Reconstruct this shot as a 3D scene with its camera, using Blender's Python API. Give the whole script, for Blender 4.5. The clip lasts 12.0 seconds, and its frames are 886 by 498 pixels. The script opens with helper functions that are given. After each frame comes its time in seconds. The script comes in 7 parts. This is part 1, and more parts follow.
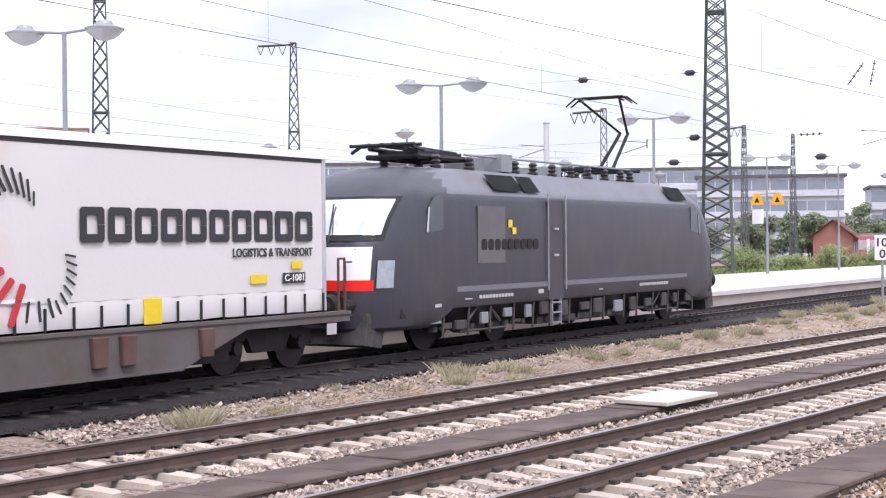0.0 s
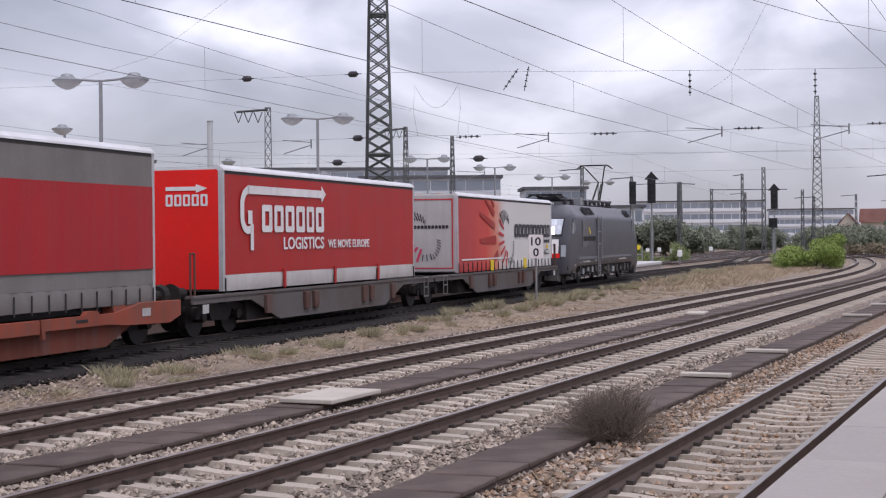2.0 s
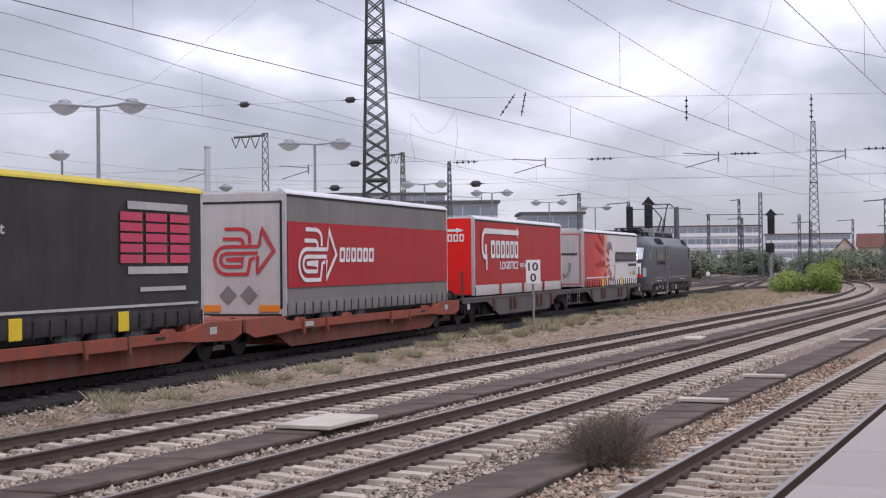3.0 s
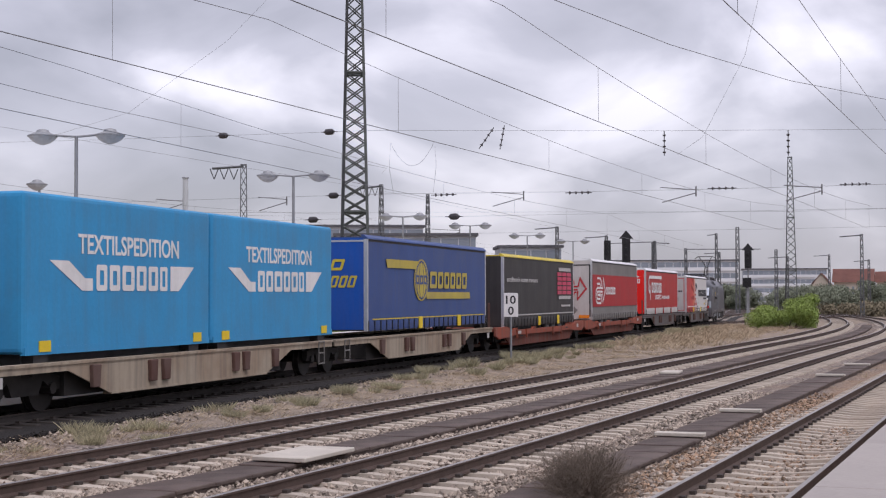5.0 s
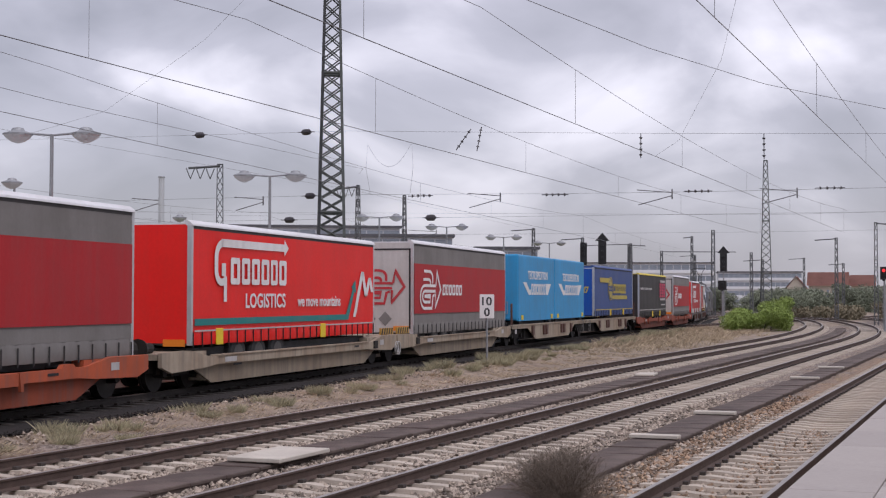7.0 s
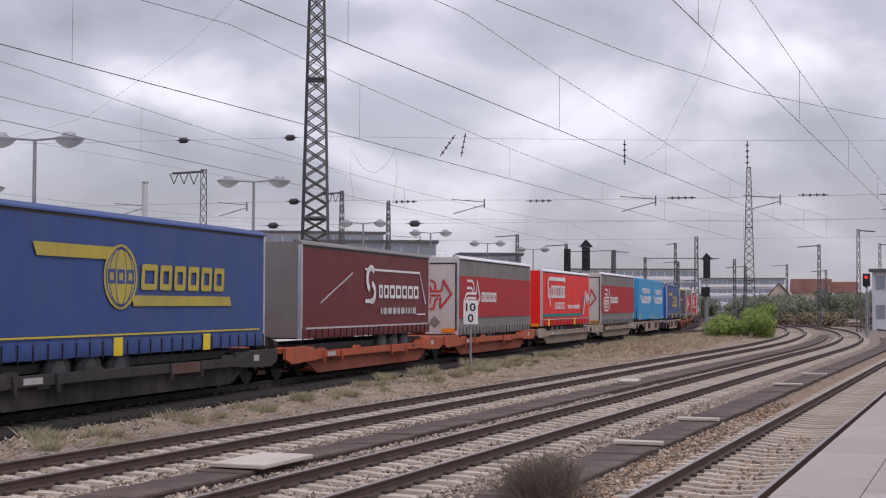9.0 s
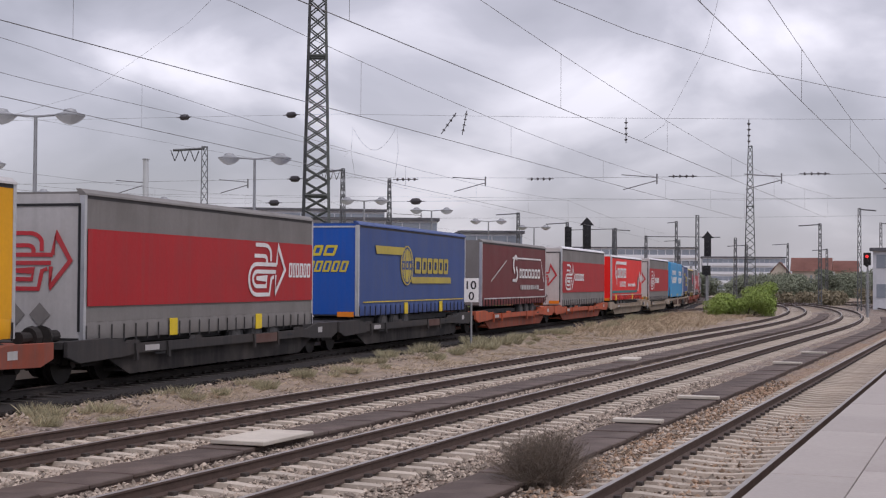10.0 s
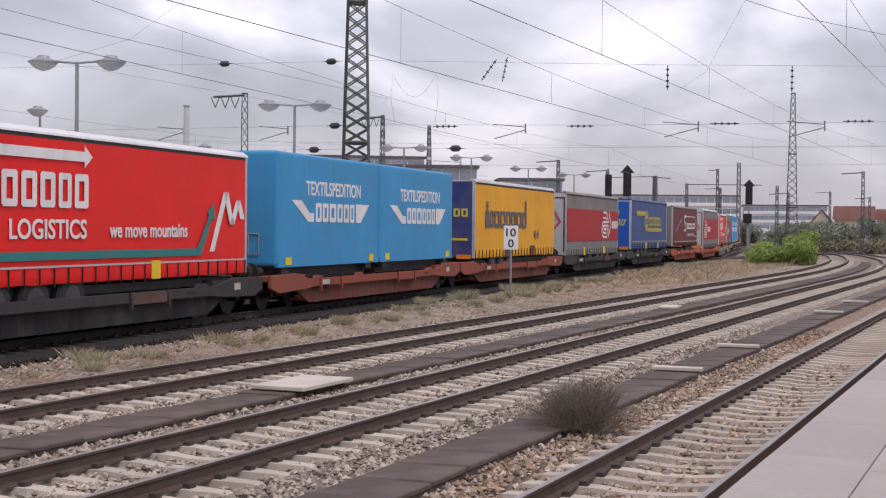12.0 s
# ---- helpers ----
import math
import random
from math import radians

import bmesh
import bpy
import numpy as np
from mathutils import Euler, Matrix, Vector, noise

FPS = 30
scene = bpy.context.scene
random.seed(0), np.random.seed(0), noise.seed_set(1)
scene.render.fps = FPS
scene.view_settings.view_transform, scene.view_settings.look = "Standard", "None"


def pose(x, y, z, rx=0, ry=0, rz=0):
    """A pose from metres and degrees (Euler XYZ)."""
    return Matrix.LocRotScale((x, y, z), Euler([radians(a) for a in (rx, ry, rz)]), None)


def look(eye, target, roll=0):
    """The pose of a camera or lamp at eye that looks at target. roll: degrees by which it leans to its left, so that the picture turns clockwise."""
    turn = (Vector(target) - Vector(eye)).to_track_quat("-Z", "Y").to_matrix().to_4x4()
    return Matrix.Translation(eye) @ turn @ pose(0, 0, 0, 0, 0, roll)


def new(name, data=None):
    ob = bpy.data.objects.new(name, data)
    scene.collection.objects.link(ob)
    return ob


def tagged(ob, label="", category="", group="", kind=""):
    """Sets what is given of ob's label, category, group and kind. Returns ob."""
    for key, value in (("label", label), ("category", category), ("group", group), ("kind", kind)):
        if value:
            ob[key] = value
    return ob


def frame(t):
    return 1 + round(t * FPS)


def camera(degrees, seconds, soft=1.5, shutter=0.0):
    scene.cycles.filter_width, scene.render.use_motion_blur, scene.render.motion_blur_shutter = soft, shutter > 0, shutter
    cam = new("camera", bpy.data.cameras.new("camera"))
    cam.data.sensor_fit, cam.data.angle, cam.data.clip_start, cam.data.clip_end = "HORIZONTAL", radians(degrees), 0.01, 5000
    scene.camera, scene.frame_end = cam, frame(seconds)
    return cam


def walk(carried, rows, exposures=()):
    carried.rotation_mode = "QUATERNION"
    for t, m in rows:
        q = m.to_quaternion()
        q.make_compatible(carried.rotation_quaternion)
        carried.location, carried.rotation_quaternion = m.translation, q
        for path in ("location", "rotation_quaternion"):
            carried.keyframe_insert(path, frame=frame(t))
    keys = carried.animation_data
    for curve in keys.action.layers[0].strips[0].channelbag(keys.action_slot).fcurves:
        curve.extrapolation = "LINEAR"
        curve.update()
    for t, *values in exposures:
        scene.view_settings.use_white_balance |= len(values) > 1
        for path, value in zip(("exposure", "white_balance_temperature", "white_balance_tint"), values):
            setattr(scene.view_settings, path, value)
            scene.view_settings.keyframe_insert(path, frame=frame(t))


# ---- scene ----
cam = camera(33.71, 12.0, soft=1.2)
PATH = [
    (0.0, pose(0, 0, 2.414, 89.74, 0.49, -53.91)),
    (0.2, pose(0, 0, 2.414, 89.64, 0.41, -56.68)),
    (0.5, pose(0, 0, 2.414, 90.11, 0.49, -61.54)),
    (0.8, pose(0, 0, 2.414, 89.49, 0.60, -63.75)),
    (1.0, pose(0, 0, 2.414, 89.42, 0.34, -65.04)),
    (1.5, pose(0, 0, 2.414, 89.36, 0.81, -66.97)),
    (2.0, pose(0, 0, 2.414, 89.60, 0.52, -67.00)),
    (2.5, pose(0, 0, 2.414, 89.52, 0.28, -67.17)),
    (3.0, pose(0, 0, 2.414, 90.59, 0.58, -67.11)),
    (3.2, pose(0, 0, 2.414, 91.08, 1.18, -66.86)),
    (5.0, pose(0, 0, 2.414, 91.86, 0.20, -67.98)),
    (5.5, pose(0, 0, 2.414, 92.33, 0.06, -68.87)),
    (6.0, pose(0, 0, 2.414, 92.39, 0.13, -68.87)),
    (6.5, pose(0, 0, 2.414, 92.02, -0.07, -68.81)),
    (8.5, pose(0, 0, 2.414, 91.94, -0.12, -69.38)),
    (9.0, pose(0, 0, 2.414, 92.14, -0.21, -69.55)),
    (9.5, pose(0, 0, 2.414, 91.72, -0.28, -69.77)),
    (10.0, pose(0, 0, 2.414, 91.27, -0.38, -69.52)),
    (10.5, pose(0, 0, 2.414, 91.25, -0.36, -69.53)),
    (11.0, pose(0, 0, 2.414, 90.02, -0.60, -69.08)),
    (11.5, pose(0, 0, 2.414, 89.83, -0.85, -68.48)),
    (12.0, pose(0, 0, 2.414, 89.19, -0.57, -67.97)),
]
EXPOSURES = [(0.0, 0.60, 6200, 20), (0.2, 0.45, 6200, 20), (0.5, 0.28, 6200, 20), (0.7, 0.08, 6200, 20), (0.9, -0.06, 6200, 20), (1.2, -0.32, 6200, 20), (1.5, -0.40, 6200, 20), (2.0, -0.37, 6200, 20), (3.0, -0.33, 6200, 20), (5.0, -0.40, 6350, 20), (6.5, -0.50, 6350, 20), (8.5, -0.52, 6350, 20), (9.5, -0.53, 6420, 20), (10.5, -0.48, 6420, 20), (11.5, -0.35, 6480, 20), (12.0, -0.33, 6480, 20)]
walk(cam, PATH, EXPOSURES)

# ---- world and light ----
world = bpy.data.worlds.new("overcast_sky")
scene.world = world
world.use_nodes = True


def build_sky():
    nt = world.node_tree
    n, l = nt.nodes, nt.links
    n.clear()
    out = n.new("ShaderNodeOutputWorld")
    bg = n.new("ShaderNodeBackground")
    sky = n.new("ShaderNodeTexSky")
    sky.sky_type, sky.sun_disc = "NISHITA", False
    sky.sun_elevation, sky.sun_rotation = radians(52), radians(200)
    tc = n.new("ShaderNodeTexCoord")
    sep = n.new("ShaderNodeSeparateXYZ")
    l.new(tc.outputs["Generated"], sep.inputs[0])

    def math(op, a, b):
        m = n.new("ShaderNodeMath")
        m.operation = op
        for k, v in enumerate((a, b)):
            if isinstance(v, (int, float)):
                m.inputs[k].default_value = v
            else:
                l.new(v, m.inputs[k])
        return m.outputs[0]

    up = math("MAXIMUM", sep.outputs[2], 0.0)
    den = math("ADD", up, 0.42)
    com = n.new("ShaderNodeCombineXYZ")
    l.new(math("DIVIDE", sep.outputs[0], den), com.inputs[0])
    l.new(math("DIVIDE", sep.outputs[1], den), com.inputs[1])
    big = n.new("ShaderNodeTexNoise")
    big.inputs["Scale"].default_value, big.inputs["Detail"].default_value = 3.1, 7.0
    big.inputs["Roughness"].default_value, big.inputs["Distortion"].default_value = 0.46, 0.35
    l.new(com.outputs[0], big.inputs["Vector"])
    ramp = n.new("ShaderNodeValToRGB")
    e = ramp.color_ramp.elements
    e[0].position, e[0].color = 0.34, (0.46, 0.47, 0.505, 1)
    e[1].position, e[1].color = 0.68, (1.28, 1.29, 1.34, 1)
    mid = ramp.color_ramp.elements.new(0.52)
    mid.color = (0.70, 0.71, 0.765, 1)
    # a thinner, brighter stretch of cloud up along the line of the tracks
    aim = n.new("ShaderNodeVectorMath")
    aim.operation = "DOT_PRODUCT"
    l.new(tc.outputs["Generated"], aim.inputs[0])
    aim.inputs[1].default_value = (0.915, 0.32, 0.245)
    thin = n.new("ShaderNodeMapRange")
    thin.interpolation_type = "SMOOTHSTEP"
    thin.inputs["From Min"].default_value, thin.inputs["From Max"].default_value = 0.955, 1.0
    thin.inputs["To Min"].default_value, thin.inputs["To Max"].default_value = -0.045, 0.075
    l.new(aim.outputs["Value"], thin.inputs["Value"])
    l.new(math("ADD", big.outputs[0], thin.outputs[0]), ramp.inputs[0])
    # haze towards the horizon, brighter towards the zenith
    haze = n.new("ShaderNodeMix")
    haze.data_type = "RGBA"
    hz = n.new("ShaderNodeMapRange")
    hz.inputs["From Max"].default_value = 0.16
    hz.inputs["To Min"].default_value, hz.inputs["To Max"].default_value = 0.62, 0.0
    l.new(up, hz.inputs["Value"])
    l.new(hz.outputs[0], haze.inputs["Factor"])
    l.new(ramp.outputs[0], haze.inputs["A"])
    haze.inputs["B"].default_value = (0.59, 0.60, 0.65, 1)
    gain = n.new("ShaderNodeMix")
    gain.data_type, gain.blend_type = "RGBA", "MULTIPLY"
    gain.inputs["Factor"].default_value = 1.0
    l.new(haze.outputs["Result"], gain.inputs["A"])
    zen = math("ADD", math("MULTIPLY", up, 1.25), 0.92)
    grey = n.new("ShaderNodeCombineColor")
    for k in range(3):
        l.new(zen, grey.inputs[k])
    l.new(grey.outputs[0], gain.inputs["B"])
    mix = n.new("ShaderNodeMix")
    mix.data_type, mix.blend_type = "RGBA", "ADD"
    mix.inputs["Factor"].default_value = 0.03
    l.new(gain.outputs["Result"], mix.inputs["A"])
    l.new(sky.outputs[0], mix.inputs["B"])
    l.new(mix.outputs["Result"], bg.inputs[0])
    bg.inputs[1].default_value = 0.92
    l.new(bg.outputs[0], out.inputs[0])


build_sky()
sun = new("sun", bpy.data.lights.new("sun", "SUN"))
sun.data.energy, sun.data.angle, sun.data.color = 1.7, radians(22), (1.0, 0.97, 0.93)
sun.matrix_world = look((0, -30, 60), (25, 5, 0))


# ---- materials ----
def mk(name, base, rough=0.7, metal=0.0, scale=3.0, amt=0.18, fine=40.0, bump=0.15, dirt=None, dirt_amt=0.35, dirt_scale=1.2, rand=0.0, spec=0.4, streak=0.0):
    """A weathered surface: broad tone, fine grain, optional dirt and tint by object."""
    m = bpy.data.materials.new(name)
    m.use_nodes = True
    n, l = m.node_tree.nodes, m.node_tree.links
    b = n["Principled BSDF"]
    b.inputs["Roughness"].default_value, b.inputs["Metallic"].default_value = rough, metal
    b.inputs["Specular IOR Level"].default_value = spec
    tc = n.new("ShaderNodeTexCoord")

    def nz(sc, det):
        t = n.new("ShaderNodeTexNoise")
        t.inputs["Scale"].default_value, t.inputs["Detail"].default_value = sc, det
        l.new(tc.outputs["Object"], t.inputs["Vector"])
        return t.outputs[0]

    broad, grain = nz(scale, 4.0), nz(fine, 3.0)
    mixv = n.new("ShaderNodeMath")
    mixv.operation = "MULTIPLY_ADD"
    l.new(broad, mixv.inputs[0])
    mixv.inputs[1].default_value = 0.6
    add = n.new("ShaderNodeMath")
    add.operation = "MULTIPLY"
    l.new(grain, add.inputs[0])
    add.inputs[1].default_value = 0.4
    l.new(add.outputs[0], mixv.inputs[2])
    ramp = n.new("ShaderNodeValToRGB")
    e = ramp.color_ramp.elements
    e[0].position, e[1].position = 0.3, 0.7
    e[0].color = (*[c * (1 - amt) for c in base], 1)
    e[1].color = (*[min(1, c * (1 + amt)) for c in base], 1)
    l.new(mixv.outputs[0], ramp.inputs[0])
    col = ramp.outputs[0]
    if dirt:
        dr = n.new("ShaderNodeValToRGB")
        dr.color_ramp.elements[0].position, dr.color_ramp.elements[1].position = 0.45, 0.75
        dr.color_ramp.elements[1].color = (dirt_amt, dirt_amt, dirt_amt, 1)
        l.new(nz(dirt_scale, 6.0), dr.inputs[0])
        dm = n.new("ShaderNodeMix")
        dm.data_type = "RGBA"
        l.new(dr.outputs[0], dm.inputs["Factor"])
        l.new(col, dm.inputs["A"])
        dm.inputs["B"].default_value = (*dirt, 1)
        col = dm.outputs["Result"]
    if streak:
        # rain marks that run down the sheet
        mp = n.new("ShaderNodeMapping")
        mp.inputs["Scale"].default_value = (5.0, 5.0, 0.35)
        l.new(tc.outputs["Object"], mp.inputs["Vector"])
        st = n.new("ShaderNodeTexNoise")
        st.inputs["Scale"].default_value, st.inputs["Detail"].default_value = 1.0, 5.0
        l.new(mp.outputs[0], st.inputs["Vector"])
        sr = n.new("ShaderNodeValToRGB")
        sr.color_ramp.elements[0].position, sr.color_ramp.elements[1].position = 0.42, 0.72
        sr.color_ramp.elements[1].color = (streak, streak, streak, 1)
        l.new(st.outputs[0], sr.inputs[0])
        sm = n.new("ShaderNodeMix")
        sm.data_type = "RGBA"
        l.new(sr.outputs[0], sm.inputs["Factor"])
        l.new(col, sm.inputs["A"])
        sm.inputs["B"].default_value = (0.12, 0.10, 0.09, 1)
        col = sm.outputs["Result"]
    if rand:
        oi = n.new("ShaderNodeObjectInfo")
        hsv = n.new("ShaderNodeHueSaturation")
        mr = n.new("ShaderNodeMapRange")
        mr.inputs["To Min"].default_value, mr.inputs["To Max"].default_value = 1 - rand, 1 + rand
        l.new(oi.outputs["Random"], mr.inputs["Value"])
        l.new(mr.outputs[0], hsv.inputs["Value"])
        l.new(col, hsv.inputs["Color"])
        col = hsv.outputs[0]
    l.new(col, b.inputs["Base Color"])
    if bump:
        bp = n.new("ShaderNodeBump")
        bp.inputs["Strength"].default_value, bp.inputs["Distance"].default_value = bump, 0.02
        l.new(grain, bp.inputs["Height"])
        l.new(bp.outputs[0], b.inputs["Normal"])
    return m


def island(m, spread):
    """Vary a joined mass of pieces piece by piece."""
    n, l = m.node_tree.nodes, m.node_tree.links
    b = n["Principled BSDF"]
    src = b.inputs["Base Color"].links[0].from_socket
    g = n.new("ShaderNodeNewGeometry")
    hsv = n.new("ShaderNodeHueSaturation")
    mr = n.new("ShaderNodeMapRange")
    mr.inputs["To Min"].default_value, mr.inputs["To Max"].default_value = 1 - spread, 1 + spread
    l.new(g.outputs["Random Per Island"], mr.inputs["Value"])
    l.new(mr.outputs[0], hsv.inputs["Value"])
    l.new(src, hsv.inputs["Color"])
    l.new(hsv.outputs[0], b.inputs["Base Color"])
    return m


M = {}
M["concrete_sleeper"] = mk("concrete_sleeper", (0.47, 0.405, 0.335), 0.9, scale=2, amt=0.2, fine=30, bump=0.3, dirt=(0.2, 0.15, 0.11), dirt_amt=0.5, rand=0.14)
M["rail_side"] = mk("rusty_rail", (0.092, 0.062, 0.05), 0.75, 0.2, scale=5, amt=0.3, fine=80)
M["rail_head"] = mk("worn_rail_head", (0.30, 0.27, 0.25), 0.42, 0.7, scale=3, amt=0.2)
M["clip"] = mk("rail_clip", (0.05, 0.04, 0.035), 0.8)
M["trough"] = mk("cable_trough_lid", (0.082, 0.058, 0.049), 0.85, scale=2, amt=0.25, fine=25, bump=0.3, dirt=(0.17, 0.135, 0.115), dirt_amt=0.5, rand=0.14)
M["pale_slab"] = mk("pale_concrete", (0.52, 0.475, 0.41), 0.85, scale=3, amt=0.12, fine=30, dirt=(0.3, 0.26, 0.22), dirt_amt=0.4)
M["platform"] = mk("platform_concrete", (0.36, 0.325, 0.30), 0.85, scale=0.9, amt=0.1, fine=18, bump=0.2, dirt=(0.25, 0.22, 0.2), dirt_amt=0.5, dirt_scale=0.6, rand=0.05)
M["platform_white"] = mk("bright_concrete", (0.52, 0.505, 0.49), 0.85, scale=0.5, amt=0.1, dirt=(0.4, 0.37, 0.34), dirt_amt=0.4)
M["stone"] = island(mk("ballast_stone", (0.325, 0.27, 0.22), 0.95, scale=8, amt=0.2, fine=60, bump=0.2), 0.6)
M["mast_grey"] = mk("weathered_mast_grey", (0.13, 0.135, 0.14), 0.65, 0.3, scale=2, amt=0.25)
M["galvanised"] = mk("galvanised_steel", (0.30, 0.31, 0.32), 0.55, 0.5, scale=3, amt=0.15)
# darker copy of the lattice steel, with silhouette shade in the colour
M["shaded_steel"] = mk("silhouette_dark_lattice", (0.045, 0.048, 0.05), 0.65, 0.2, scale=2, amt=0.3)
M["green_steel"] = mk("grey_green_lattice", (0.095, 0.105, 0.10), 0.65, 0.2, scale=2, amt=0.25)
M["wire"] = mk("weathered_copper_wire", (0.19, 0.19, 0.195), 0.6, 0.4, bump=0)
M["insulator"] = mk("brown_insulator", (0.05, 0.045, 0.05), 0.35, bump=0)
M["lamp_glass"] = mk("opal_lamp_shade", (0.50, 0.52, 0.53), 0.35, bump=0, amt=0.05)
M["lens"] = mk("clear_headlight_lens", (0.30, 0.33, 0.36), 0.15, amt=0.2, scale=6, bump=0, spec=0.7)
M["black"] = mk("matt_black", (0.018, 0.018, 0.02), 0.7, amt=0.3)
M["white"] = mk("white_paint", (0.78, 0.77, 0.76), 0.5, amt=0.04, dirt=(0.5, 0.47, 0.44), dirt_amt=0.25)
M["letter_black"] = mk("black_print", (0.03, 0.03, 0.035), 0.5, amt=0.1, bump=0)
M["glass"] = mk("dark_window_glass", (0.05, 0.06, 0.07), 0.08, 0.0, amt=0.1, bump=0, spec=0.8)
# pale metallic base puts the mirrored sky into the windscreen's colour
M["pale_glass"] = mk("sky_lit_windscreen", (0.62, 0.65, 0.68), 0.08, 0.75, amt=0.05, bump=0, spec=0.9)
M["dry_grass"] = island(mk("dry_grass", (0.42, 0.335, 0.23), 0.9, scale=1, amt=0.2, bump=0), 0.35)
M["green_grass"] = island(mk("sage_grass", (0.37, 0.34, 0.22), 0.9, scale=1, amt=0.2, bump=0), 0.35)
M["twig"] = island(mk("dry_twigs", (0.18, 0.145, 0.115), 0.9, scale=2, amt=0.2, bump=0), 0.3)
M["leaf"] = island(mk("bright_leaves", (0.20, 0.27, 0.055), 0.7, scale=1, amt=0.2, bump=0), 0.45)
# main line sleepers and rails: the train's shade is put into this colour
M["dark_sleeper"] = mk("shaded_sleeper", (0.045, 0.038, 0.034), 0.9, amt=0.3)
M["meadow"] = island(mk("meadow_grass", (0.19, 0.245, 0.08), 0.9, scale=0.5, amt=0.25, bump=0), 0.35)
# far trees: distance haze is put into this paler, greyer green
M["far_leaf"] = island(mk("hazed_far_leaves", (0.175, 0.195, 0.135), 0.8, scale=0.3, amt=0.3, bump=0), 0.45)
M["bark"] = mk("bark", (0.10, 0.08, 0.06), 0.9)
M["dull_rim"] = mk("dull_rim", (0.075, 0.072, 0.07), 0.6, 0.3, amt=0.2)
M["rubber"] = mk("tyre_rubber", (0.025, 0.025, 0.026), 0.8, amt=0.3)
M["alu"] = mk("aluminium_trim", (0.55, 0.56, 0.57), 0.4, 0.6, amt=0.12)
M["bogie"] = mk("grimy_bogie", (0.022, 0.019, 0.017), 0.85, amt=0.4, scale=4)
M["wheel"] = mk("wheel_steel", (0.028, 0.024, 0.022), 0.6, 0.4, amt=0.3)
M["chassis"] = mk("trailer_chassis", (0.05, 0.048, 0.048), 0.75, amt=0.3)
M["roof_tarp"] = mk("white_roof_tarpaulin", (0.66, 0.66, 0.67), 0.5, amt=0.1, dirt=(0.4, 0.38, 0.36))
M["warning_orange"] = mk("warning_orange", (0.75, 0.36, 0.02), 0.5, amt=0.08)
M["shrub_leaf"] = island(mk("meadow_leaves", (0.21, 0.25, 0.10), 0.8, scale=0.5, amt=0.25, bump=0), 0.4)
M["yellow"] = mk("yellow_plate", (0.72, 0.52, 0.02), 0.55, amt=0.12)
M["orange_light"] = mk("orange_lamp_glass", (0.72, 0.22, 0.02), 0.35, amt=0.1, bump=0)
M["red_signal"] = mk("red_signal_glass", (0.5, 0.02, 0.02), 0.3, bump=0)
M["red_signal"].node_tree.nodes["Principled BSDF"].inputs["Emission Color"].default_value = (1, 0.05, 0.05, 1)
M["red_signal"].node_tree.nodes["Principled BSDF"].inputs["Emission Strength"].default_value = 1.2


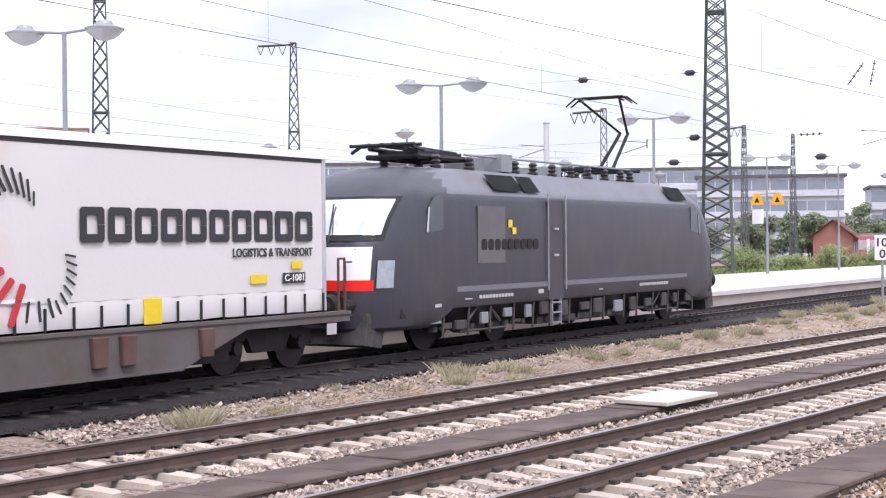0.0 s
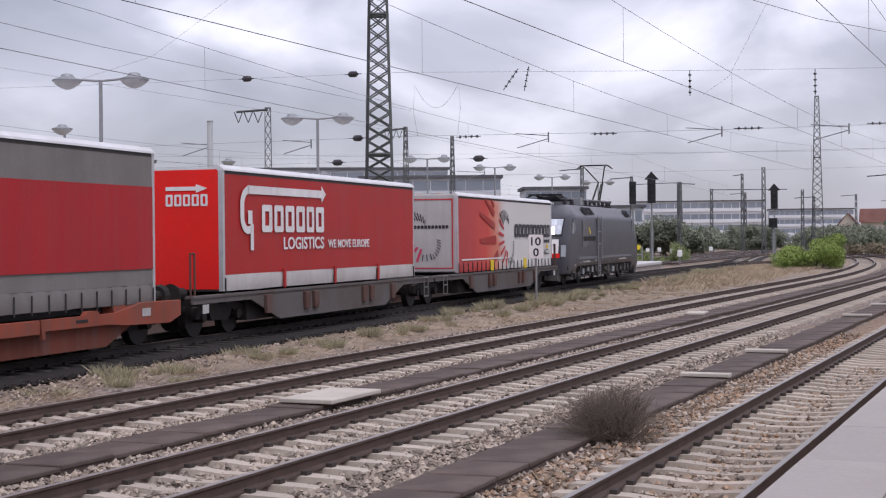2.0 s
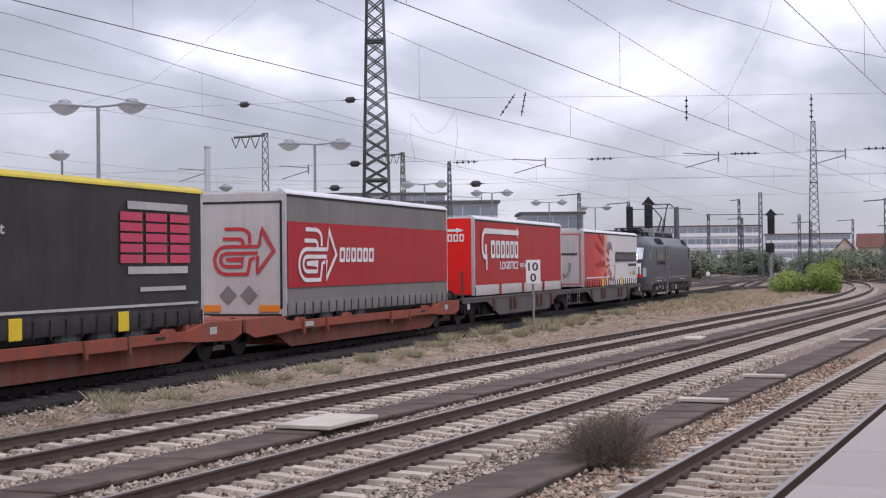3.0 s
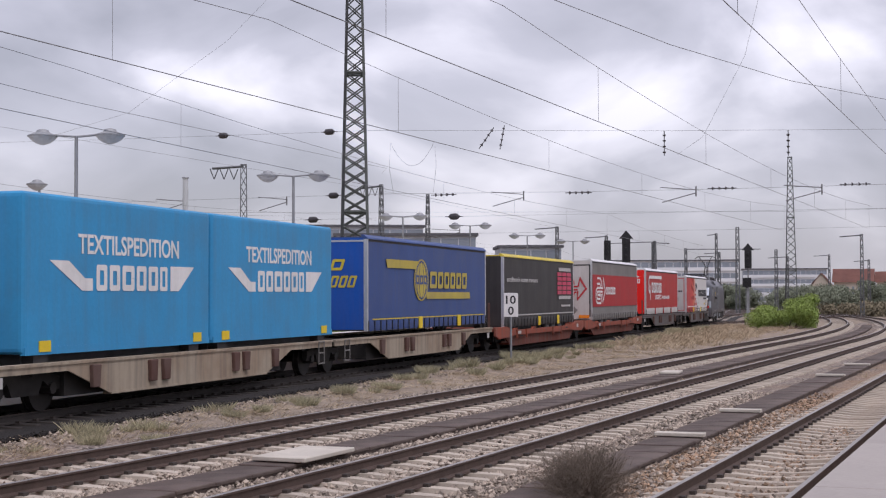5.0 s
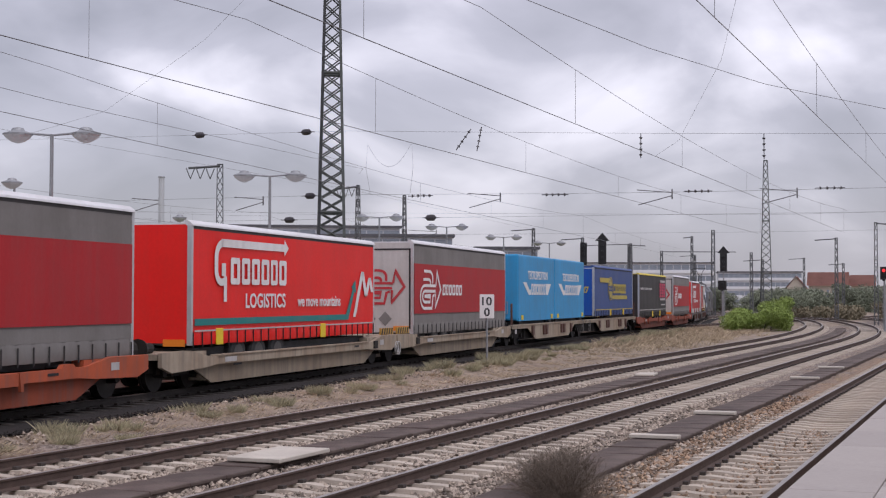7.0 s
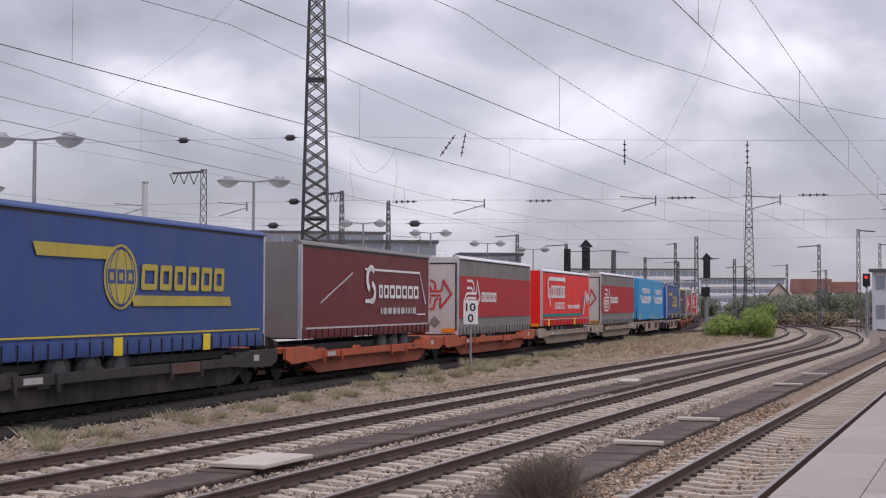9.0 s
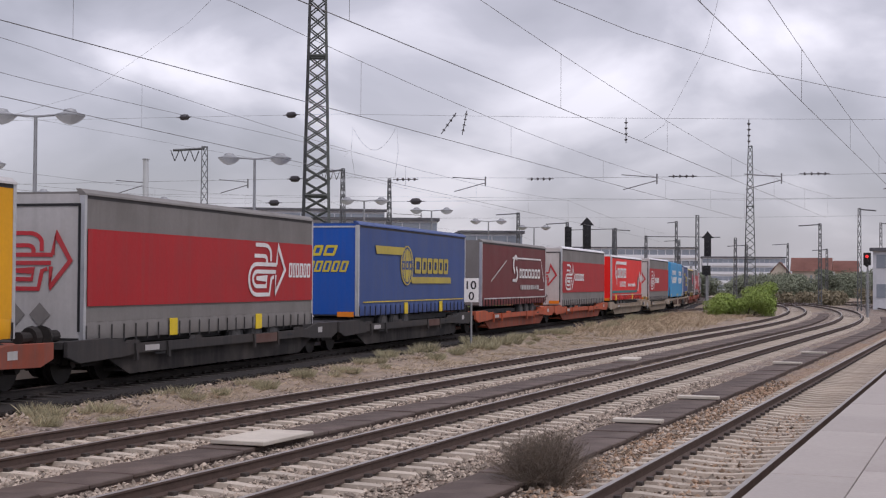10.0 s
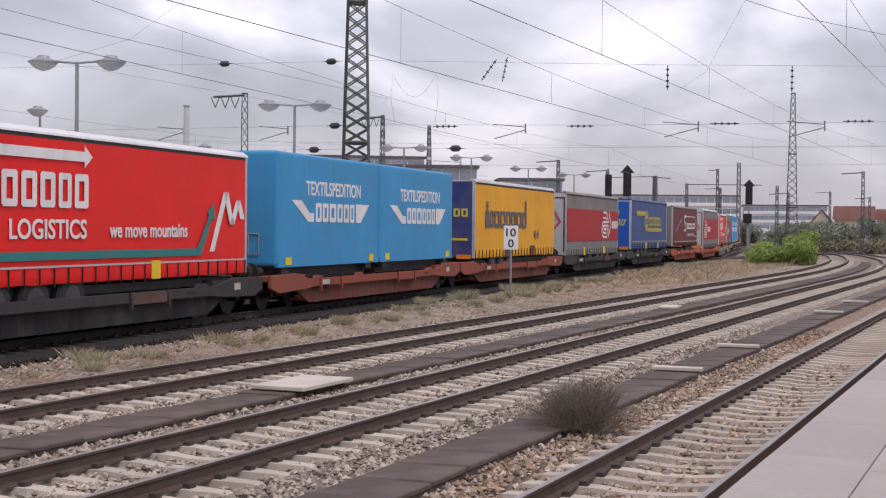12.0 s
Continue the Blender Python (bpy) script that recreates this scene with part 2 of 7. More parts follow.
def ground_material(dirt=False):
    m = bpy.data.materials.new("ballast_ground")
    m.use_nodes = True
    n, l = m.node_tree.nodes, m.node_tree.links
    b = n["Principled BSDF"]
    b.inputs["Roughness"].default_value = 0.95
    b.inputs["Specular IOR Level"].default_value = 0.2
    tc = n.new("ShaderNodeTexCoord")

    def ramp(src, p0, c0, p1, c1):
        r = n.new("ShaderNodeValToRGB")
        r.color_ramp.elements[0].position, r.color_ramp.elements[1].position = p0, p1
        r.color_ramp.elements[0].color, r.color_ramp.elements[1].color = (*c0, 1), (*c1, 1)
        l.new(src, r.inputs[0])
        return r.outputs[0]

    def mixc(f, a, c):
        x = n.new("ShaderNodeMix")
        x.data_type = "RGBA"
        l.new(f, x.inputs["Factor"])
        l.new(a, x.inputs["A"])
        l.new(c, x.inputs["B"])
        return x.outputs["Result"]

    def nz(sc, det=4.0):
        t = n.new("ShaderNodeTexNoise")
        t.inputs["Scale"].default_value, t.inputs["Detail"].default_value = sc, det
        l.new(tc.outputs["Object"], t.inputs["Vector"])
        return t.outputs[0]

    v = n.new("ShaderNodeTexVoronoi")
    v.inputs["Scale"].default_value = 17.0
    l.new(tc.outputs["Object"], v.inputs["Vector"])
    bw = n.new("ShaderNodeRGBToBW")
    l.new(v.outputs["Color"], bw.inputs[0])
    stones = ramp(bw.outputs[0], 0.15, (0.075, 0.06, 0.052), 0.85, (0.38, 0.325, 0.285))
    rust = ramp(nz(0.55), 0.42, (0, 0, 0), 0.72, (0.55, 0.55, 0.55))
    rustc = ramp(nz(9.0), 0.3, (0.22, 0.135, 0.08), 0.7, (0.37, 0.255, 0.17))
    ballast = mixc(rust, stones, rustc)
    sand = ramp(nz(2.0, 6), 0.3, (0.21, 0.165, 0.125), 0.7, (0.37, 0.30, 0.235))
    # sandy verge between the third and the fourth track, with ragged edges
    sep = n.new("ShaderNodeSeparateXYZ")
    l.new(tc.outputs["Object"], sep.inputs[0])

    def mth(op, a, c):
        x = n.new("ShaderNodeMath")
        x.operation = op
        for k, q in enumerate((a, c)):
            if isinstance(q, (int, float)):
                x.inputs[k].default_value = q
            else:
                l.new(q, x.inputs[k])
        return x.outputs[0]

    yy = mth("ADD", sep.outputs[1], mth("MULTIPLY", mth("SUBTRACT", nz(0.8, 5), 0.5), 2.2))
    lo = n.new("ShaderNodeMapRange")
    lo.inputs["From Min"].default_value, lo.inputs["From Max"].default_value = 14.9, 15.9
    l.new(yy, lo.inputs["Value"])
    near = n.new("ShaderNodeMapRange")
    near.inputs["From Min"].default_value, near.inputs["From Max"].default_value = 5.7, 4.9
    l.new(yy, near.inputs["Value"])
    stain = mth("MULTIPLY", near.outputs[0], mth("MULTIPLY", nz(1.6, 5), 1.5))
    ballast = mixc(stain, ballast, rustc)
    col = mixc(lo.outputs[0], ballast, sand)
    l.new(col, b.inputs["Base Color"])
    bp = n.new("ShaderNodeBump")
    bp.inputs["Strength"].default_value, bp.inputs["Distance"].default_value = 0.9, 0.04
    l.new(v.outputs["Distance"], bp.inputs["Height"])
    bp.invert = True
    l.new(bp.outputs[0], b.inputs["Normal"])
    return m


M["ground"] = ground_material()
M["rusty_stone"] = island(mk("rust_stained_stone", (0.29, 0.20, 0.135), 0.95, scale=8, amt=0.2, fine=60, bump=0.2), 0.6)
# dark ballast, blackened further to hold the shade under the train
M["dark_ballast"] = mk("shade_dark_ballast", (0.021, 0.0175, 0.016), 0.95, scale=4, amt=0.4, fine=22, bump=0.8)


# ---- mesh helpers ----
def box(bm, x0, x1, y0, y1, z0, z1, mi=0):
    vs = [bm.verts.new((x, y, z)) for x in (x0, x1) for y in (y0, y1) for z in (z0, z1)]
    for f in ((0, 1, 3, 2), (4, 6, 7, 5), (0, 4, 5, 1), (2, 3, 7, 6), (0, 2, 6, 4), (1, 5, 7, 3)):
        bm.faces.new([vs[i] for i in f]).material_index = mi


def prism(bm, pts, y0, y1, mi=0):
    """pts in x, z; extruded from y0 to y1."""
    a = [bm.verts.new((x, y0, z)) for x, z in pts]
    b = [bm.verts.new((x, y1, z)) for x, z in pts]
    k = len(pts)
    fs = [bm.faces.new(a), bm.faces.new(b[::-1])]
    fs += [bm.faces.new((a[i], b[i], b[(i + 1) % k], a[(i + 1) % k])) for i in range(k)]
    for f in fs:
        f.material_index = mi


def prism_z(bm, pts, z0, z1, mi=0):
    a = [bm.verts.new((x, y, z0)) for x, y in pts]
    b = [bm.verts.new((x, y, z1)) for x, y in pts]
    k = len(pts)
    fs = [bm.faces.new(a[::-1]), bm.faces.new(b)]
    fs += [bm.faces.new((a[i], a[(i + 1) % k], b[(i + 1) % k], b[i])) for i in range(k)]
    for f in fs:
        f.material_index = mi


def rod(bm, p, q, r0, r1=None, seg=6, mi=0):
    r1 = r0 if r1 is None else r1
    p, q = Vector(p), Vector(q)
    d = q - p
    if d.length < 1e-6:
        return
    rot = d.to_track_quat("Z", "Y").to_matrix()
    ra, rb = [], []
    for i in range(seg):
        a = 2 * math.pi * i / seg
        u = rot @ Vector((math.cos(a), math.sin(a), 0))
        ra.append(bm.verts.new(p + u * r0))
        rb.append(bm.verts.new(q + u * r1))
    fs = [bm.faces.new((ra[i], ra[(i + 1) % seg], rb[(i + 1) % seg], rb[i])) for i in range(seg)]
    fs += [bm.faces.new(ra[::-1]), bm.faces.new(rb)]
    for f in fs:
        f.material_index = mi


def lathe(bm, prof, at, axis="Z", seg=14, mi=0):
    """prof: radius and height rows."""
    rings = []
    for r, z in prof:
        ring = []
        for i in range(seg):
            a = 2 * math.pi * i / seg
            c, s = r * math.cos(a), r * math.sin(a)
            v = (c, s, z) if axis == "Z" else (c, z, s)
            ring.append(bm.verts.new(Vector(at) + Vector(v)))
        rings.append(ring)
    for a, b in zip(rings, rings[1:]):
        for i in range(seg):
            bm.faces.new((a[i], a[(i + 1) % seg], b[(i + 1) % seg], b[i])).material_index = mi
    bm.faces.new(rings[0][::-1]).material_index = mi
    bm.faces.new(rings[-1]).material_index = mi


def bevelled(bm, w, seg=2):
    bmesh.ops.bevel(bm, geom=bm.edges[:], offset=w, segments=seg, affect="EDGES", profile=0.6)


def mesh_of(name, bm, mats, smooth=False):
    bmesh.ops.recalc_face_normals(bm, faces=bm.faces[:])
    me = bpy.data.meshes.new(name)
    bm.to_mesh(me)
    bm.free()
    for m in mats if isinstance(mats, (list, tuple)) else [mats]:
        me.materials.append(m)
    if smooth:
        me.shade_smooth()
    return me


def part(name, bm, material, parent=None, label="", smooth=False, at=None):
    ob = new(name, mesh_of(name, bm, material, smooth))
    if parent is not None:
        ob.parent = parent
    if at is not None:
        ob.matrix_basis = at
    if label:
        ob["label"] = label
    return ob


def share(name, mesh, parent, at):
    ob = new(name, mesh)
    ob.parent, ob.matrix_basis = parent, at
    return ob


def raw_mesh(name, verts, faces, mats, smooth=False):
    me = bpy.data.meshes.new(name)
    me.from_pydata(verts, [], faces)
    for m in mats if isinstance(mats, (list, tuple)) else [mats]:
        me.materials.append(m)
    if smooth:
        me.shade_smooth()
    me.update()
    return me


def lettering(name, text, x0, x1, z0, z1, y, material, parent, label="", bold=0.018):
    """Built-in letters fitted into a rectangle of the x-z plane that faces -y."""
    cu = bpy.data.curves.new(name, "FONT")
    cu.body, cu.extrude, cu.offset, cu.resolution_u = text, 0.004, bold, 4
    tmp = bpy.data.objects.new("tmp", cu)
    scene.collection.objects.link(tmp)
    bpy.context.view_layer.update()
    me = bpy.data.meshes.new_from_object(tmp)
    bpy.data.objects.remove(tmp)
    bpy.data.curves.remove(cu)
    co = np.array([v.co[:] for v in me.vertices])
    lo, hi = co.min(0), co.max(0)
    for v in me.vertices:
        c = v.co.copy()
        v.co = (x0 + (c.x - lo[0]) / (hi[0] - lo[0]) * (x1 - x0), y - c.z, z0 + (c.y - lo[1]) / (hi[1] - lo[1]) * (z1 - z0))
    me.materials.clear()
    me.materials.append(material)
    ob = new(name, me)
    ob.parent = parent
    if label:
        ob["label"] = label
    return ob


# ---- the lines of the tracks ----
def line_a(x):
    return 3.53 + (0.0012 * (x - 84) ** 2 if x > 84 else 0.0)


def line_b(x):
    return 8.55 + (0.0013 * (x - 84) ** 2 if x > 84 else 0.0)


def line_c(x):
    return 13.2 + (0.0011 * (x - 82) ** 2 if x > 82 else 0.0)


def ease(v):
    v = min(1.0, max(0.0, v))
    return v * v * (3 - 2 * v)


def line_p(x):
    """The lie of the island platform and of the station field behind it."""
    u = (x - 40) / 40
    return 21.576 + 1.922 * u + 0.557 * u * u + 0.007 * u ** 3


def line_d(x):
    """The main line, which carries the train."""
    v = max(x, 8.0) - 28
    y = 19.25 + 0.088 * v - 0.0001 * v * v
    if x < 8:
        d = max(x - 8, -10.0)
        y += 0.092 * (d + d * d / 20)
    w = ease((x - 95) / 75)
    return y * (1 - w) + line_p(x) * w


def rise(x):
    """The main line lies a little higher than the other tracks."""
    return 0.20 * (1 - ease((x - 90) / 60))


def ground_z(x, y):
    if not -60 < x < 150:
        return -0.25
    d = y - line_d(x)
    return -0.25 + rise(x) * (ease((d + 4.6) / 2.0) if d < 0 else 1 - ease((d - 1.9) / 1.5))


def bent(line, off=0.0):
    """A line shifted sideways by off metres."""
    def f(x):
        d = (line(x + 0.5) - line(x - 0.5))
        return line(x) + off * math.hypot(1, d)
    return f


def strip(name, lo, hi, z, x0, x1, step, material, kind="structure", label="", category="", lift=lambda x: 0.0):
    """A ribbon of ground between two lines."""
    v, f = [], []
    n = int((x1 - x0) / step) + 1
    for i in range(n):
        x = x0 + i * step
        v += [(x, lo(x), lift(x) + z), (x, hi(x), lift(x) + z)]
        if i:
            k = 2 * i
            f.append((k - 2, k, k + 1, k - 1))
    ob = new(name, raw_mesh(name, v, f, material))
    return tagged(ob, label, category, kind=kind)


# ---- ground ----
def build_ground():
    xs = np.concatenate([[-1500, -400, -120, -40], np.arange(-20, 70, 0.3), np.arange(70, 200, 1.5), [230, 300, 450, 800, 1600, 3500]])
    ys = np.concatenate([[-3000, -600, -120, -30, -8], np.arange(0, 22, 0.3), np.arange(22, 34, 0.8), np.arange(34, 60, 2.0), [70, 100, 160, 300, 600, 1500, 3500]])
    v, f = [], []
    ny = len(ys)
    for x in xs:
        for y in ys:
            near = -20 < x < 70 and 0 < y < 22
            z = ground_z(float(x), float(y)) + (0.035 * noise.noise((x * 1.3, y * 1.3, 0)) + 0.02 * noise.noise((x * 3.1, y * 3.1, 4)) if near else 0)
            v.append((float(x), float(y), z))
    for i in range(len(xs) - 1):
        for j in range(ny - 1):
            a = i * ny + j
            f.append((a, a + ny, a + ny + 1, a + 1))
    ob = new("ground", raw_mesh("ground", v, f, M["ground"], True))
    tagged(ob, "grey crushed stone ballast with sandy dry verge", "ground", kind="structure")


build_ground()
# dark ballast strip that also carries the train's shade in its colour
strip("ground_dark_bed", bent(line_d, -2.2), bent(line_d, 1.7), -0.20, -60, 300, 2.0, M["dark_ballast"], lift=rise, label="dark ballast bed with the shade of the train in its colour", category="ballast")

RAIL = [(-0.075, -0.17), (0.075, -0.17), (0.07, -0.15), (0.012, -0.13), (0.012, -0.045), (0.036, -0.03), (0.036, -0.004), (0.028, 0.0), (-0.028, 0.0), (-0.036, -0.004), (-0.036, -0.03), (-0.012, -0.045), (-0.012, -0.13), (-0.07, -0.15)]


def rail_mesh(name, line, off, x0, x1, step, oily=False):
    lift = rise if oily else (lambda x: 0.0)
    v, f, mi = [], [], []
    k = len(RAIL)
    n = int((x1 - x0) / step) + 1
    g = bent(line, off)
    for i in range(n):
        x = x0 + i * step
        for y, z in RAIL:
            v.append((x, g(x) + y, z + lift(x)))
        if i:
            a, b = (i - 1) * k, i * k
            for j in range(k):
                f.append((a + j, a + (j + 1) % k, b + (j + 1) % k, b + j))
                mi.append(1 if 6 <= j <= 8 else 0)
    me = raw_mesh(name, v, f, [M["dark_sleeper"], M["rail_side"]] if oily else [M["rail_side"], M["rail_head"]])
    me.polygons.foreach_set("material_index", mi)
    return me


def sleeper_mesh(mat="concrete_sleeper"):
    """A waisted concrete sleeper with its clips."""
    bm = bmesh.new()
    rows = [(-1.32, 0.06, -0.2), (-1.27, 0.10, -0.182), (-0.95, 0.125, -0.172), (-0.5, 0.11, -0.172), (-0.2, 0.095, -0.2), (0.2, 0.095, -0.2), (0.5, 0.11, -0.172), (0.95, 0.125, -0.172), (1.27, 0.10, -0.182), (1.32, 0.06, -0.2)]
    rings = []
    for y, w, z in rows:
        rings.append([bm.verts.new(p) for p in ((-w - 0.03, y, -0.33), (w + 0.03, y, -0.33), (w, y, z), (-w, y, z))])
    for a, b in zip(rings, rings[1:]):
        for i in range(4):
            bm.faces.new((a[i], a[(i + 1) % 4], b[(i + 1) % 4], b[i]))
    bm.faces.new(rings[0])
    bm.faces.new(rings[-1][::-1])
    for s in (-0.753, 0.753):
        for o in (-0.11, 0.11):
            box(bm, -0.055, 0.055, s + o - 0.04, s + o + 0.04, -0.18, -0.125, 1)
    return mesh_of("sleeper", bm, [M[mat], M["clip"]])


SLEEPER = sleeper_mesh()
SHADED_SLEEPER = sleeper_mesh("dark_sleeper")


def track(name, line, x0, x1, sx0, sx1, label, pad=None):
    t = tagged(new(name), label, "railway track", "tracks", "structure")
    for off in (-0.753, 0.753):
        ob = new("rail", rail_mesh("rail", line, off, x0, x1, 1.0, pad is not None))
        ob.parent = t
    x, n = sx0, 0
    far_v, far_f = [], []
    while x < x1:
        d = line(x + 0.5) - line(x - 0.5)
        y = line(x)
        if x < sx1 and n < 300:
            share("sleeper", pad or SLEEPER, t, pose(x, y, (rise(x) if pad else 0) + random.uniform(-0.008, 0.006), 0, 0, math.degrees(math.atan(d)) + random.uniform(-0.5, 0.5)))
            n += 1
        else:
            k = len(far_v)
            far_v += [(x - 0.13, y - 1.3, -0.18), (x + 0.13, y - 1.3, -0.18), (x + 0.13, y + 1.3, -0.18), (x - 0.13, y + 1.3, -0.18)]
            far_f.append((k, k + 1, k + 2, k + 3))
        x += 0.6 * math.cos(math.atan(d))
    if far_f:
        ob = new("sleepers_beyond", raw_mesh("sleepers_beyond", far_v, far_f, M["concrete_sleeper"]))
        ob.parent = t
        ob["kind"] = "stuff"
    return t


track("track_1", line_a, -30, 190, -14, 96, "rusty rails on concrete sleepers beside the platform")
track("track_2", line_b, -30, 230, -14, 120, "rusty rails on pale concrete sleepers in ballast")
track("track_3", line_c, -30, 300, -10, 140, "rusty rails on concrete sleepers, bending away")
track("track_4", line_d, -60, 320, 0, 150, "main line on shade-darkened ballast that carries the train", SHADED_SLEEPER)
track("track_5", bent(line_p, 16.5), -40, 330, 80, 80, "rusty rails beyond the island platform")
track("track_6", bent(line_p, 21.0), -40, 330, 80, 80, "rusty rails in a wide station field")
track("track_7", bent(line_p, 30.0), -40, 330, 80, 80, "rusty rails in a wide station field")
track("track_8", lambda x: 34 + (x - 118) * 0.03, 118, 330, 118, 118, "track at the end of the island platform")
track("track_9", lambda x: 27 - (x - 130) * 0.12, 130, 330, 130, 130, "crossing track in the station throat")
# ladder of turnouts beyond the end of the island platform
for i, (y0, y1) in enumerate(((38.5, 37.0), (36.5, 43.0), (35.0, 41.0), (33.5, 39.0), (40.0, 47.0), (34.0, 45.0), (41.5, 44.0))):
    track("track_%d" % (10 + i), lambda x, y0=y0, y1=y1: y0 + (y1 - y0) * (x - 132) / 70, 132, 250, 132, 132, "rusty rails of a turnout ladder in the station throat")


# ---- cable troughs with lids ----
def trough(name, line, off, width, x0, x1, pale, label):
    t = tagged(new(name), label, "cable trough", "cable troughs", "structure")
    bm = bmesh.new()
    box(bm, -0.49, 0.49, -width / 2, width / 2, -0.06, 0.0)
    bevelled(bm, 0.012, 1)
    lid = mesh_of("lid", bm, M["trough"])
    bm = bmesh.new()
    box(bm, -0.5, 0.5, -width / 2 + 0.02, width / 2 - 0.02, -0.3, -0.14)
    bed = mesh_of("trough_wall", bm, M["trough"])
    x = x0
    while x < x1:
        d = line(x + 0.5) - line(x - 0.5)
        a = math.degrees(math.atan(d))
        y = line(x) + off
        if not any(abs(x - p) < 0.55 for p in pale):
            share("lid", lid, t, pose(x, y, -0.125 + random.uniform(-0.012, 0.01), random.uniform(-0.8, 0.8), random.uniform(-0.3, 0.3), a + random.uniform(-0.5, 0.5)))
        share("trough_wall", bed, t, pose(x, y, 0, 0, 0, a))
        x += 1.0
    return t


trough("cable_trough", line_c, -2.35, 0.82, 8, 130, (), "brown weathered concrete cable trough between tracks")
trough("cable_trough", line_b, -2.58, 0.84, 6, 120, (), "brown weathered concrete cable trough between tracks")


def pale_slab(x, y, lx, ly, z, yaw, label):
    bm = bmesh.new()
    box(bm, -lx / 2, lx / 2, -ly / 2, ly / 2, 0, 0.07)
    bevelled(bm, 0.012, 1)
    ob = part("concrete_slab", bm, M["pale_slab"], at=pose(x, y, z, 0, 0, yaw))
    tagged(ob, label, "slab", "pale concrete slabs")


pale_slab(20.7, 10.74, 1.75, 0.92, -0.10, 0, "pale concrete cover slab on the cable trough")
for sx in (26.15, 32.0, 47.1, 54.6):
    pale_slab(sx, line_b(sx) - 2.58, 0.26, 0.90, -0.12, 0, "narrow pale concrete crossbar in the cable trough")
pale_slab(47.0, line_c(47) - 2.2, 1.3, 0.6, -0.11, 6, "pale concrete cover slab on the cable trough")


# ---- station platform on which the camera stands ----
def near_platform():
    p = tagged(new("platform_near"), "pale concrete station platform with long edge slabs", "platform", kind="structure")
    bm = bmesh.new()
    box(bm, -40, 120, -7.0, 1.55, -0.25, 0.70)
    part("platform_wall", bm, M["platform"], p)
    bm = bmesh.new()
    box(bm, -0.9985, 0.9985, -0.37, 0.37, -0.14, 0)
    bevelled(bm, 0.006, 1)
    edge = mesh_of("edge_slab", bm, M["platform"])
    for i in range(60):
        share("edge_slab", edge, p, pose(-20 + 2.0 * i, 1.43, 0.76 + random.uniform(-0.002, 0.002)))
    bm = bmesh.new()
    box(bm, -1.498, 1.498, -0.997, 0.997, -0.08, 0)
    bevelled(bm, 0.005, 1)
    field = mesh_of("paving_slab", bm, M["platform"])
    for i in range(24):
        for j in range(4):
            share("paving_slab", field, p, pose(-6 + 3.0 * i, 0.054 - 2.0 * j, 0.758))


near_platform()


# ---- island platform beyond the train ----
def far_platform():
    p = tagged(new("platform_far"), "bright concrete island platform with shade in the colour of its side wall", "platform", kind="structure")
    near = [(x, line_p(x) + 1.75) for x in range(-40, 111, 6)]
    far = [(113.2, 29.4), (113.2, 36.5), (90, 36.2), (60, 34.6), (20, 33.0), (-40, 33.0)]
    bm = bmesh.new()
    prism_z(bm, near + far, 0.34, 0.5)
    part("platform_deck", bm, M["platform_white"], p)
    bm = bmesh.new()
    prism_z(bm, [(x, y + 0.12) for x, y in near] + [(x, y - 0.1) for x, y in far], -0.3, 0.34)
    # the wall's shade is put into its colour by the darker concrete
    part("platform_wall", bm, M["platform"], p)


far_platform()


# ---- masts, lamps, signals ----
def lattice_mast(x, y, z0, z1, w0, w1, bays, label, mat="green_steel", yaw=0, arm=None, legs=0.07, thin=0.4):
    m = tagged(new("lattice_mast"), label, "mast", "overhead line masts")
    m.matrix_basis = pose(x, y, z0, 0, 0, yaw)
    h = z1 - z0

    def corner(k, z):
        w = (w0 + (w1 - w0) * z / h) / 2
        return Vector(((-w, w, w, -w)[k], (-w, -w, w, w)[k], z))

    for k in range(4):
        bm = bmesh.new()
        rod(bm, corner(k, 0), corner(k, h), legs, legs * 0.8, 4)
        # two legs are coloured dark as if seen against the sky
        part("leg", bm, M["shaded_steel"] if k in (1, 3) and mat == "green_steel" else M[mat], m)
    bm = bmesh.new()
    zs = [h * (1 - (1 - i / bays) ** 1.0) for i in range(bays + 1)]
    for a, b in zip(zs, zs[1:]):
        for k in range(4):
            c, d = (k, (k + 1) % 4)
            rod(bm, corner(c, a), corner(d, b), legs * thin, seg=4)
            rod(bm, corner(d, a), corner(c, b), legs * thin, seg=4)
    for zz in (zs[bays // 3], zs[2 * bays // 3], h):
        for k in range(4):
            rod(bm, corner(k, zz), corner((k + 1) % 4, zz), legs * 0.7, seg=4)
    part("bracing", bm, M[mat], m)
    if arm:
        for o in (-0.15, 0.15):
            bm = bmesh.new()
            rod(bm, (o, 0, h - 0.1), (o, arm, h - 0.25), 0.06, seg=4)
            part("arm", bm, M[mat], m)
        for i in range(1, 4 if x < 120 else 1):
            q = arm * i / 3.2
            for e in (-0.25, 0.25):
                bm = bmesh.new()
                rod(bm, (0, q + e, h - 0.25), (0, q, h - 0.9), 0.03, seg=4)
                part("hanger", bm, M[mat], m)
    bm = bmesh.new()
    box(bm, -w0 / 2 - 0.15, w0 / 2 + 0.15, -w0 / 2 - 0.15, w0 / 2 + 0.15, -0.8, 0.02)
    part("footing", bm, M["platform"], m)
    return m


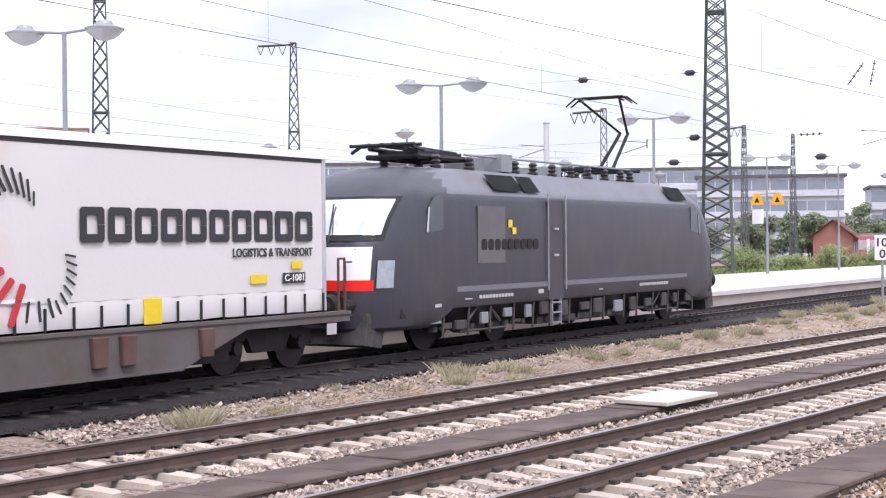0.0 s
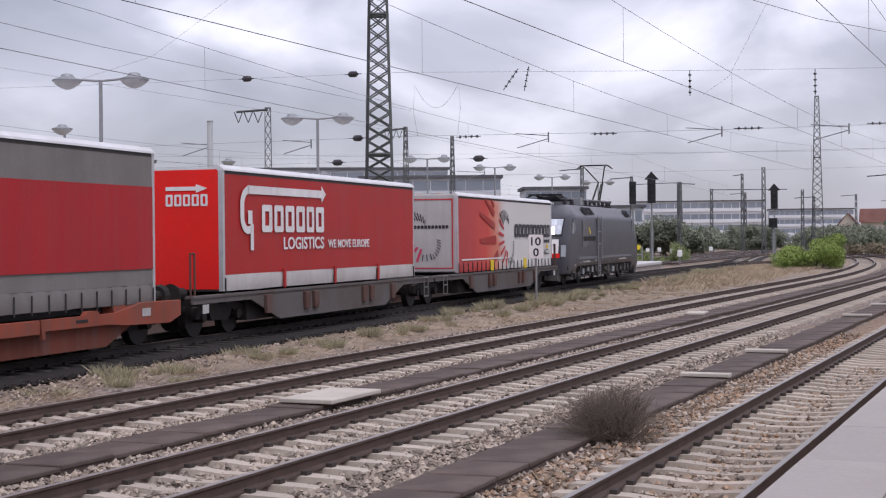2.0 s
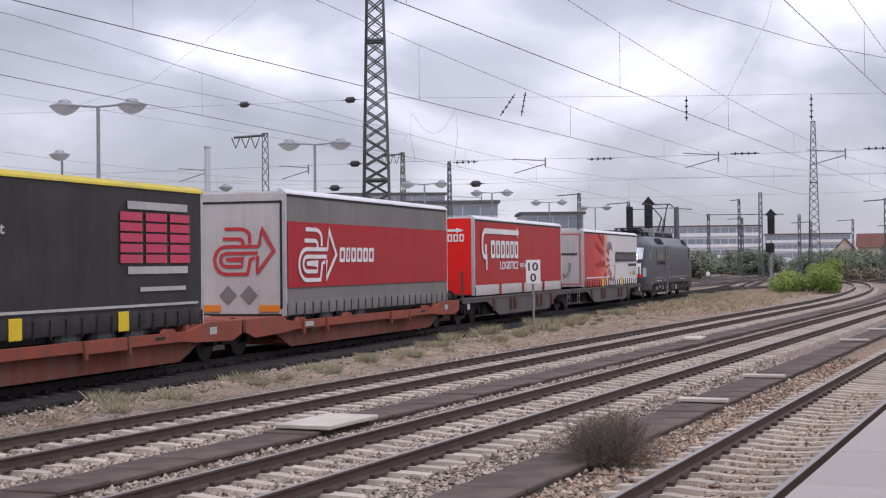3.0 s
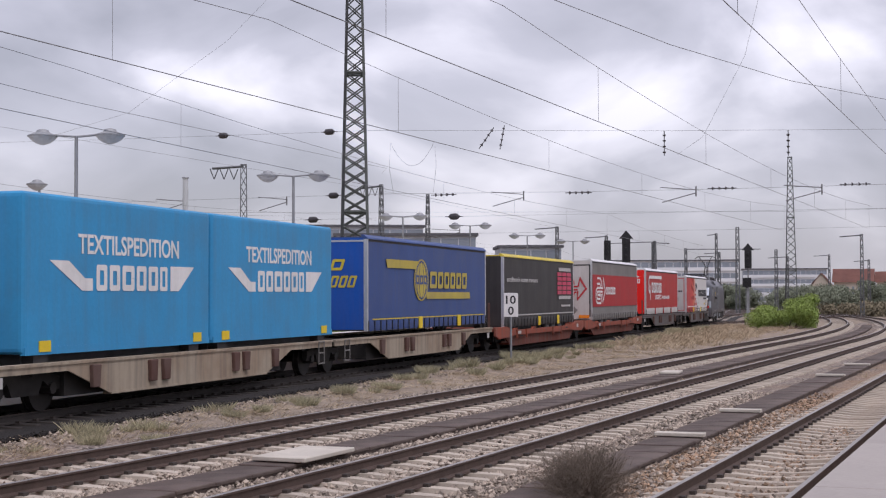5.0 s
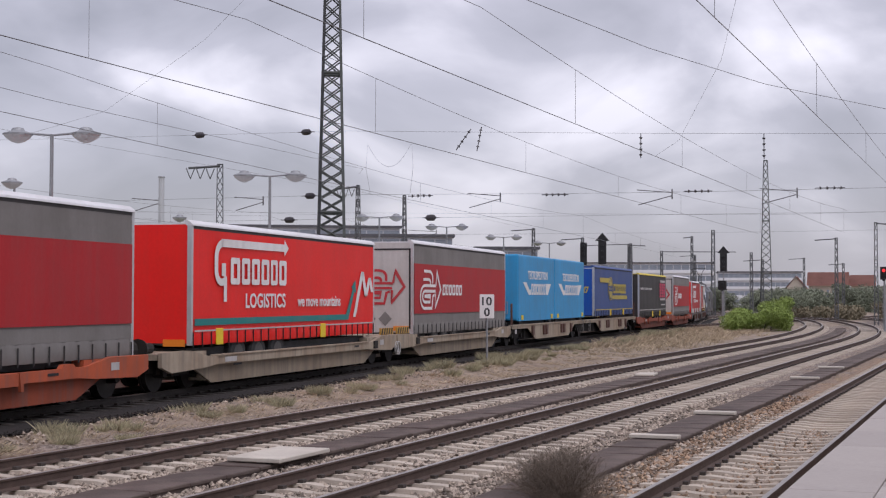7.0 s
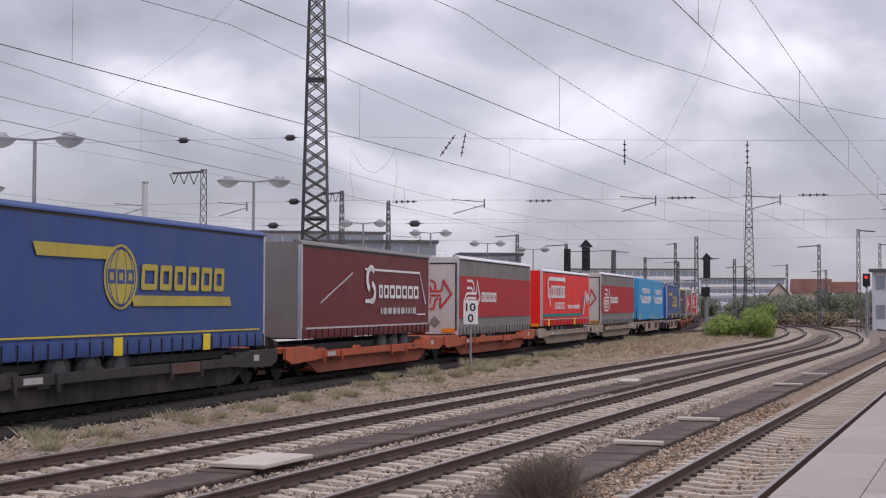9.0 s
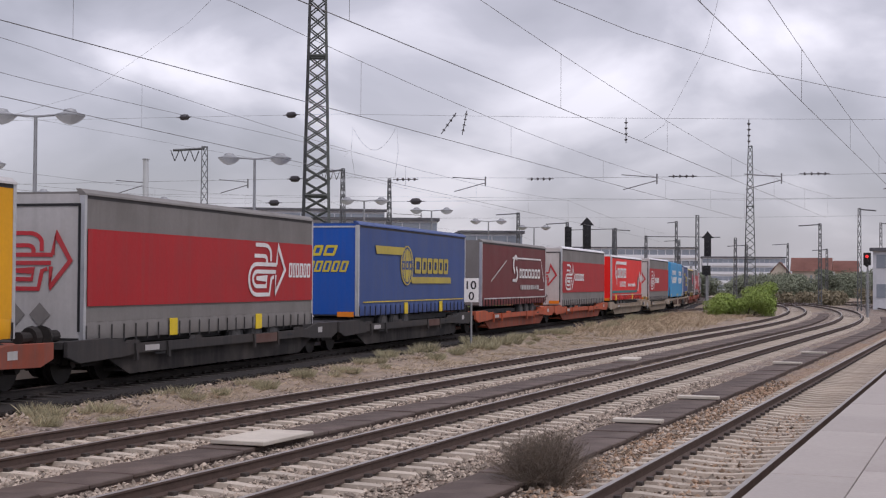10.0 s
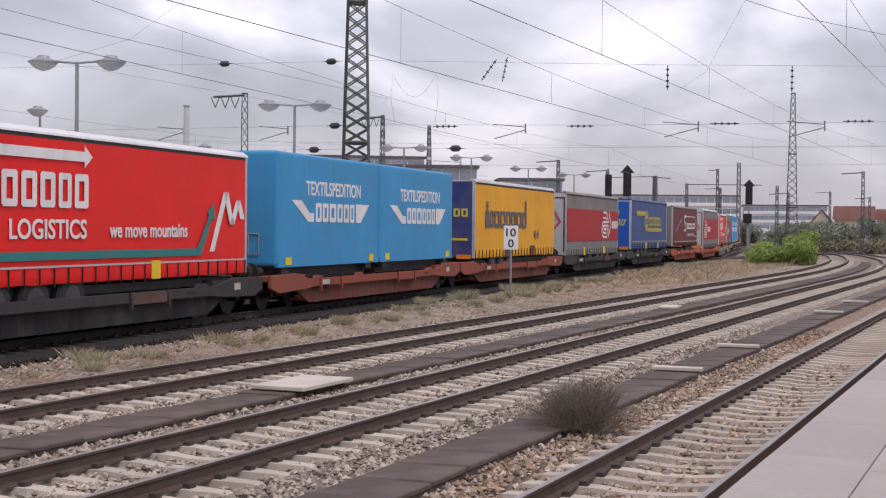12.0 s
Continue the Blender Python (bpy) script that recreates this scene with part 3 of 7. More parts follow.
lattice_mast(85.8, 40.85, -0.25, 26.0, 1.95, 0.78, 29, "tall dark grey lattice mast of the overhead line", yaw=25, legs=0.145, thin=0.33)
lattice_mast(138.4, 21.0, -0.25, 15.3, 1.2, 0.36, 22, "slender tall lattice mast behind a green bush", legs=0.06, yaw=8.6)
lattice_mast(78.1, 44.7, -0.25, 10.5, 0.5, 0.34, 16, "lattice mast with a side arm and insulators", "mast_grey", arm=1.9, legs=0.045, yaw=30)
lattice_mast(49.0, 56.8, -0.25, 14.6, 1.1, 0.55, 16, "lattice mast beyond the island platform", legs=0.07, yaw=49)
lattice_mast(81.9, 73.4, -0.25, 17.4, 1.3, 0.4, 16, "lattice mast with a crossarm on top", legs=0.08, arm=2.6, yaw=42)
lattice_mast(109.2, 49.6, -0.25, 11.6, 0.55, 0.22, 12, "tapered steel mast of the overhead line", "mast_grey", legs=0.043, arm=1.8)
lattice_mast(129.2, 53.8, -0.25, 12.2, 0.6, 0.22, 12, "tapered steel mast of the overhead line", "mast_grey", legs=0.050)
lattice_mast(181.2, 57.3, -0.25, 11.4, 0.5, 0.3, 10, "distant steel mast with crossarm", "mast_grey", legs=0.056, arm=3.0)
lattice_mast(192.6, 53.9, -0.25, 10.6, 0.5, 0.3, 10, "distant steel mast with crossarm", "mast_grey", legs=0.056, arm=3.0)
lattice_mast(252.5, 61.9, -0.25, 12.0, 0.8, 0.4, 10, "distant steel mast with long crossarm", "mast_grey", legs=0.074, arm=8.0)
lattice_mast(206.4, 38.7, -0.25, 12.0, 0.55, 0.4, 12, "distant lattice pole beside the tracks", "mast_grey", legs=0.056)
lattice_mast(245.0, 49.5, -0.25, 12.8, 0.45, 0.32, 10, "distant steel mast with a lamp", "mast_grey", legs=0.068, arm=1.5)
lattice_mast(179.0, 18.9, -0.25, 9.6, 0.4, 0.28, 10, "distant steel mast beside bending tracks", "mast_grey", legs=0.056, arm=2.5)
lattice_mast(235.0, 36.2, -0.25, 8.6, 0.35, 0.28, 8, "distant steel mast beside the tracks", "mast_grey", legs=0.062, arm=3.0)
lattice_mast(225.0, 15.0, -0.25, 11.5, 0.45, 0.3, 10, "distant steel mast beside bending tracks", "mast_grey", legs=0.062, arm=-3.0)
lattice_mast(262.0, 26.5, -0.25, 8.5, 0.4, 0.32, 8, "distant steel mast beside the tracks", "mast_grey", legs=0.068, arm=2.5)
lattice_mast(224.0, 50.0, -0.25, 9.7, 0.4, 0.32, 8, "distant gantry leg with crossbeam", "mast_grey", legs=0.062, arm=-11.5)
lattice_mast(300.0, 38.0, -0.25, 10.5, 0.45, 0.32, 8, "distant steel mast beside the tracks", "mast_grey", legs=0.074, arm=3)
lattice_mast(290.0, 58.0, -0.25, 11.0, 0.45, 0.32, 8, "distant steel mast beside the tracks", "mast_grey", legs=0.074, arm=3)

lattice_mast(194.2, 47.8, -0.25, 9.7, 0.45, 0.32, 8, "distant steel mast with crossarm in the station throat", "mast_grey", legs=0.06, arm=-2.2)
lattice_mast(197.4, 31.9, -0.25, 8.5, 0.4, 0.3, 8, "distant steel mast beside bending tracks", "mast_grey", legs=0.055)
lattice_mast(149.5, 12.0, -0.25, 9.9, 0.4, 0.26, 10, "slim steel mast with crossarm beside a signal", "mast_grey", legs=0.04, arm=-1.6)


def platform_lamp(x, y, z0, z1, span, label, single=False, yaw=18):
    m = tagged(new("platform_lamp"), label, "lamp", "double-armed platform lamps")
    m.matrix_basis = pose(x, y, z0, 0, 0, yaw)
    h = z1 - z0
    bm = bmesh.new()
    rod(bm, (0, 0, 0), (0, 0, h * 0.35), 0.085, 0.08, 10)
    rod(bm, (0, 0, h * 0.35), (0, 0, h), 0.06, 0.05, 10)
    part("pole", bm, M["galvanised"], m)
    ends = (span / 2,) if single else (-span / 2, span / 2)
    for e in ends:
        bm = bmesh.new()
        rod(bm, (0, 0, h - 0.03), (0, -e, h + (0.05 if not single else 0.1)), 0.035, seg=6)
        part("arm", bm, M["galvanised"], m)
        bm = bmesh.new()
        lathe(bm, [(0.06, 0.2), (0.16, 0.17), (0.2, 0.1), (0.42, 0.02), (0.42, -0.02)], (0, -e, h), seg=16)
        hd = part("lamp_head", bm, M["galvanised"], m, "grey metal lamp hood")
        bm = bmesh.new()
        lathe(bm, [(0.40, -0.02), (0.34, -0.1), (0.2, -0.2), (0.06, -0.25)], (0, -e, h), seg=16)
        part("diffuser", bm, M["lamp_glass"], hd, "opal cone-shaped glass")
    return m


for lx, ly, lz in ((20.5, 24.9, 6.98), (34.4, 25.1, 7.0), (49.0, 25.9, 7.0), (76.5, 33.4, 7.0), (88.3, 33.8, 7.0), (104.8, 35.5, 7.0), (117.3, 35.7, 7.0)):
    platform_lamp(lx, ly, 0.5, lz, 1.95, "grey steel platform lamp with two opal cone heads")
for lx, ly, lz in ((46.0, 54.5, 7.0), (60.0, 57.0, 7.0), (52.0, 48.0, 7.0), (66.0, 47.5, 7.0), (74.0, 45.0, 7.0), (82.0, 43.0, 6.5), (49.2, 37.7, 7.0)):
    platform_lamp(lx, ly, -0.25, lz, 1.5, "lamp on a farther platform with one cone head", True, -60)


def steel_post(x, y, top):
    m = tagged(new("steel_post"), "plain pale grey steel post in the station field", "post")
    m.matrix_basis = pose(x, y, -0.25)
    bm = bmesh.new()
    rod(bm, (0, 0, -0.1), (0, 0, top), 0.2, 0.17, 12)
    part("shaft", bm, M["lamp_glass"], m)
    bm = bmesh.new()
    rod(bm, (0, 0, top), (0, 0, top + 0.06), 0.22, 0.2, 12)
    part("cap", bm, M["galvanised"], m)


steel_post(76.3, 47.7, 9.9)


def dwarf_signal(x, y):
    m = tagged(new("dwarf_signal"), "small white shunting signal on a short post", "signal", "dwarf signals")
    m.matrix_basis = pose(x, y, -0.25, 0, 0, -75)
    bm = bmesh.new()
    rod(bm, (0, 0, -0.1), (0, 0, 0.9), 0.05)
    part("post", bm, M["galvanised"], m)
    bm = bmesh.new()
    box(bm, -0.22, 0.22, -0.12, 0.12, 0.85, 1.35)
    bevelled(bm, 0.03, 1)
    part("housing", bm, M["white"], m)


for x, y in ((136, 38.3), (142, 34.9), (151, 42.6), (158, 39.7), (166, 44.6), (176, 45.8), (184, 41.2), (131, 32.2)):
    dwarf_signal(x, y)


def warning_boards():
    m = tagged(new("hanging_sign_boards"), "orange warning boards on a lamp pole crossbar", "sign")
    m.matrix_basis = pose(76.2, 33.25, 0, 0, 0, -24)
    bm = bmesh.new()
    rod(bm, (-0.04, -0.75, 4.95), (-0.04, 0.75, 4.95), 0.03)
    rod(bm, (-0.02, 0, 0.5), (-0.02, 0, 5), 0.05)
    part("crossbar", bm, M["galvanised"], m)
    for s in (-0.6, 0.6):
        bm = bmesh.new()
        prism(bm, [(-0.36 + s, 4.35), (0.36 + s, 4.35), (0.36 + s, 4.5), (0.2 + s, 4.98), (-0.2 + s, 4.98), (-0.36 + s, 4.5)], -0.03, 0.03)
        bd = part("board", bm, M["warning_orange"], m, "orange warning board")
        bd.matrix_basis = pose(0, 0, 0, 0, 0, -66)
        bm = bmesh.new()
        prism(bm, [(s - 0.15, 4.48), (s + 0.15, 4.48), (s, 4.8)], -0.04, -0.03)
        part("symbol", bm, M["black"], bd)
    bm = bmesh.new()
    box(bm, -0.3, -0.1, 0.2, 0.9, 3.3, 4.1)
    part("info_box", bm, M["white"], m)


warning_boards()


def light_signal(x, y, z0, top, wide, tall, yaw, label, lit=None, small=False):
    m = tagged(new("light_signal"), label, "railway signal", "signals")
    m.matrix_basis = pose(x, y, z0, 0, 0, yaw)
    h = top - z0
    bm = bmesh.new()
    rod(bm, (0.15, 0, 0), (0.15, 0, h - 0.3), 0.09, 0.07, 8)
    part("post", bm, M["galvanised"], m)
    bm = bmesh.new()
    w = wide / 2
    if small:
        prism_x = [(-w, h - tall), (w, h - tall), (w, h), (-w, h)]
    else:
        prism_x = [(-w, h - tall), (w, h - tall), (w, h - 0.75), (w + 0.28, h - 0.75), (0, h), (-w - 0.28, h - 0.75), (-w, h - 0.75)]
    a = [bm.verts.new((-0.15, q, z)) for q, z in prism_x]
    b = [bm.verts.new((0.1, q, z)) for q, z in prism_x]
    bm.faces.new(a), bm.faces.new(b[::-1])
    k = len(prism_x)
    for i in range(k):
        bm.faces.new((a[i], a[(i + 1) % k], b[(i + 1) % k], b[i]))
    sc = part("signal_screen", bm, M["black"], m, "black signal screen")
    for i in range(3):
        bm = bmesh.new()
        zc = h - (0.3 if small else 1.1) - i * (0.35 if small else 0.6)
        lathe(bm, [(0.11, -0.3), (0.13, -0.14)], (0, 0, 0), "Y", 12)
        hood = part("lens_hood", bm, M["red_signal"] if lit == i else M["black"], sc)
        hood.matrix_basis = pose(-0.02, 0, zc, 0, 0, -90)
    bm = bmesh.new()
    for i in range(8):
        rod(bm, (0.3, -0.15, 0.5 + i * 0.4), (0.3, 0.15, 0.5 + i * 0.4), 0.02, seg=4)
    rod(bm, (0.3, -0.15, 0.3), (0.3, -0.15, 3.6), 0.025, seg=4)
    rod(bm, (0.3, 0.15, 0.3), (0.3, 0.15, 3.6), 0.025, seg=4)
    part("ladder", bm, M["galvanised"], m)
    return m


light_signal(130.5, 34.65, -0.25, 8.4, 0.75, 2.9, 15, "black railway signal with pointed top on a post")
light_signal(157.4, 28.4, -0.25, 8.0, 0.75, 2.7, 10, "black railway signal with pointed top and lower screen")
light_signal(157.2, 28.5, -0.25, 4.3, 0.9, 1.0, 10, "small black route indicator below a signal", small=True)
light_signal(125.2, 34.95, -0.25, 7.3, 0.6, 2.0, 15, "black rectangular railway signal beside a pointed one", small=True)
light_signal(119.6, 9.0, -0.25, 4.9, 0.55, 1.0, -5, "signal showing red beside bending tracks", 0, True)


def speed_sign():
    m = tagged(new("speed_sign"), "white board with black numerals on a steel post", "sign")
    m.matrix_basis = pose(53.2, 18.7, -0.2, 0, 0, -68)
    bm = bmesh.new()
    rod(bm, (0, 0.03, -0.3), (0, 0.03, 2.0), 0.045, seg=8)
    part("post", bm, M["galvanised"], m)
    bm = bmesh.new()
    box(bm, -0.28, 0.28, -0.015, 0.015, 1.82, 2.74)
    bevelled(bm, 0.008, 1)
    bd = part("board", bm, M["white"], m)
    lettering("numerals", "10", -0.19, 0.19, 2.32, 2.64, -0.017, M["letter_black"], bd)
    lettering("numerals", "0", -0.11, 0.11, 1.9, 2.22, -0.017, M["letter_black"], bd)


speed_sign()


strip("meadow", lambda x: 37.0 + max(0, (x - 100) * 0.02), lambda x: 52.0, -0.21, 60, 175, 5.0, mk("meadow_ground", (0.20, 0.20, 0.10), 0.95, scale=0.3, amt=0.3, fine=4, dirt=(0.33, 0.28, 0.2), dirt_amt=0.6, dirt_scale=0.15), label="green weedy field behind the island platform", category="meadow")


# ---- overhead line ----
def wire_run(name, pts, r, label):
    cu = bpy.data.curves.new(name, "CURVE")
    cu.dimensions, cu.bevel_depth, cu.bevel_resolution = "3D", r, 0
    sp = cu.splines.new("POLY")
    sp.points.add(len(pts) - 1)
    for p, q in zip(sp.points, pts):
        p.co = (*q, 1)
    cu.materials.append(M["wire"])
    ob = new(name, cu)
    return tagged(ob, label, "wire", "overhead wires", "structure")


def contact_line(line, z, zm, x0, x1, supports):
    """Contact wire, messenger and droppers over one track."""
    wire_run("contact_wire", [(x, line(x), z) for x in range(x0, x1, 6)], 0.008, "overhead contact wire above a track")
    pts = []
    for x in range(x0, x1, 3):
        f = ((x - supports) % 62) / 62
        pts.append((x, line(x), z + 0.75 + (zm - z - 0.75) * (2 * f - 1) ** 2))
    wire_run("messenger_wire", pts, 0.006, "sagging messenger wire above a track")
    for x in range(x0 + 5, x1, 11):
        f = ((x - supports) % 62) / 62
        wire_run("dropper_wire", [(x, line(x), z), (x, line(x), z + 0.75 + (zm - z - 0.75) * (2 * f - 1) ** 2)], 0.004, "thin dropper between overhead wires")


contact_line(line_a, 6.08, 7.3, -30, 88, 86)
contact_line(line_b, 6.12, 7.5, -30, 88, 86)
contact_line(line_c, 6.1, 7.6, -30, 88, 86)
contact_line(line_d, 6.15, 7.4, -40, 140, 86)
contact_line(bent(line_p, 16.5), 6.2, 7.8, -40, 220, 86)
contact_line(bent(line_p, 21.0), 6.2, 7.8, -40, 220, 86)
contact_line(bent(line_p, 30.0), 6.2, 7.8, -40, 220, 86)
wire_run("crossover_wire", [(18, 10.3, 8.45), (27, 9.3, 8.5), (34.8, 8.1, 8.5), (41.6, 6.3, 8.45), (48, 3.5, 8.4), (60, -3, 8.4)], 0.008, "overhead wire crossing to another track")
wire_run("anchor_wire", [(86, 19.66, 10.83), (84, 17.7, 11.6), (80, 14.5, 15.5), (76, 12.5, 20)], 0.008, "slack anchor wire above the tracks")
wire_run("anchor_wire", [(86, 45.5, 24.0), (86, 50.5, 19.8), (86, 58.4, 15.3), (86, 66, 13.7)], 0.008, "slack anchor wire above the tracks")
wire_run("cross_span_wire", [(86, 95, 14.2), (86, 60, 13.5), (86, 39.7, 13.2), (86, 20.4, 12.3), (86, 6.3, 11.75), (86, -30, 11.5)], 0.008, "cross-span wire from mast to mast")
wire_run("cross_span_wire", [(86, 95, 9.1), (86, 38.9, 9.05), (86, 25.8, 8.8), (86, 17, 8.7), (86, -30, 8.6)], 0.009, "cross-span wire from mast to mast")
wire_run("cross_span_wire", [(86, 95, 7.6), (86, 38.9, 7.5), (86, -30, 7.1)], 0.007, "lower cross-span wire from mast to mast")
wire_run("cross_span_wire", [(138, 120, 12.5), (138, 21, 10.2), (138, -30, 10.5)], 0.009, "far cross-span wire from mast to mast")
wire_run("cross_span_wire", [(138, 120, 9.2), (138, 21, 8.6), (138, -30, 8.8)], 0.009, "far cross-span wire from mast to mast")
wire_run("feeder_wire", [(-30, 19, 8.2), (0, 20.0, 7.6), (31, 22.6, 7.4), (60, 27, 8.2), (86, 39, 10.4)], 0.007, "feeder wire along the line")
wire_run("feeder_wire", [(-20, 40, 13.4), (20, 46, 12.0), (49, 56, 14.2), (82, 73, 17.3)], 0.008, "feeder wire along the line")
wire_run("feeder_wire", [(10, 60, 13.2), (49, 56.5, 12.6), (110, 50, 11.2), (180, 57, 11.2)], 0.008, "feeder wire along the line")


def insulator(p, q, discs, label):
    """A string of glazed discs between two points."""
    m = tagged(new("insulator_string"), label, "insulator", "insulators")
    p, q = Vector(p), Vector(q)
    m.matrix_basis = Matrix.Translation(p)
    bm = bmesh.new()
    rod(bm, (0, 0, 0), q - p, 0.028, seg=6)
    part("pin", bm, M["insulator"], m)
    for i in range(discs):
        a = (q - p) * ((i + 0.7) / (discs + 0.4))
        b = a + (q - p).normalized() * 0.09
        bm = bmesh.new()
        rod(bm, a, b, 0.11, 0.06, 10)
        part("disc", bm, M["insulator"], m)


for y in (34.7, 25.8, 17.0, 9.4):
    insulator((86, y + 0.85, 8.87 if y > 30 else 8.75), (86, y - 0.85, 8.87 if y > 30 else 8.73), 4, "brown disc insulators in the cross-span wire")
for y, z in ((20.44, 12.3), (13.13, 12.0)):
    insulator((86, y, z), (86, y, z - 1.5), 4, "hanging brown disc insulators")
insulator((86, 32.3, 11.7), (86, 31.3, 13.0), 4, "slanting brown disc insulators")
insulator((86, 30.9, 11.6), (86, 30.6, 13.1), 4, "slanting brown disc insulators")
def barrel_insulator(y, z):
    m = tagged(new("barrel_insulator"), "dark barrel insulator in the cross-span wire", "insulator", "barrel insulators")
    m.matrix_basis = pose(86, y, z)
    bm = bmesh.new()
    lathe(bm, [(0.03, -0.42), (0.1, -0.3), (0.19, -0.24), (0.21, 0.0), (0.19, 0.24), (0.1, 0.3), (0.03, 0.42)], (0, 0, 0), "Y", 12)
    part("barrel", bm, M["insulator"], m)
    bm = bmesh.new()
    rod(bm, (0, -0.6, 0), (0, 0.6, 0), 0.03, seg=6)
    part("pin", bm, M["wire"], m)


for y, z in ((50.8, 13.36), (42.8, 13.25), (42.5, 9.05), (34.0, 7.47), (44.0, 7.5)):
    barrel_insulator(y, z)


def cantilever(x, y, z, length, label):
    m = tagged(new("cantilever_arm"), label, "cantilever", "cantilevers")
    m.matrix_basis = pose(x, y, z)
    bm = bmesh.new()
    rod(bm, (0, 0, 0.1), (0, length, 0.3), 0.03)
    part("top_tube", bm, M["wire"], m)
    bm = bmesh.new()
    rod(bm, (0, 0, -0.1), (0, length * 0.95, -0.6), 0.03)
    part("steady_arm", bm, M["wire"], m)
    bm = bmesh.new()
    rod(bm, (0, -0.05, -0.3), (0, -0.05, 0.3), 0.045)
    part("bracket", bm, M["wire"], m)


for y, z in ((29.4, 8.65), (18.6, 8.6), (11.3, 8.5), (3.6, 8.4), (46.0, 8.8), (54.0, 8.9)):
    cantilever(86, y, z, 2.1, "steel cantilever arm holding an overhead wire")
for y in (54.0,):
    cantilever(138, y, 9.0, 3.0, "steel cantilever arm holding an overhead wire")


def looped_jumper():
    pts = []
    for i in range(17):
        f = i / 16
        pts.append((84, 37.5 - 3.0 * f, 12.1 - 1.5 * (1 - (2 * f - 1) ** 2)))
    wire_run("jumper_wire", [(84, 37.3, 8.9), (84, 37.6, 10.5)] + pts + [(84, 34.4, 10.5), (84, 34.6, 8.9)], 0.009, "looped jumper cable hanging between wires")


looped_jumper()


# ---- plants ----
def blades(cx, cy, cz, n, spread, hmin, hmax, width, v, f, lean=0.35):
    for _ in range(n):
        a, r = random.uniform(0, 6.283), spread * math.sqrt(random.random())
        x, y = cx + r * math.cos(a), cy + r * math.sin(a)
        hh = random.uniform(hmin, hmax)
        b = random.uniform(0, 6.283)
        dx, dy = math.cos(b) * width, math.sin(b) * width
        lx, ly = random.gauss(0, lean) * hh + (x - cx) * 0.5, random.gauss(0, lean) * hh + (y - cy) * 0.5
        k = len(v)
        v += [(x - dx, y - dy, cz), (x + dx, y + dy, cz), (x + lx * 0.5 + dx * 0.6, y + ly * 0.5 + dy * 0.6, cz + hh * 0.6), (x + lx, y + ly, cz + hh)]
        f += [(k, k + 1, k + 2), (k, k + 2, k + 3)]


def verge_grass():
    gv, gf, dv, df = [], [], [], []
    rnd = random.Random(5)
    # sage tufts along the foot of the main line
    x = 14.5
    while x < 110:
        y = line_d(x) - rnd.uniform(2.45, 3.9)
        s = rnd.choice((0.5, 0.6, 0.8, 0.8, 1.05)) * rnd.uniform(0.8, 1.2)
        for _ in range(rnd.choice((1, 2, 3))):
            k = s * rnd.uniform(0.6, 1.0)
            blades(x + rnd.gauss(0, 0.18), y + rnd.gauss(0, 0.22), ground_z(x, y) - 0.01, int(560 * k), 0.27 * k, 0.03 * k, 0.40 * k, 0.0010 + 0.00009 * x, gv, gf, 0.3)
        x += rnd.choice((0.35, 0.5, 0.8, 1.5, 2.6)) * rnd.uniform(0.7, 1.3)
    for _ in range(620):
        x = rnd.uniform(15, 125)
        lo, hi = (14.7 if x < 82 else line_c(x) + 1.8), line_d(x) - 2.5
        y = rnd.triangular(lo, hi, hi - 0.8)
        blades(x, y, ground_z(x, y), 40, 0.4, 0.02, 0.1 + 0.2 * (x > 70), 0.003 + 0.00015 * x, dv, df, 0.7)
    # taller straw towards the curve
    for _ in range(85):
        x = rnd.uniform(78, 128)
        y = rnd.uniform(line_c(x) + 3.5, line_d(x) - 2.5)
        blades(x, y, ground_z(x, y), 44, 0.8, 0.08, 0.36, 0.014, dv, df, 0.5)
    # sparse weeds between the near tracks
    for _ in range(70):
        x = rnd.uniform(12, 60)
        y = rnd.choice((rnd.uniform(4.7, 5.4), rnd.uniform(9.9, 10.2), rnd.uniform(14.6, 15.6)))
        blades(x, y, -0.25, 10, 0.12, 0.04, 0.14, 0.008, dv, df, 0.6)
    tagged(new("verge_tufts", raw_mesh("verge_tufts", gv, gf, M["green_grass"])), "sage green weed tufts along the ballast edge", "grass", kind="stuff")
    tagged(new("dry_verge_grass", raw_mesh("dry_verge_grass", dv, df, M["dry_grass"])), "straw-coloured dry grass on the sandy verge", "grass", kind="stuff")


verge_grass()


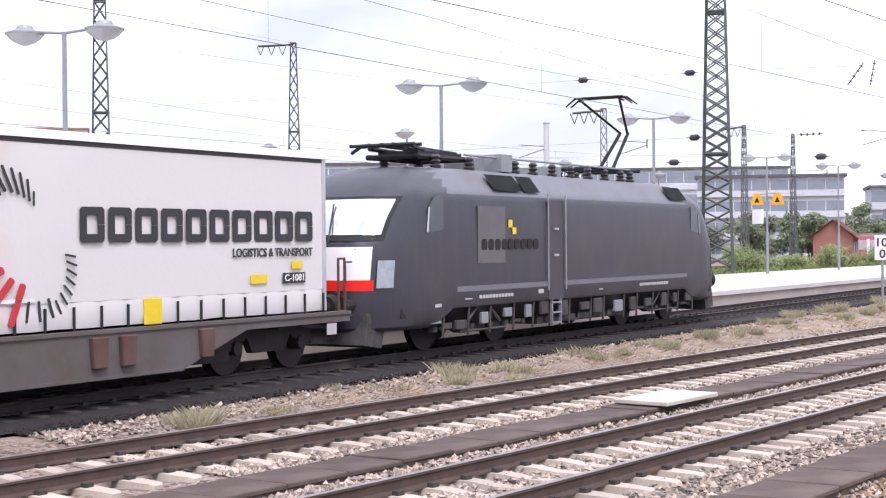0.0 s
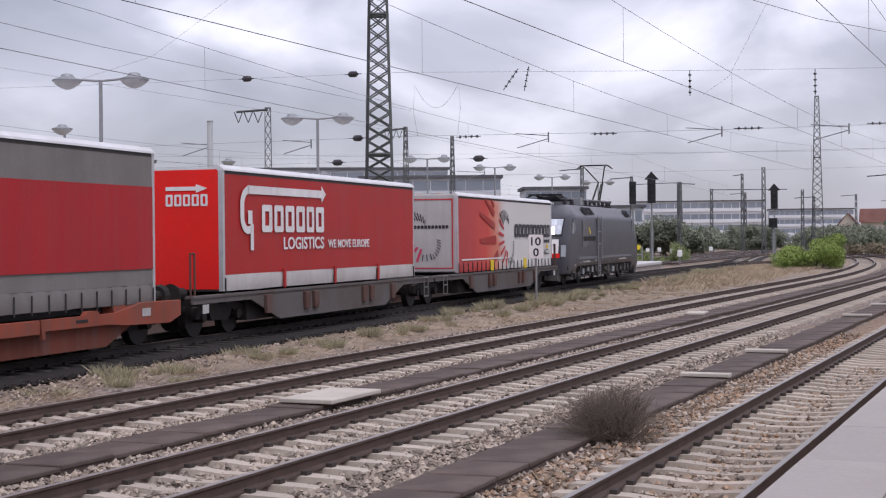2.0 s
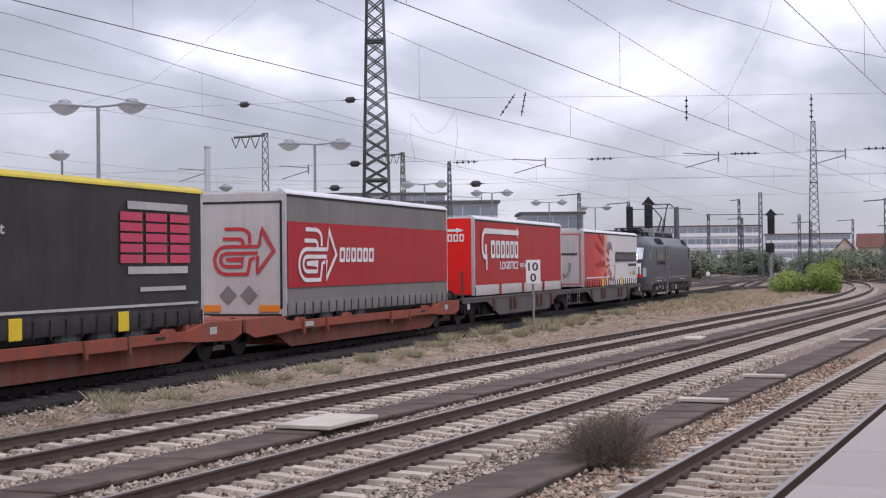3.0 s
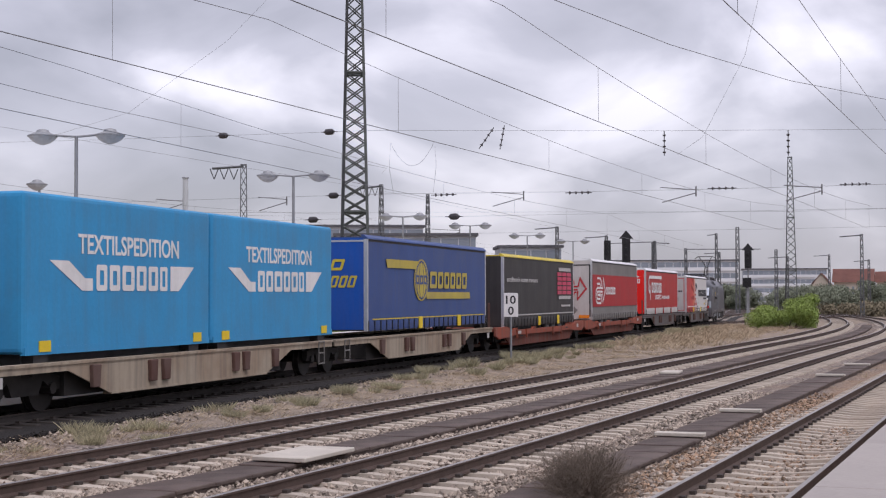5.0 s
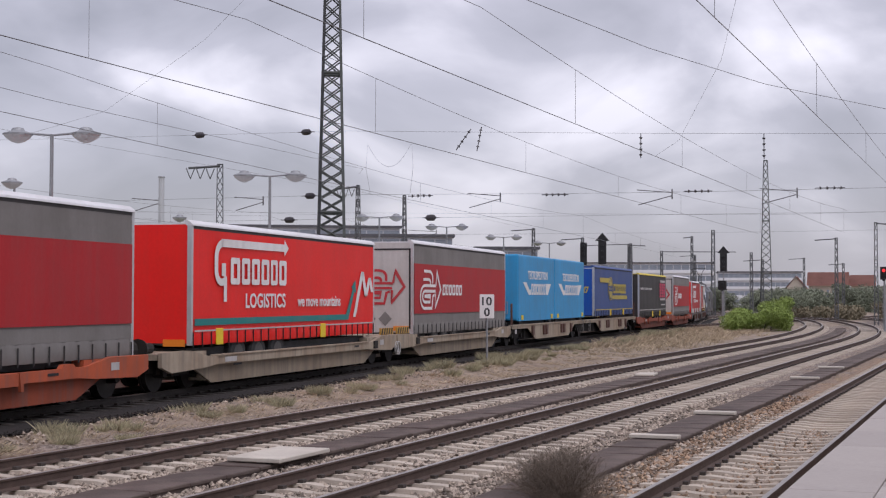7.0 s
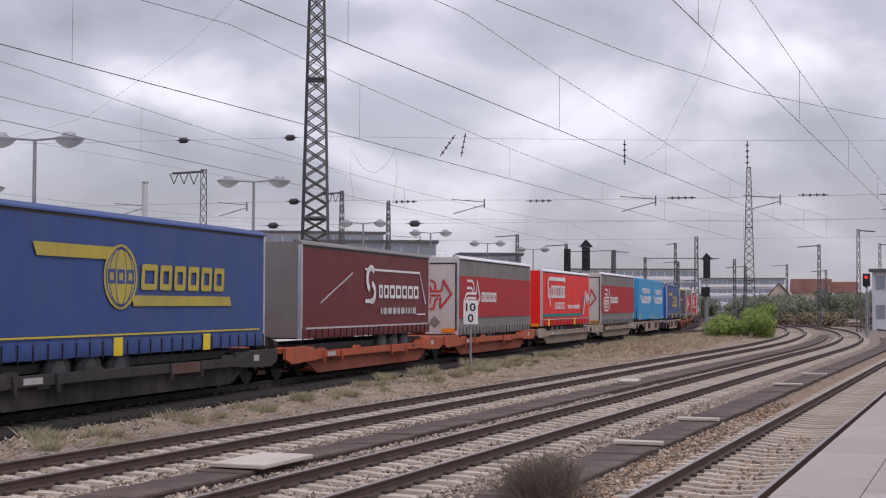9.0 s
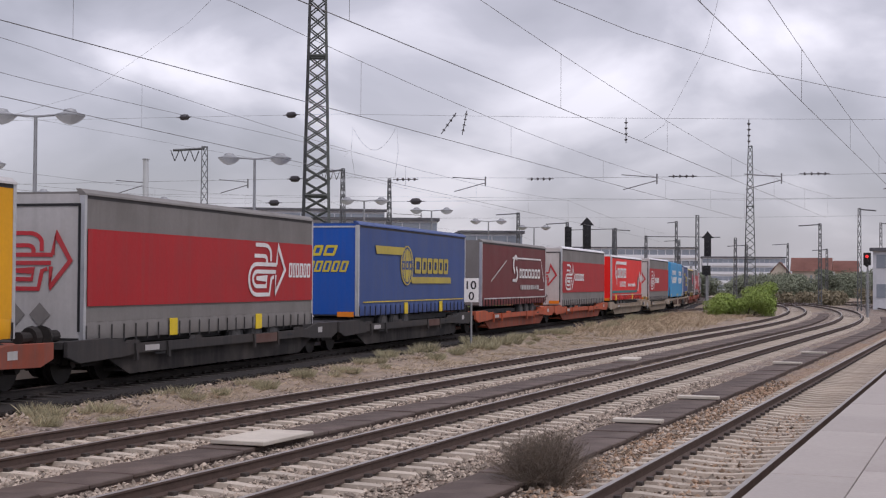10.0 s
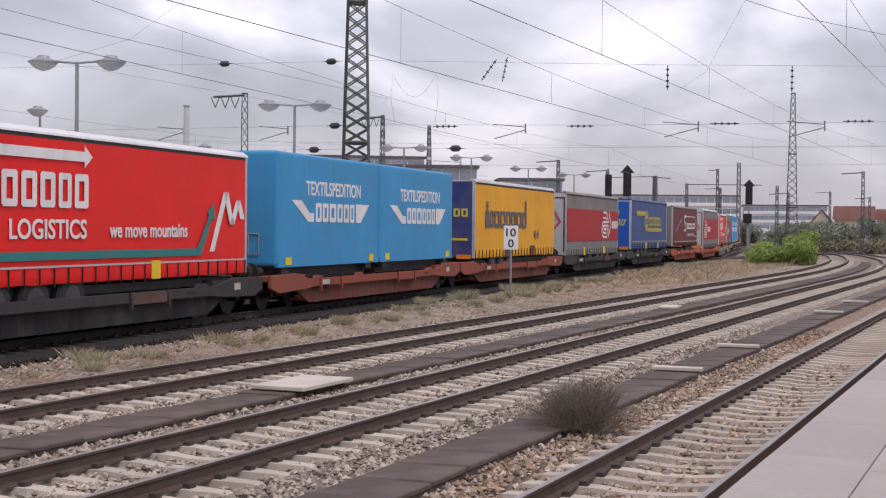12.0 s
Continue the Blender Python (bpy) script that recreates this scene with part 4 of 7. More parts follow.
def dry_bush():
    m = tagged(new("dry_bush"), "round leafless dry brown bush in the ballast", "bush")
    m.matrix_basis = pose(18.25, 5.42, -0.27)
    rnd = random.Random(9)
    v, f = [], []

    def twig(p, d, ln, r, depth):
        q = p + d * ln
        sx = Vector((d.y, -d.x, 0.1)).normalized() * r
        sy = d.cross(sx).normalized() * r
        k = len(v)
        v.extend([tuple(p + sx), tuple(p - sx * 0.5 + sy), tuple(p - sx * 0.5 - sy), tuple(q)])
        f.extend([(k, k + 1, k + 3), (k + 1, k + 2, k + 3), (k + 2, k, k + 3)])
        if depth:
            for _ in range(3):
                e = (d + Vector((rnd.gauss(0, 0.42), rnd.gauss(0, 0.42), rnd.gauss(0.05, 0.3)))).normalized()
                twig(p + d * ln * rnd.uniform(0.45, 1.0), e, ln * rnd.uniform(0.45, 0.75), r * 0.65, depth - 1)

    for _ in range(430):
        a, t = rnd.uniform(0, 6.283), rnd.uniform(0.05, 1.25)
        d = Vector((math.cos(a) * math.sin(t) * 1.1, math.sin(a) * math.sin(t), math.cos(t))).normalized()
        b = Vector((rnd.gauss(0, 0.12), rnd.gauss(0, 0.14), 0))
        twig(b, d, rnd.uniform(0.30, 0.50), 0.0045, 3)
    ob = new("twig_mass", raw_mesh("twig_mass", v, f, M["twig"]))
    ob.parent = m
    tagged(ob, "tangle of thin dry twigs", kind="stuff")
    bm = bmesh.new()
    for i in range(7):
        rod(bm, (0.03 * math.cos(i), 0.03 * math.sin(i), -0.05), (0.16 * math.cos(i * 0.9), 0.16 * math.sin(i * 0.9), 0.25), 0.012, 0.006, 5)
    part("stem", bm, M["twig"], m)


dry_bush()


def leaf_mass(name, centres, leaf, count, material, parent, seed, flat=0.8):
    """Many small leaves in clumps about several centres (x, y, z, radius)."""
    rnd = random.Random(seed)
    v, f = [], []
    tot = sum(c[3] ** 2 for c in centres)
    for cx, cy, cz, r in centres:
        for _ in range(int(count * r * r / tot)):
            u = Vector((rnd.gauss(0, 1), rnd.gauss(0, 1), rnd.gauss(0, 1))).normalized()
            k = r * (rnd.random() ** 0.35) * (1 + 0.25 * noise.noise(u * 2.2 + Vector((cx, cy, cz))))
            p = Vector((cx, cy, cz)) + Vector((u.x * k, u.y * k, u.z * k * flat))
            a = Vector((rnd.gauss(0, 1), rnd.gauss(0, 1), rnd.gauss(0, 1))).normalized() * leaf * rnd.uniform(0.6, 1.3)
            b = a.orthogonal().normalized() * leaf * 0.45
            n = len(v)
            v += [tuple(p - a), tuple(p + b), tuple(p + a), tuple(p - b)]
            f.append((n, n + 1, n + 2, n + 3))
    ob = new(name, raw_mesh(name, v, f, material))
    ob.parent = parent
    return ob


def green_bush():
    m = tagged(new("green_bush"), "large bright green leafy bush beside the tracks", "bush")
    m.matrix_basis = pose(119.8, 18.7, -0.25)
    rnd = random.Random(3)
    cs = [(rnd.uniform(-3.5, 3.5), rnd.uniform(-1.9, 2.2), rnd.uniform(0.5, 1.3), rnd.uniform(0.6, 1.05)) for _ in range(24)]
    cs += [(1.5, -1.2, 1.9, 0.9), (2.2, -1.8, 2.3, 0.7), (0.5, -0.5, 1.8, 0.8), (2.8, -1.5, 1.2, 0.9)]
    bm = bmesh.new()
    for c in cs[:14]:
        rod(bm, (c[0] * 0.4, c[1] * 0.4, -0.1), c[:3], 0.05, 0.02, 5)
    part("stem", bm, M["bark"], m)
    leaf_mass("foliage", cs, 0.075, 42000, M["leaf"], m, 4)


green_bush()


def tree(x, y, h, r, seed, label, leaf=0.5, count=1500, low=0.3, green="far_leaf"):
    m = tagged(new("tree"), label, "tree", "background trees")
    m.matrix_basis = pose(x, y, -0.25)
    rnd = random.Random(seed)
    bm = bmesh.new()
    rod(bm, (0, 0, -0.1), (0, 0, h * 0.5), 0.03 * h, 0.015 * h, 6)
    cs = []
    for i in range(12):
        a = rnd.uniform(0, 6.283)
        c = (math.cos(a) * r * rnd.uniform(0.2, 0.85), math.sin(a) * r * rnd.uniform(0.2, 0.85), h * rnd.uniform(low, 0.85), r * rnd.uniform(0.3, 0.55))
        cs.append(c)
        rod(bm, (0, 0, h * low * 0.8), c[:3], 0.01 * h, 0.004 * h, 5)
    cs.append((0, 0, h * 0.82, r * 0.45))
    part("trunk", bm, M["bark"], m)
    leaf_mass("crown", cs, leaf, count, M[green], m, seed)


M["scrub_leaf"] = island(mk("brown_scrub", (0.16, 0.135, 0.085), 0.85, scale=0.5, amt=0.3, bump=0), 0.4)
M["mid_leaf"] = island(mk("mid_green_leaf", (0.14, 0.175, 0.09), 0.8, scale=0.5, amt=0.3, bump=0), 0.4)
rt = random.Random(21)
for i in range(30):
    t = i / 29
    tree(150 + 58 * t + rt.uniform(-8, 8), 86 - 38 * t + rt.uniform(-3, 3), rt.uniform(4.6, 7.2) * (1 - 0.25 * t), rt.uniform(2.2, 3.6), 100 + i, "dark leafy tree at the edge of the station field", 0.24, 2800, 0.22)
for i in range(48):
    t = i / 47
    tree(285 + rt.uniform(-18, 22), 84 - 84 * t + rt.uniform(-1.5, 1.5), rt.uniform(3.0, 4.8) + (1.2 if t > 0.62 else 0), rt.uniform(2.4, 4.2), 200 + i, "low dark hedge tree behind the far tracks", 0.24, 2600, 0.1)
for i in range(10):
    tree(95 + rt.uniform(-10, 40), 118 - i * 3 + rt.uniform(-4, 4), rt.uniform(9, 13.5), rt.uniform(3, 5), 300 + i, "tall tree behind the station field", 0.6, 900)
for i in range(8):
    tree(40 + i * 9 + rt.uniform(-3, 3), 125 + rt.uniform(-6, 6), rt.uniform(12, 15.5), rt.uniform(3.5, 5), 340 + i, "tall tree behind the station field", 0.7, 800)
for i in range(22):
    tree(100 + i * 2.3 + rt.uniform(-1, 1), 47.5 - i * 0.45 + rt.uniform(-2.5, 1), rt.uniform(1.2, 2.3), rt.uniform(1.0, 1.9), 400 + i, "low green shrub behind the island platform", 0.085, 2600, 0.1, "shrub_leaf")


for i in range(26):
    tree(185 + rt.uniform(0, 80), rt.uniform(0, 16) + (i % 2) * 14, rt.uniform(0.9, 2.2), rt.uniform(1.2, 2.4), 500 + i, "low scrub between the far tracks", 0.25, 500, 0.1, "scrub_leaf")

for i in range(9):
    tree(138 + i * 3.4 + rt.uniform(-1.5, 1.5), 60 - i * 1.1 + rt.uniform(-2, 3), rt.uniform(4.8, 7.4), rt.uniform(1.6, 2.6), 600 + i, "mid-green leafy tree beyond the weedy field", 0.2, 2200, 0.25, "mid_leaf")


def meadow_grass():
    v, f = [], []
    rnd = random.Random(12)
    for _ in range(900):
        x = rnd.uniform(66, 150)
        blades(x, rnd.uniform(37.2, 50), -0.22, 16, 0.9, 0.2, 0.75, 0.05, v, f, 0.4)
    tagged(new("meadow_weeds", raw_mesh("meadow_weeds", v, f, M["meadow"])), "tall green weeds behind the island platform", "grass", kind="stuff")


meadow_grass()


# ---- buildings far behind ----
M["office_white"] = mk("white_facade", (0.68, 0.69, 0.71), 0.7, scale=0.2, amt=0.08, fine=3)
# window glass made paler, with distance haze put into its colour
M["office_glass"] = mk("hazed_window_band", (0.24, 0.27, 0.31), 0.25, amt=0.2, scale=0.3, bump=0)
M["grey_facade"] = mk("grey_facade", (0.56, 0.57, 0.60), 0.7, scale=0.2, amt=0.12, fine=3)
M["red_brick"] = mk("red_brick_far", (0.30, 0.14, 0.11), 0.85, scale=0.6, amt=0.2)
M["red_tiles"] = mk("red_roof_tiles", (0.31, 0.15, 0.12), 0.85, scale=0.5, amt=0.2, fine=6)
M["dark_roof"] = mk("dark_flat_roof", (0.10, 0.10, 0.11), 0.8)
M["cream"] = mk("cream_render", (0.52, 0.46, 0.38), 0.85, scale=0.3, amt=0.12)


def block(x, y, yaw, lx, ly, h, floors, wall, label, bays=14, roof="dark_roof", band=True, z0=-0.25):
    """A building with a window band or single windows per storey and a flat roof."""
    m = tagged(new("building"), label, "building", "background buildings")
    m.matrix_basis = pose(x, y, z0, 0, 0, yaw)
    bm = bmesh.new()
    box(bm, -lx / 2, lx / 2, -ly / 2, ly / 2, -1.0, h)
    part("wall", bm, M[wall], m)
    bm = bmesh.new()
    box(bm, -lx / 2 - 0.3, lx / 2 + 0.3, -ly / 2 - 0.3, ly / 2 + 0.3, h, h + 0.35)
    part("roof", bm, M[roof], m)
    fh = h / floors
    for i in range(floors):
        for j in range(bays):
            w = lx / bays
            a = -lx / 2 + j * w
            bm = bmesh.new()
            g = 0.03 if band else 0.22
            box(bm, a + w * g, a + w * (1 - g), -ly / 2 - 0.06, -ly / 2 + 0.1, i * fh + fh * 0.42, i * fh + fh * 0.88)
            part("window", bm, M["office_glass"], m)
        if band:
            bm = bmesh.new()
            box(bm, -lx / 2, lx / 2, -ly / 2 - 0.35, -ly / 2, i * fh + fh * 0.1, i * fh + fh * 0.34)
            part("parapet", bm, M[wall], m)
    return m


block(412, 96, -74, 36, 14, 12.4, 4, "office_white", "long white office building with dark window bands", 16)
block(424, 66.5, -78, 23, 14, 9.9, 4, "office_white", "long white office building with dark window bands", 16)
block(168, 73, -66, 17, 12, 10.0, 4, "grey_facade", "grey industrial building with flat dark roof", 8)
block(186, 63, -66, 8, 10, 9.0, 3, "grey_facade", "dark grey building with a flat roof", 4)
block(206, 59.5, -70, 6.5, 8, 6.9, 2, "office_white", "small white building with windows beside trees", 4, band=False)
block(198, 100, -60, 30, 10, 13.0, 4, "grey_facade", "grey office building behind trees", 12)
block(150, 118, -50, 26, 10, 12.5, 4, "office_white", "pale office building behind the field", 10)
block(90, 140, -35, 30, 12, 12.0, 4, "grey_facade", "grey building behind the field", 10)
block(190, 255, -40, 40, 15, 26.5, 7, "cream", "pale apartment building with chimneys", 14, "red_tiles", False)
block(160, 8.6, -95, 5, 5, 6.1, 2, "grey_facade", "weathered signal box tower beside the tracks", 3, band=False)


def pitched_house(x, y, yaw, lx, ly, eave, ridge, wall, roof, label, bays):
    m = tagged(new("house"), label, "house", "background buildings")
    m.matrix_basis = pose(x, y, -0.25, 0, 0, yaw)
    bm = bmesh.new()
    prism_pts = [(-ly / 2, -1), (ly / 2, -1), (ly / 2, eave), (0, ridge - 0.1), (-ly / 2, eave)]
    a = [bm.verts.new((-lx / 2, q, z)) for q, z in prism_pts]
    b = [bm.verts.new((lx / 2, q, z)) for q, z in prism_pts]
    bm.faces.new(a), bm.faces.new(b[::-1])
    for i in range(5):
        bm.faces.new((a[i], a[(i + 1) % 5], b[(i + 1) % 5], b[i]))
    part("wall", bm, M[wall], m)
    for s in (-1, 1):
        bm = bmesh.new()
        q = [bm.verts.new(p) for p in ((-lx / 2 - 0.4, s * (ly / 2 + 0.5), eave - 0.2), (lx / 2 + 0.4, s * (ly / 2 + 0.5), eave - 0.2), (lx / 2 + 0.4, 0, ridge), (-lx / 2 - 0.4, 0, ridge))]
        bm.faces.new(q)
        bmesh.ops.solidify(bm, geom=bm.faces[:], thickness=0.2)
        part("roof", bm, M[roof], m)
    for j in range(bays):
        bm = bmesh.new()
        w = lx / bays
        box(bm, -lx / 2 + (j + 0.3) * w, -lx / 2 + (j + 0.7) * w, -ly / 2 - 0.08, -ly / 2 + 0.1, eave * 0.45, eave * 0.8)
        part("window", bm, M["office_glass"], m)


pitched_house(133, 51.2, 15, 5, 3.6, 2.9, 4.5, "red_brick", "red_tiles", "red brick house with a pitched roof", 3)
pitched_house(333, 29.6, -85, 4.8, 9, 5.6, 7.8, "cream", "red_tiles", "pale house with a low red tiled roof", 3)
pitched_house(330, 36.6, -85, 8.0, 12, 5.6, 8.4, "cream", "red_tiles", "long house with a red tiled roof", 7)
pitched_house(324, 42.6, 5, 9, 4.2, 4.6, 7.4, "cream", "red_tiles", "house with a red roof and pale gable", 3)


# ---- red suburban train standing in the station field ----
def suburban_train():
    m = tagged(new("suburban_train"), "red and white suburban train standing behind a fence", "train")
    m.matrix_basis = pose(143.5, 44.6, 0.0, 0, 0, -73)
    # the bright reflection in the windows is put into this pale colour
    M["panel_pale"] = mk("reflection_pale_glass", (0.50, 0.45, 0.47), 0.3, amt=0.15, bump=0)
    M["train_red"] = mk("traffic_red", (0.44, 0.13, 0.15), 0.5, amt=0.1)
    bm = bmesh.new()
    box(bm, -9.6, 4.5, -1.4, 1.4, 0.5, 2.75)
    bevelled(bm, 0.18, 2)
    part("body", bm, M["train_red"], m)
    for i in range(11):
        bm = bmesh.new()
        x = -8.9 + i * 1.17
        box(bm, x, x + 0.85, -1.43, -1.38, 1.35, 2.3)
        part("window", bm, M["panel_pale"], m)
    for i in range(6):
        bm = bmesh.new()
        box(bm, -9.25 + i * 2.34, -8.95 + i * 2.34, -1.45, -1.38, 0.8, 2.4)
        part("door", bm, M["white"], m)
    bm = bmesh.new()
    box(bm, -9.3, 4.3, -1.2, 1.2, 2.75, 2.95)
    part("roof", bm, M["galvanised"], m)
    bm = bmesh.new()
    box(bm, -9.2, 4.1, -1.1, 1.1, 0.0, 0.5)
    part("underframe", bm, M["bogie"], m)


suburban_train()


def end_fence():
    m = tagged(new("barrier_fence"), "pale tube barrier with round yellow signs at the platform end", "fence")
    m.matrix_basis = pose(111.9, 33.2, 0.5, 0, 0, -72)
    bm = bmesh.new()
    for z in (0.5, 1.1):
        rod(bm, (-2.6, 0, z), (2.6, 0, z), 0.04)
    part("rail", bm, M["galvanised"], m)
    for x in (-2.6, -0.9, 0.9, 2.6):
        bm = bmesh.new()
        rod(bm, (x, 0, 0), (x, 0, 1.15), 0.04)
        part("post", bm, M["galvanised"], m)
    for x in (-2.3, 2.3):
        bm = bmesh.new()
        lathe(bm, [(0.2, -0.05), (0.2, -0.03)], (x, 0, 1.1), "Y", 14)
        part("round_sign", bm, M["yellow"], m)


end_fence()


# ---- loose ballast stones ----
def loose_stones():
    rnd = np.random.RandomState(4)
    base = np.array([(1, 0, 0), (-0.9, 0.1, 0), (0, 1, 0.1), (0.1, -1, 0), (0, 0.1, 0.8), (0.1, 0, -0.7)], float)
    tri = np.array([(0, 2, 4), (2, 1, 4), (1, 3, 4), (3, 0, 4), (2, 0, 5), (1, 2, 5), (3, 1, 5), (0, 3, 5)])
    bands = [(4.45, 5.75, 6, 34, 3400), (6.2, 7.5, 8, 40, 6500), (9.65, 10.45, 10, 42, 5200), (11.3, 12.2, 12, 45, 5200), (14.2, 15.6, 13, 50, 5500),
             (7.95, 9.15, 9, 40, 6500), (12.6, 13.8, 12, 45, 5000), (2.95, 4.15, 7, 30, 2600), (-3.3, -2.4, 12, 70, 1800)]
    rusty = [(4.45, 5.5, 6, 40, 3200), (2.95, 4.15, 7, 30, 1100)]
    for group, mat, text in ((bands, "stone", "loose grey and rust-stained ballast stones"), (rusty, "rusty_stone", "loose orange-brown stones beside the near track"),
                              ([(-2.4, -2.0, 12, 75, 4000)], "dark_ballast", "loose stones in the shade-dark colour of the main line bed")):
        vs, fs, n = [], [], 0
        for y0, y1, x0, x1, cnt in group:
            for _ in range(cnt):
                x = x0 + (x1 - x0) * rnd.rand() ** 1.5
                y = rnd.uniform(y0, y1) + (line_d(x) if y0 < 0 else 0)
                s = rnd.uniform(0.022, 0.05)
                a = rnd.uniform(0, 6.283)
                p = base * (s * rnd.uniform(0.7, 1.3, 3)) + rnd.uniform(-0.3, 0.3, (6, 3)) * s
                c, d = math.cos(a), math.sin(a)
                q = np.stack([p[:, 0] * c - p[:, 1] * d, p[:, 0] * d + p[:, 1] * c, p[:, 2]], 1) + (x, y, (-0.225 if y0 > 0 else ground_z(x, y) + 0.03) + rnd.uniform(-0.015, 0.02))
                vs.append(q)
                fs.append(tri + n)
                n += 6
        tagged(new("ballast_stones", raw_mesh("ballast_stones", np.concatenate(vs).tolist(), np.concatenate(fs).tolist(), M[mat])), text, "gravel", kind="stuff")


loose_stones()


# ---- the freight train: every thing has its own place along the line ----
MOVERS = []
XS = np.arange(-330.0, 420.0, 0.5)
YS = np.array([line_d(float(x)) for x in XS])
DS = np.concatenate([[0], np.cumsum(np.hypot(np.diff(XS), np.diff(YS)))])
DS -= np.interp(40.0, XS, DS)


def along(s):
    x = float(np.interp(s, DS, XS))
    return x, float(np.interp(x, XS, YS))


def travelled(t):
    """Metres run: a slightly quickening train, with the small unevenness of the clip's clock."""
    uneven = np.interp(t, (0, 0.8, 1.7, 2.4, 3.1, 4.8, 6.0, 6.7, 8.4, 9.2, 10.5, 12.0), (0.12, -0.12, 0, -0.02, -0.28, 0.25, 0.02, -0.07, -0.1, 0, 0.06, -0.02))
    return 20.6 * t + 0.0461 * t * t + float(uneven)


def train_pose(s, base):
    a, b = along(s - base), along(s + base)
    x = (a[0] + b[0]) / 2
    return pose(x, (a[1] + b[1]) / 2, rise(x), 0, 0, math.degrees(math.atan2(b[1] - a[1], b[0] - a[0])))


def rolling(ob, s, base=5.5):
    ob.matrix_basis = train_pose(s + travelled(0.0), base)
    MOVERS.append((ob, s, base))
    return ob


def settle(t, k=0.92):
    """Bring a load or a wagon to its true height; wheels stay round and on their axles."""
    size = Matrix.Diagonal((1, 1, k, 1))
    for ob in list(t.children):
        if ob.name.split(".")[0] in ("bogie", "buffer"):
            continue
        own = ob.matrix_basis.copy()
        if ob.data.users > 1 or ob.name.startswith("wheel"):
            ob.matrix_basis = Matrix.Translation((0, 0, own.translation.z * (k - 1))) @ own
            continue
        ob.data.transform(own.inverted() @ size @ own)
        for sub in ob.children:
            if sub.data.users == 1:
                both = own @ sub.matrix_basis
                sub.data.transform(both.inverted() @ size @ both)


def paint(name, c, rough=0.55, dirt=(0.2, 0.17, 0.15), da=0.3, spec=0.18, streak=0.15, **k):
    M[name] = mk(name, c, rough, scale=0.7, amt=0.08, fine=12, bump=0.12, dirt=dirt, dirt_amt=da, dirt_scale=0.9, spec=spec, streak=streak, **k)


paint("wagon_grey", (0.125, 0.115, 0.11), 0.75, (0.085, 0.05, 0.035), 0.55)
paint("wagon_brown", (0.30, 0.075, 0.045), 0.75, (0.11, 0.055, 0.04), 0.55, streak=0.5)
paint("wagon_orange", (0.46, 0.10, 0.045), 0.7, (0.15, 0.06, 0.04), 0.5, streak=0.5)
paint("wagon_cream", (0.37, 0.31, 0.235), 0.75, (0.2, 0.11, 0.06), 0.6, streak=0.5)
paint("wagon_dark", (0.045, 0.043, 0.043), 0.75, (0.075, 0.06, 0.05), 0.45)
paint("rust_bracket", (0.105, 0.056, 0.046), 0.85)
paint("curtain_red", (0.42, 0.027, 0.025), 0.5, (0.3, 0.06, 0.05), 0.3)
paint("curtain_bright_red", (0.78, 0.020, 0.015), 0.45, (0.62, 0.03, 0.02), 0.3, streak=0.06)
paint("curtain_dull_red", (0.40, 0.024, 0.028), 0.55, (0.29, 0.04, 0.04), 0.35)
paint("curtain_grey", (0.205, 0.195, 0.185), 0.6, (0.13, 0.12, 0.11), 0.5)
paint("panel_white", (0.52, 0.50, 0.48), 0.5, (0.34, 0.31, 0.28), 0.4)
paint("panel_silver", (0.47, 0.46, 0.45), 0.5, (0.33, 0.31, 0.29), 0.4)
paint("curtain_black", (0.036, 0.034, 0.035), 0.5, (0.07, 0.065, 0.06), 0.4)
paint("curtain_blue", (0.042, 0.082, 0.235), 0.5, (0.075, 0.10, 0.20), 0.45)
paint("door_blue", (0.015, 0.09, 0.40), 0.45, (0.03, 0.08, 0.3), 0.3)
paint("container_blue", (0.036, 0.285, 0.55), 0.5, (0.07, 0.22, 0.37), 0.45)
paint("curtain_maroon", (0.145, 0.026, 0.028), 0.5, (0.13, 0.05, 0.045), 0.4)
paint("curtain_yellow", (0.75, 0.36, 0.012), 0.5, (0.55, 0.28, 0.04), 0.3, streak=0.05)
paint("deep_blue", (0.03, 0.045, 0.16), 0.5)
paint("logo_white", (0.74, 0.73, 0.72), 0.5, (0.55, 0.5, 0.47), 0.3, streak=0.12)
paint("logo_grey_blue", (0.10, 0.10, 0.13), 0.5)
paint("logo_yellow", (0.62, 0.49, 0.05), 0.5)
paint("logo_dull_yellow", (0.47, 0.38, 0.07), 0.5)
paint("flame_red", (0.36, 0.028, 0.022), 0.5)
# lower sills repeat the wagon paints darker: shade below the beams as colour
paint("shaded_sill_brown", (0.17, 0.05, 0.033), 0.8, (0.07, 0.035, 0.025), 0.6, streak=0.5)
paint("shaded_sill_orange", (0.27, 0.065, 0.035), 0.8, (0.09, 0.04, 0.03), 0.6, streak=0.5)
paint("shaded_sill_dark", (0.02, 0.019, 0.019), 0.8)
paint("shaded_sill_cream", (0.28, 0.23, 0.17), 0.8, (0.14, 0.09, 0.06), 0.5, streak=0.5)
paint("logo_green", (0.02, 0.20, 0.20), 0.5)
paint("logo_red", (0.52, 0.04, 0.05), 0.5)
paint("logo_pink", (0.56, 0.06, 0.12), 0.5)
paint("loco_grey", (0.036, 0.036, 0.048), 0.36, (0.075, 0.068, 0.07), 0.4, spec=0.5, streak=0.1)
M["loco_bogie"] = mk("dusty_bogie_steel", (0.065, 0.06, 0.057), 0.8, 0.1, scale=4, amt=0.45, fine=18)
paint("loco_roof", (0.17, 0.17, 0.19), 0.45, (0.12, 0.11, 0.1), 0.4)


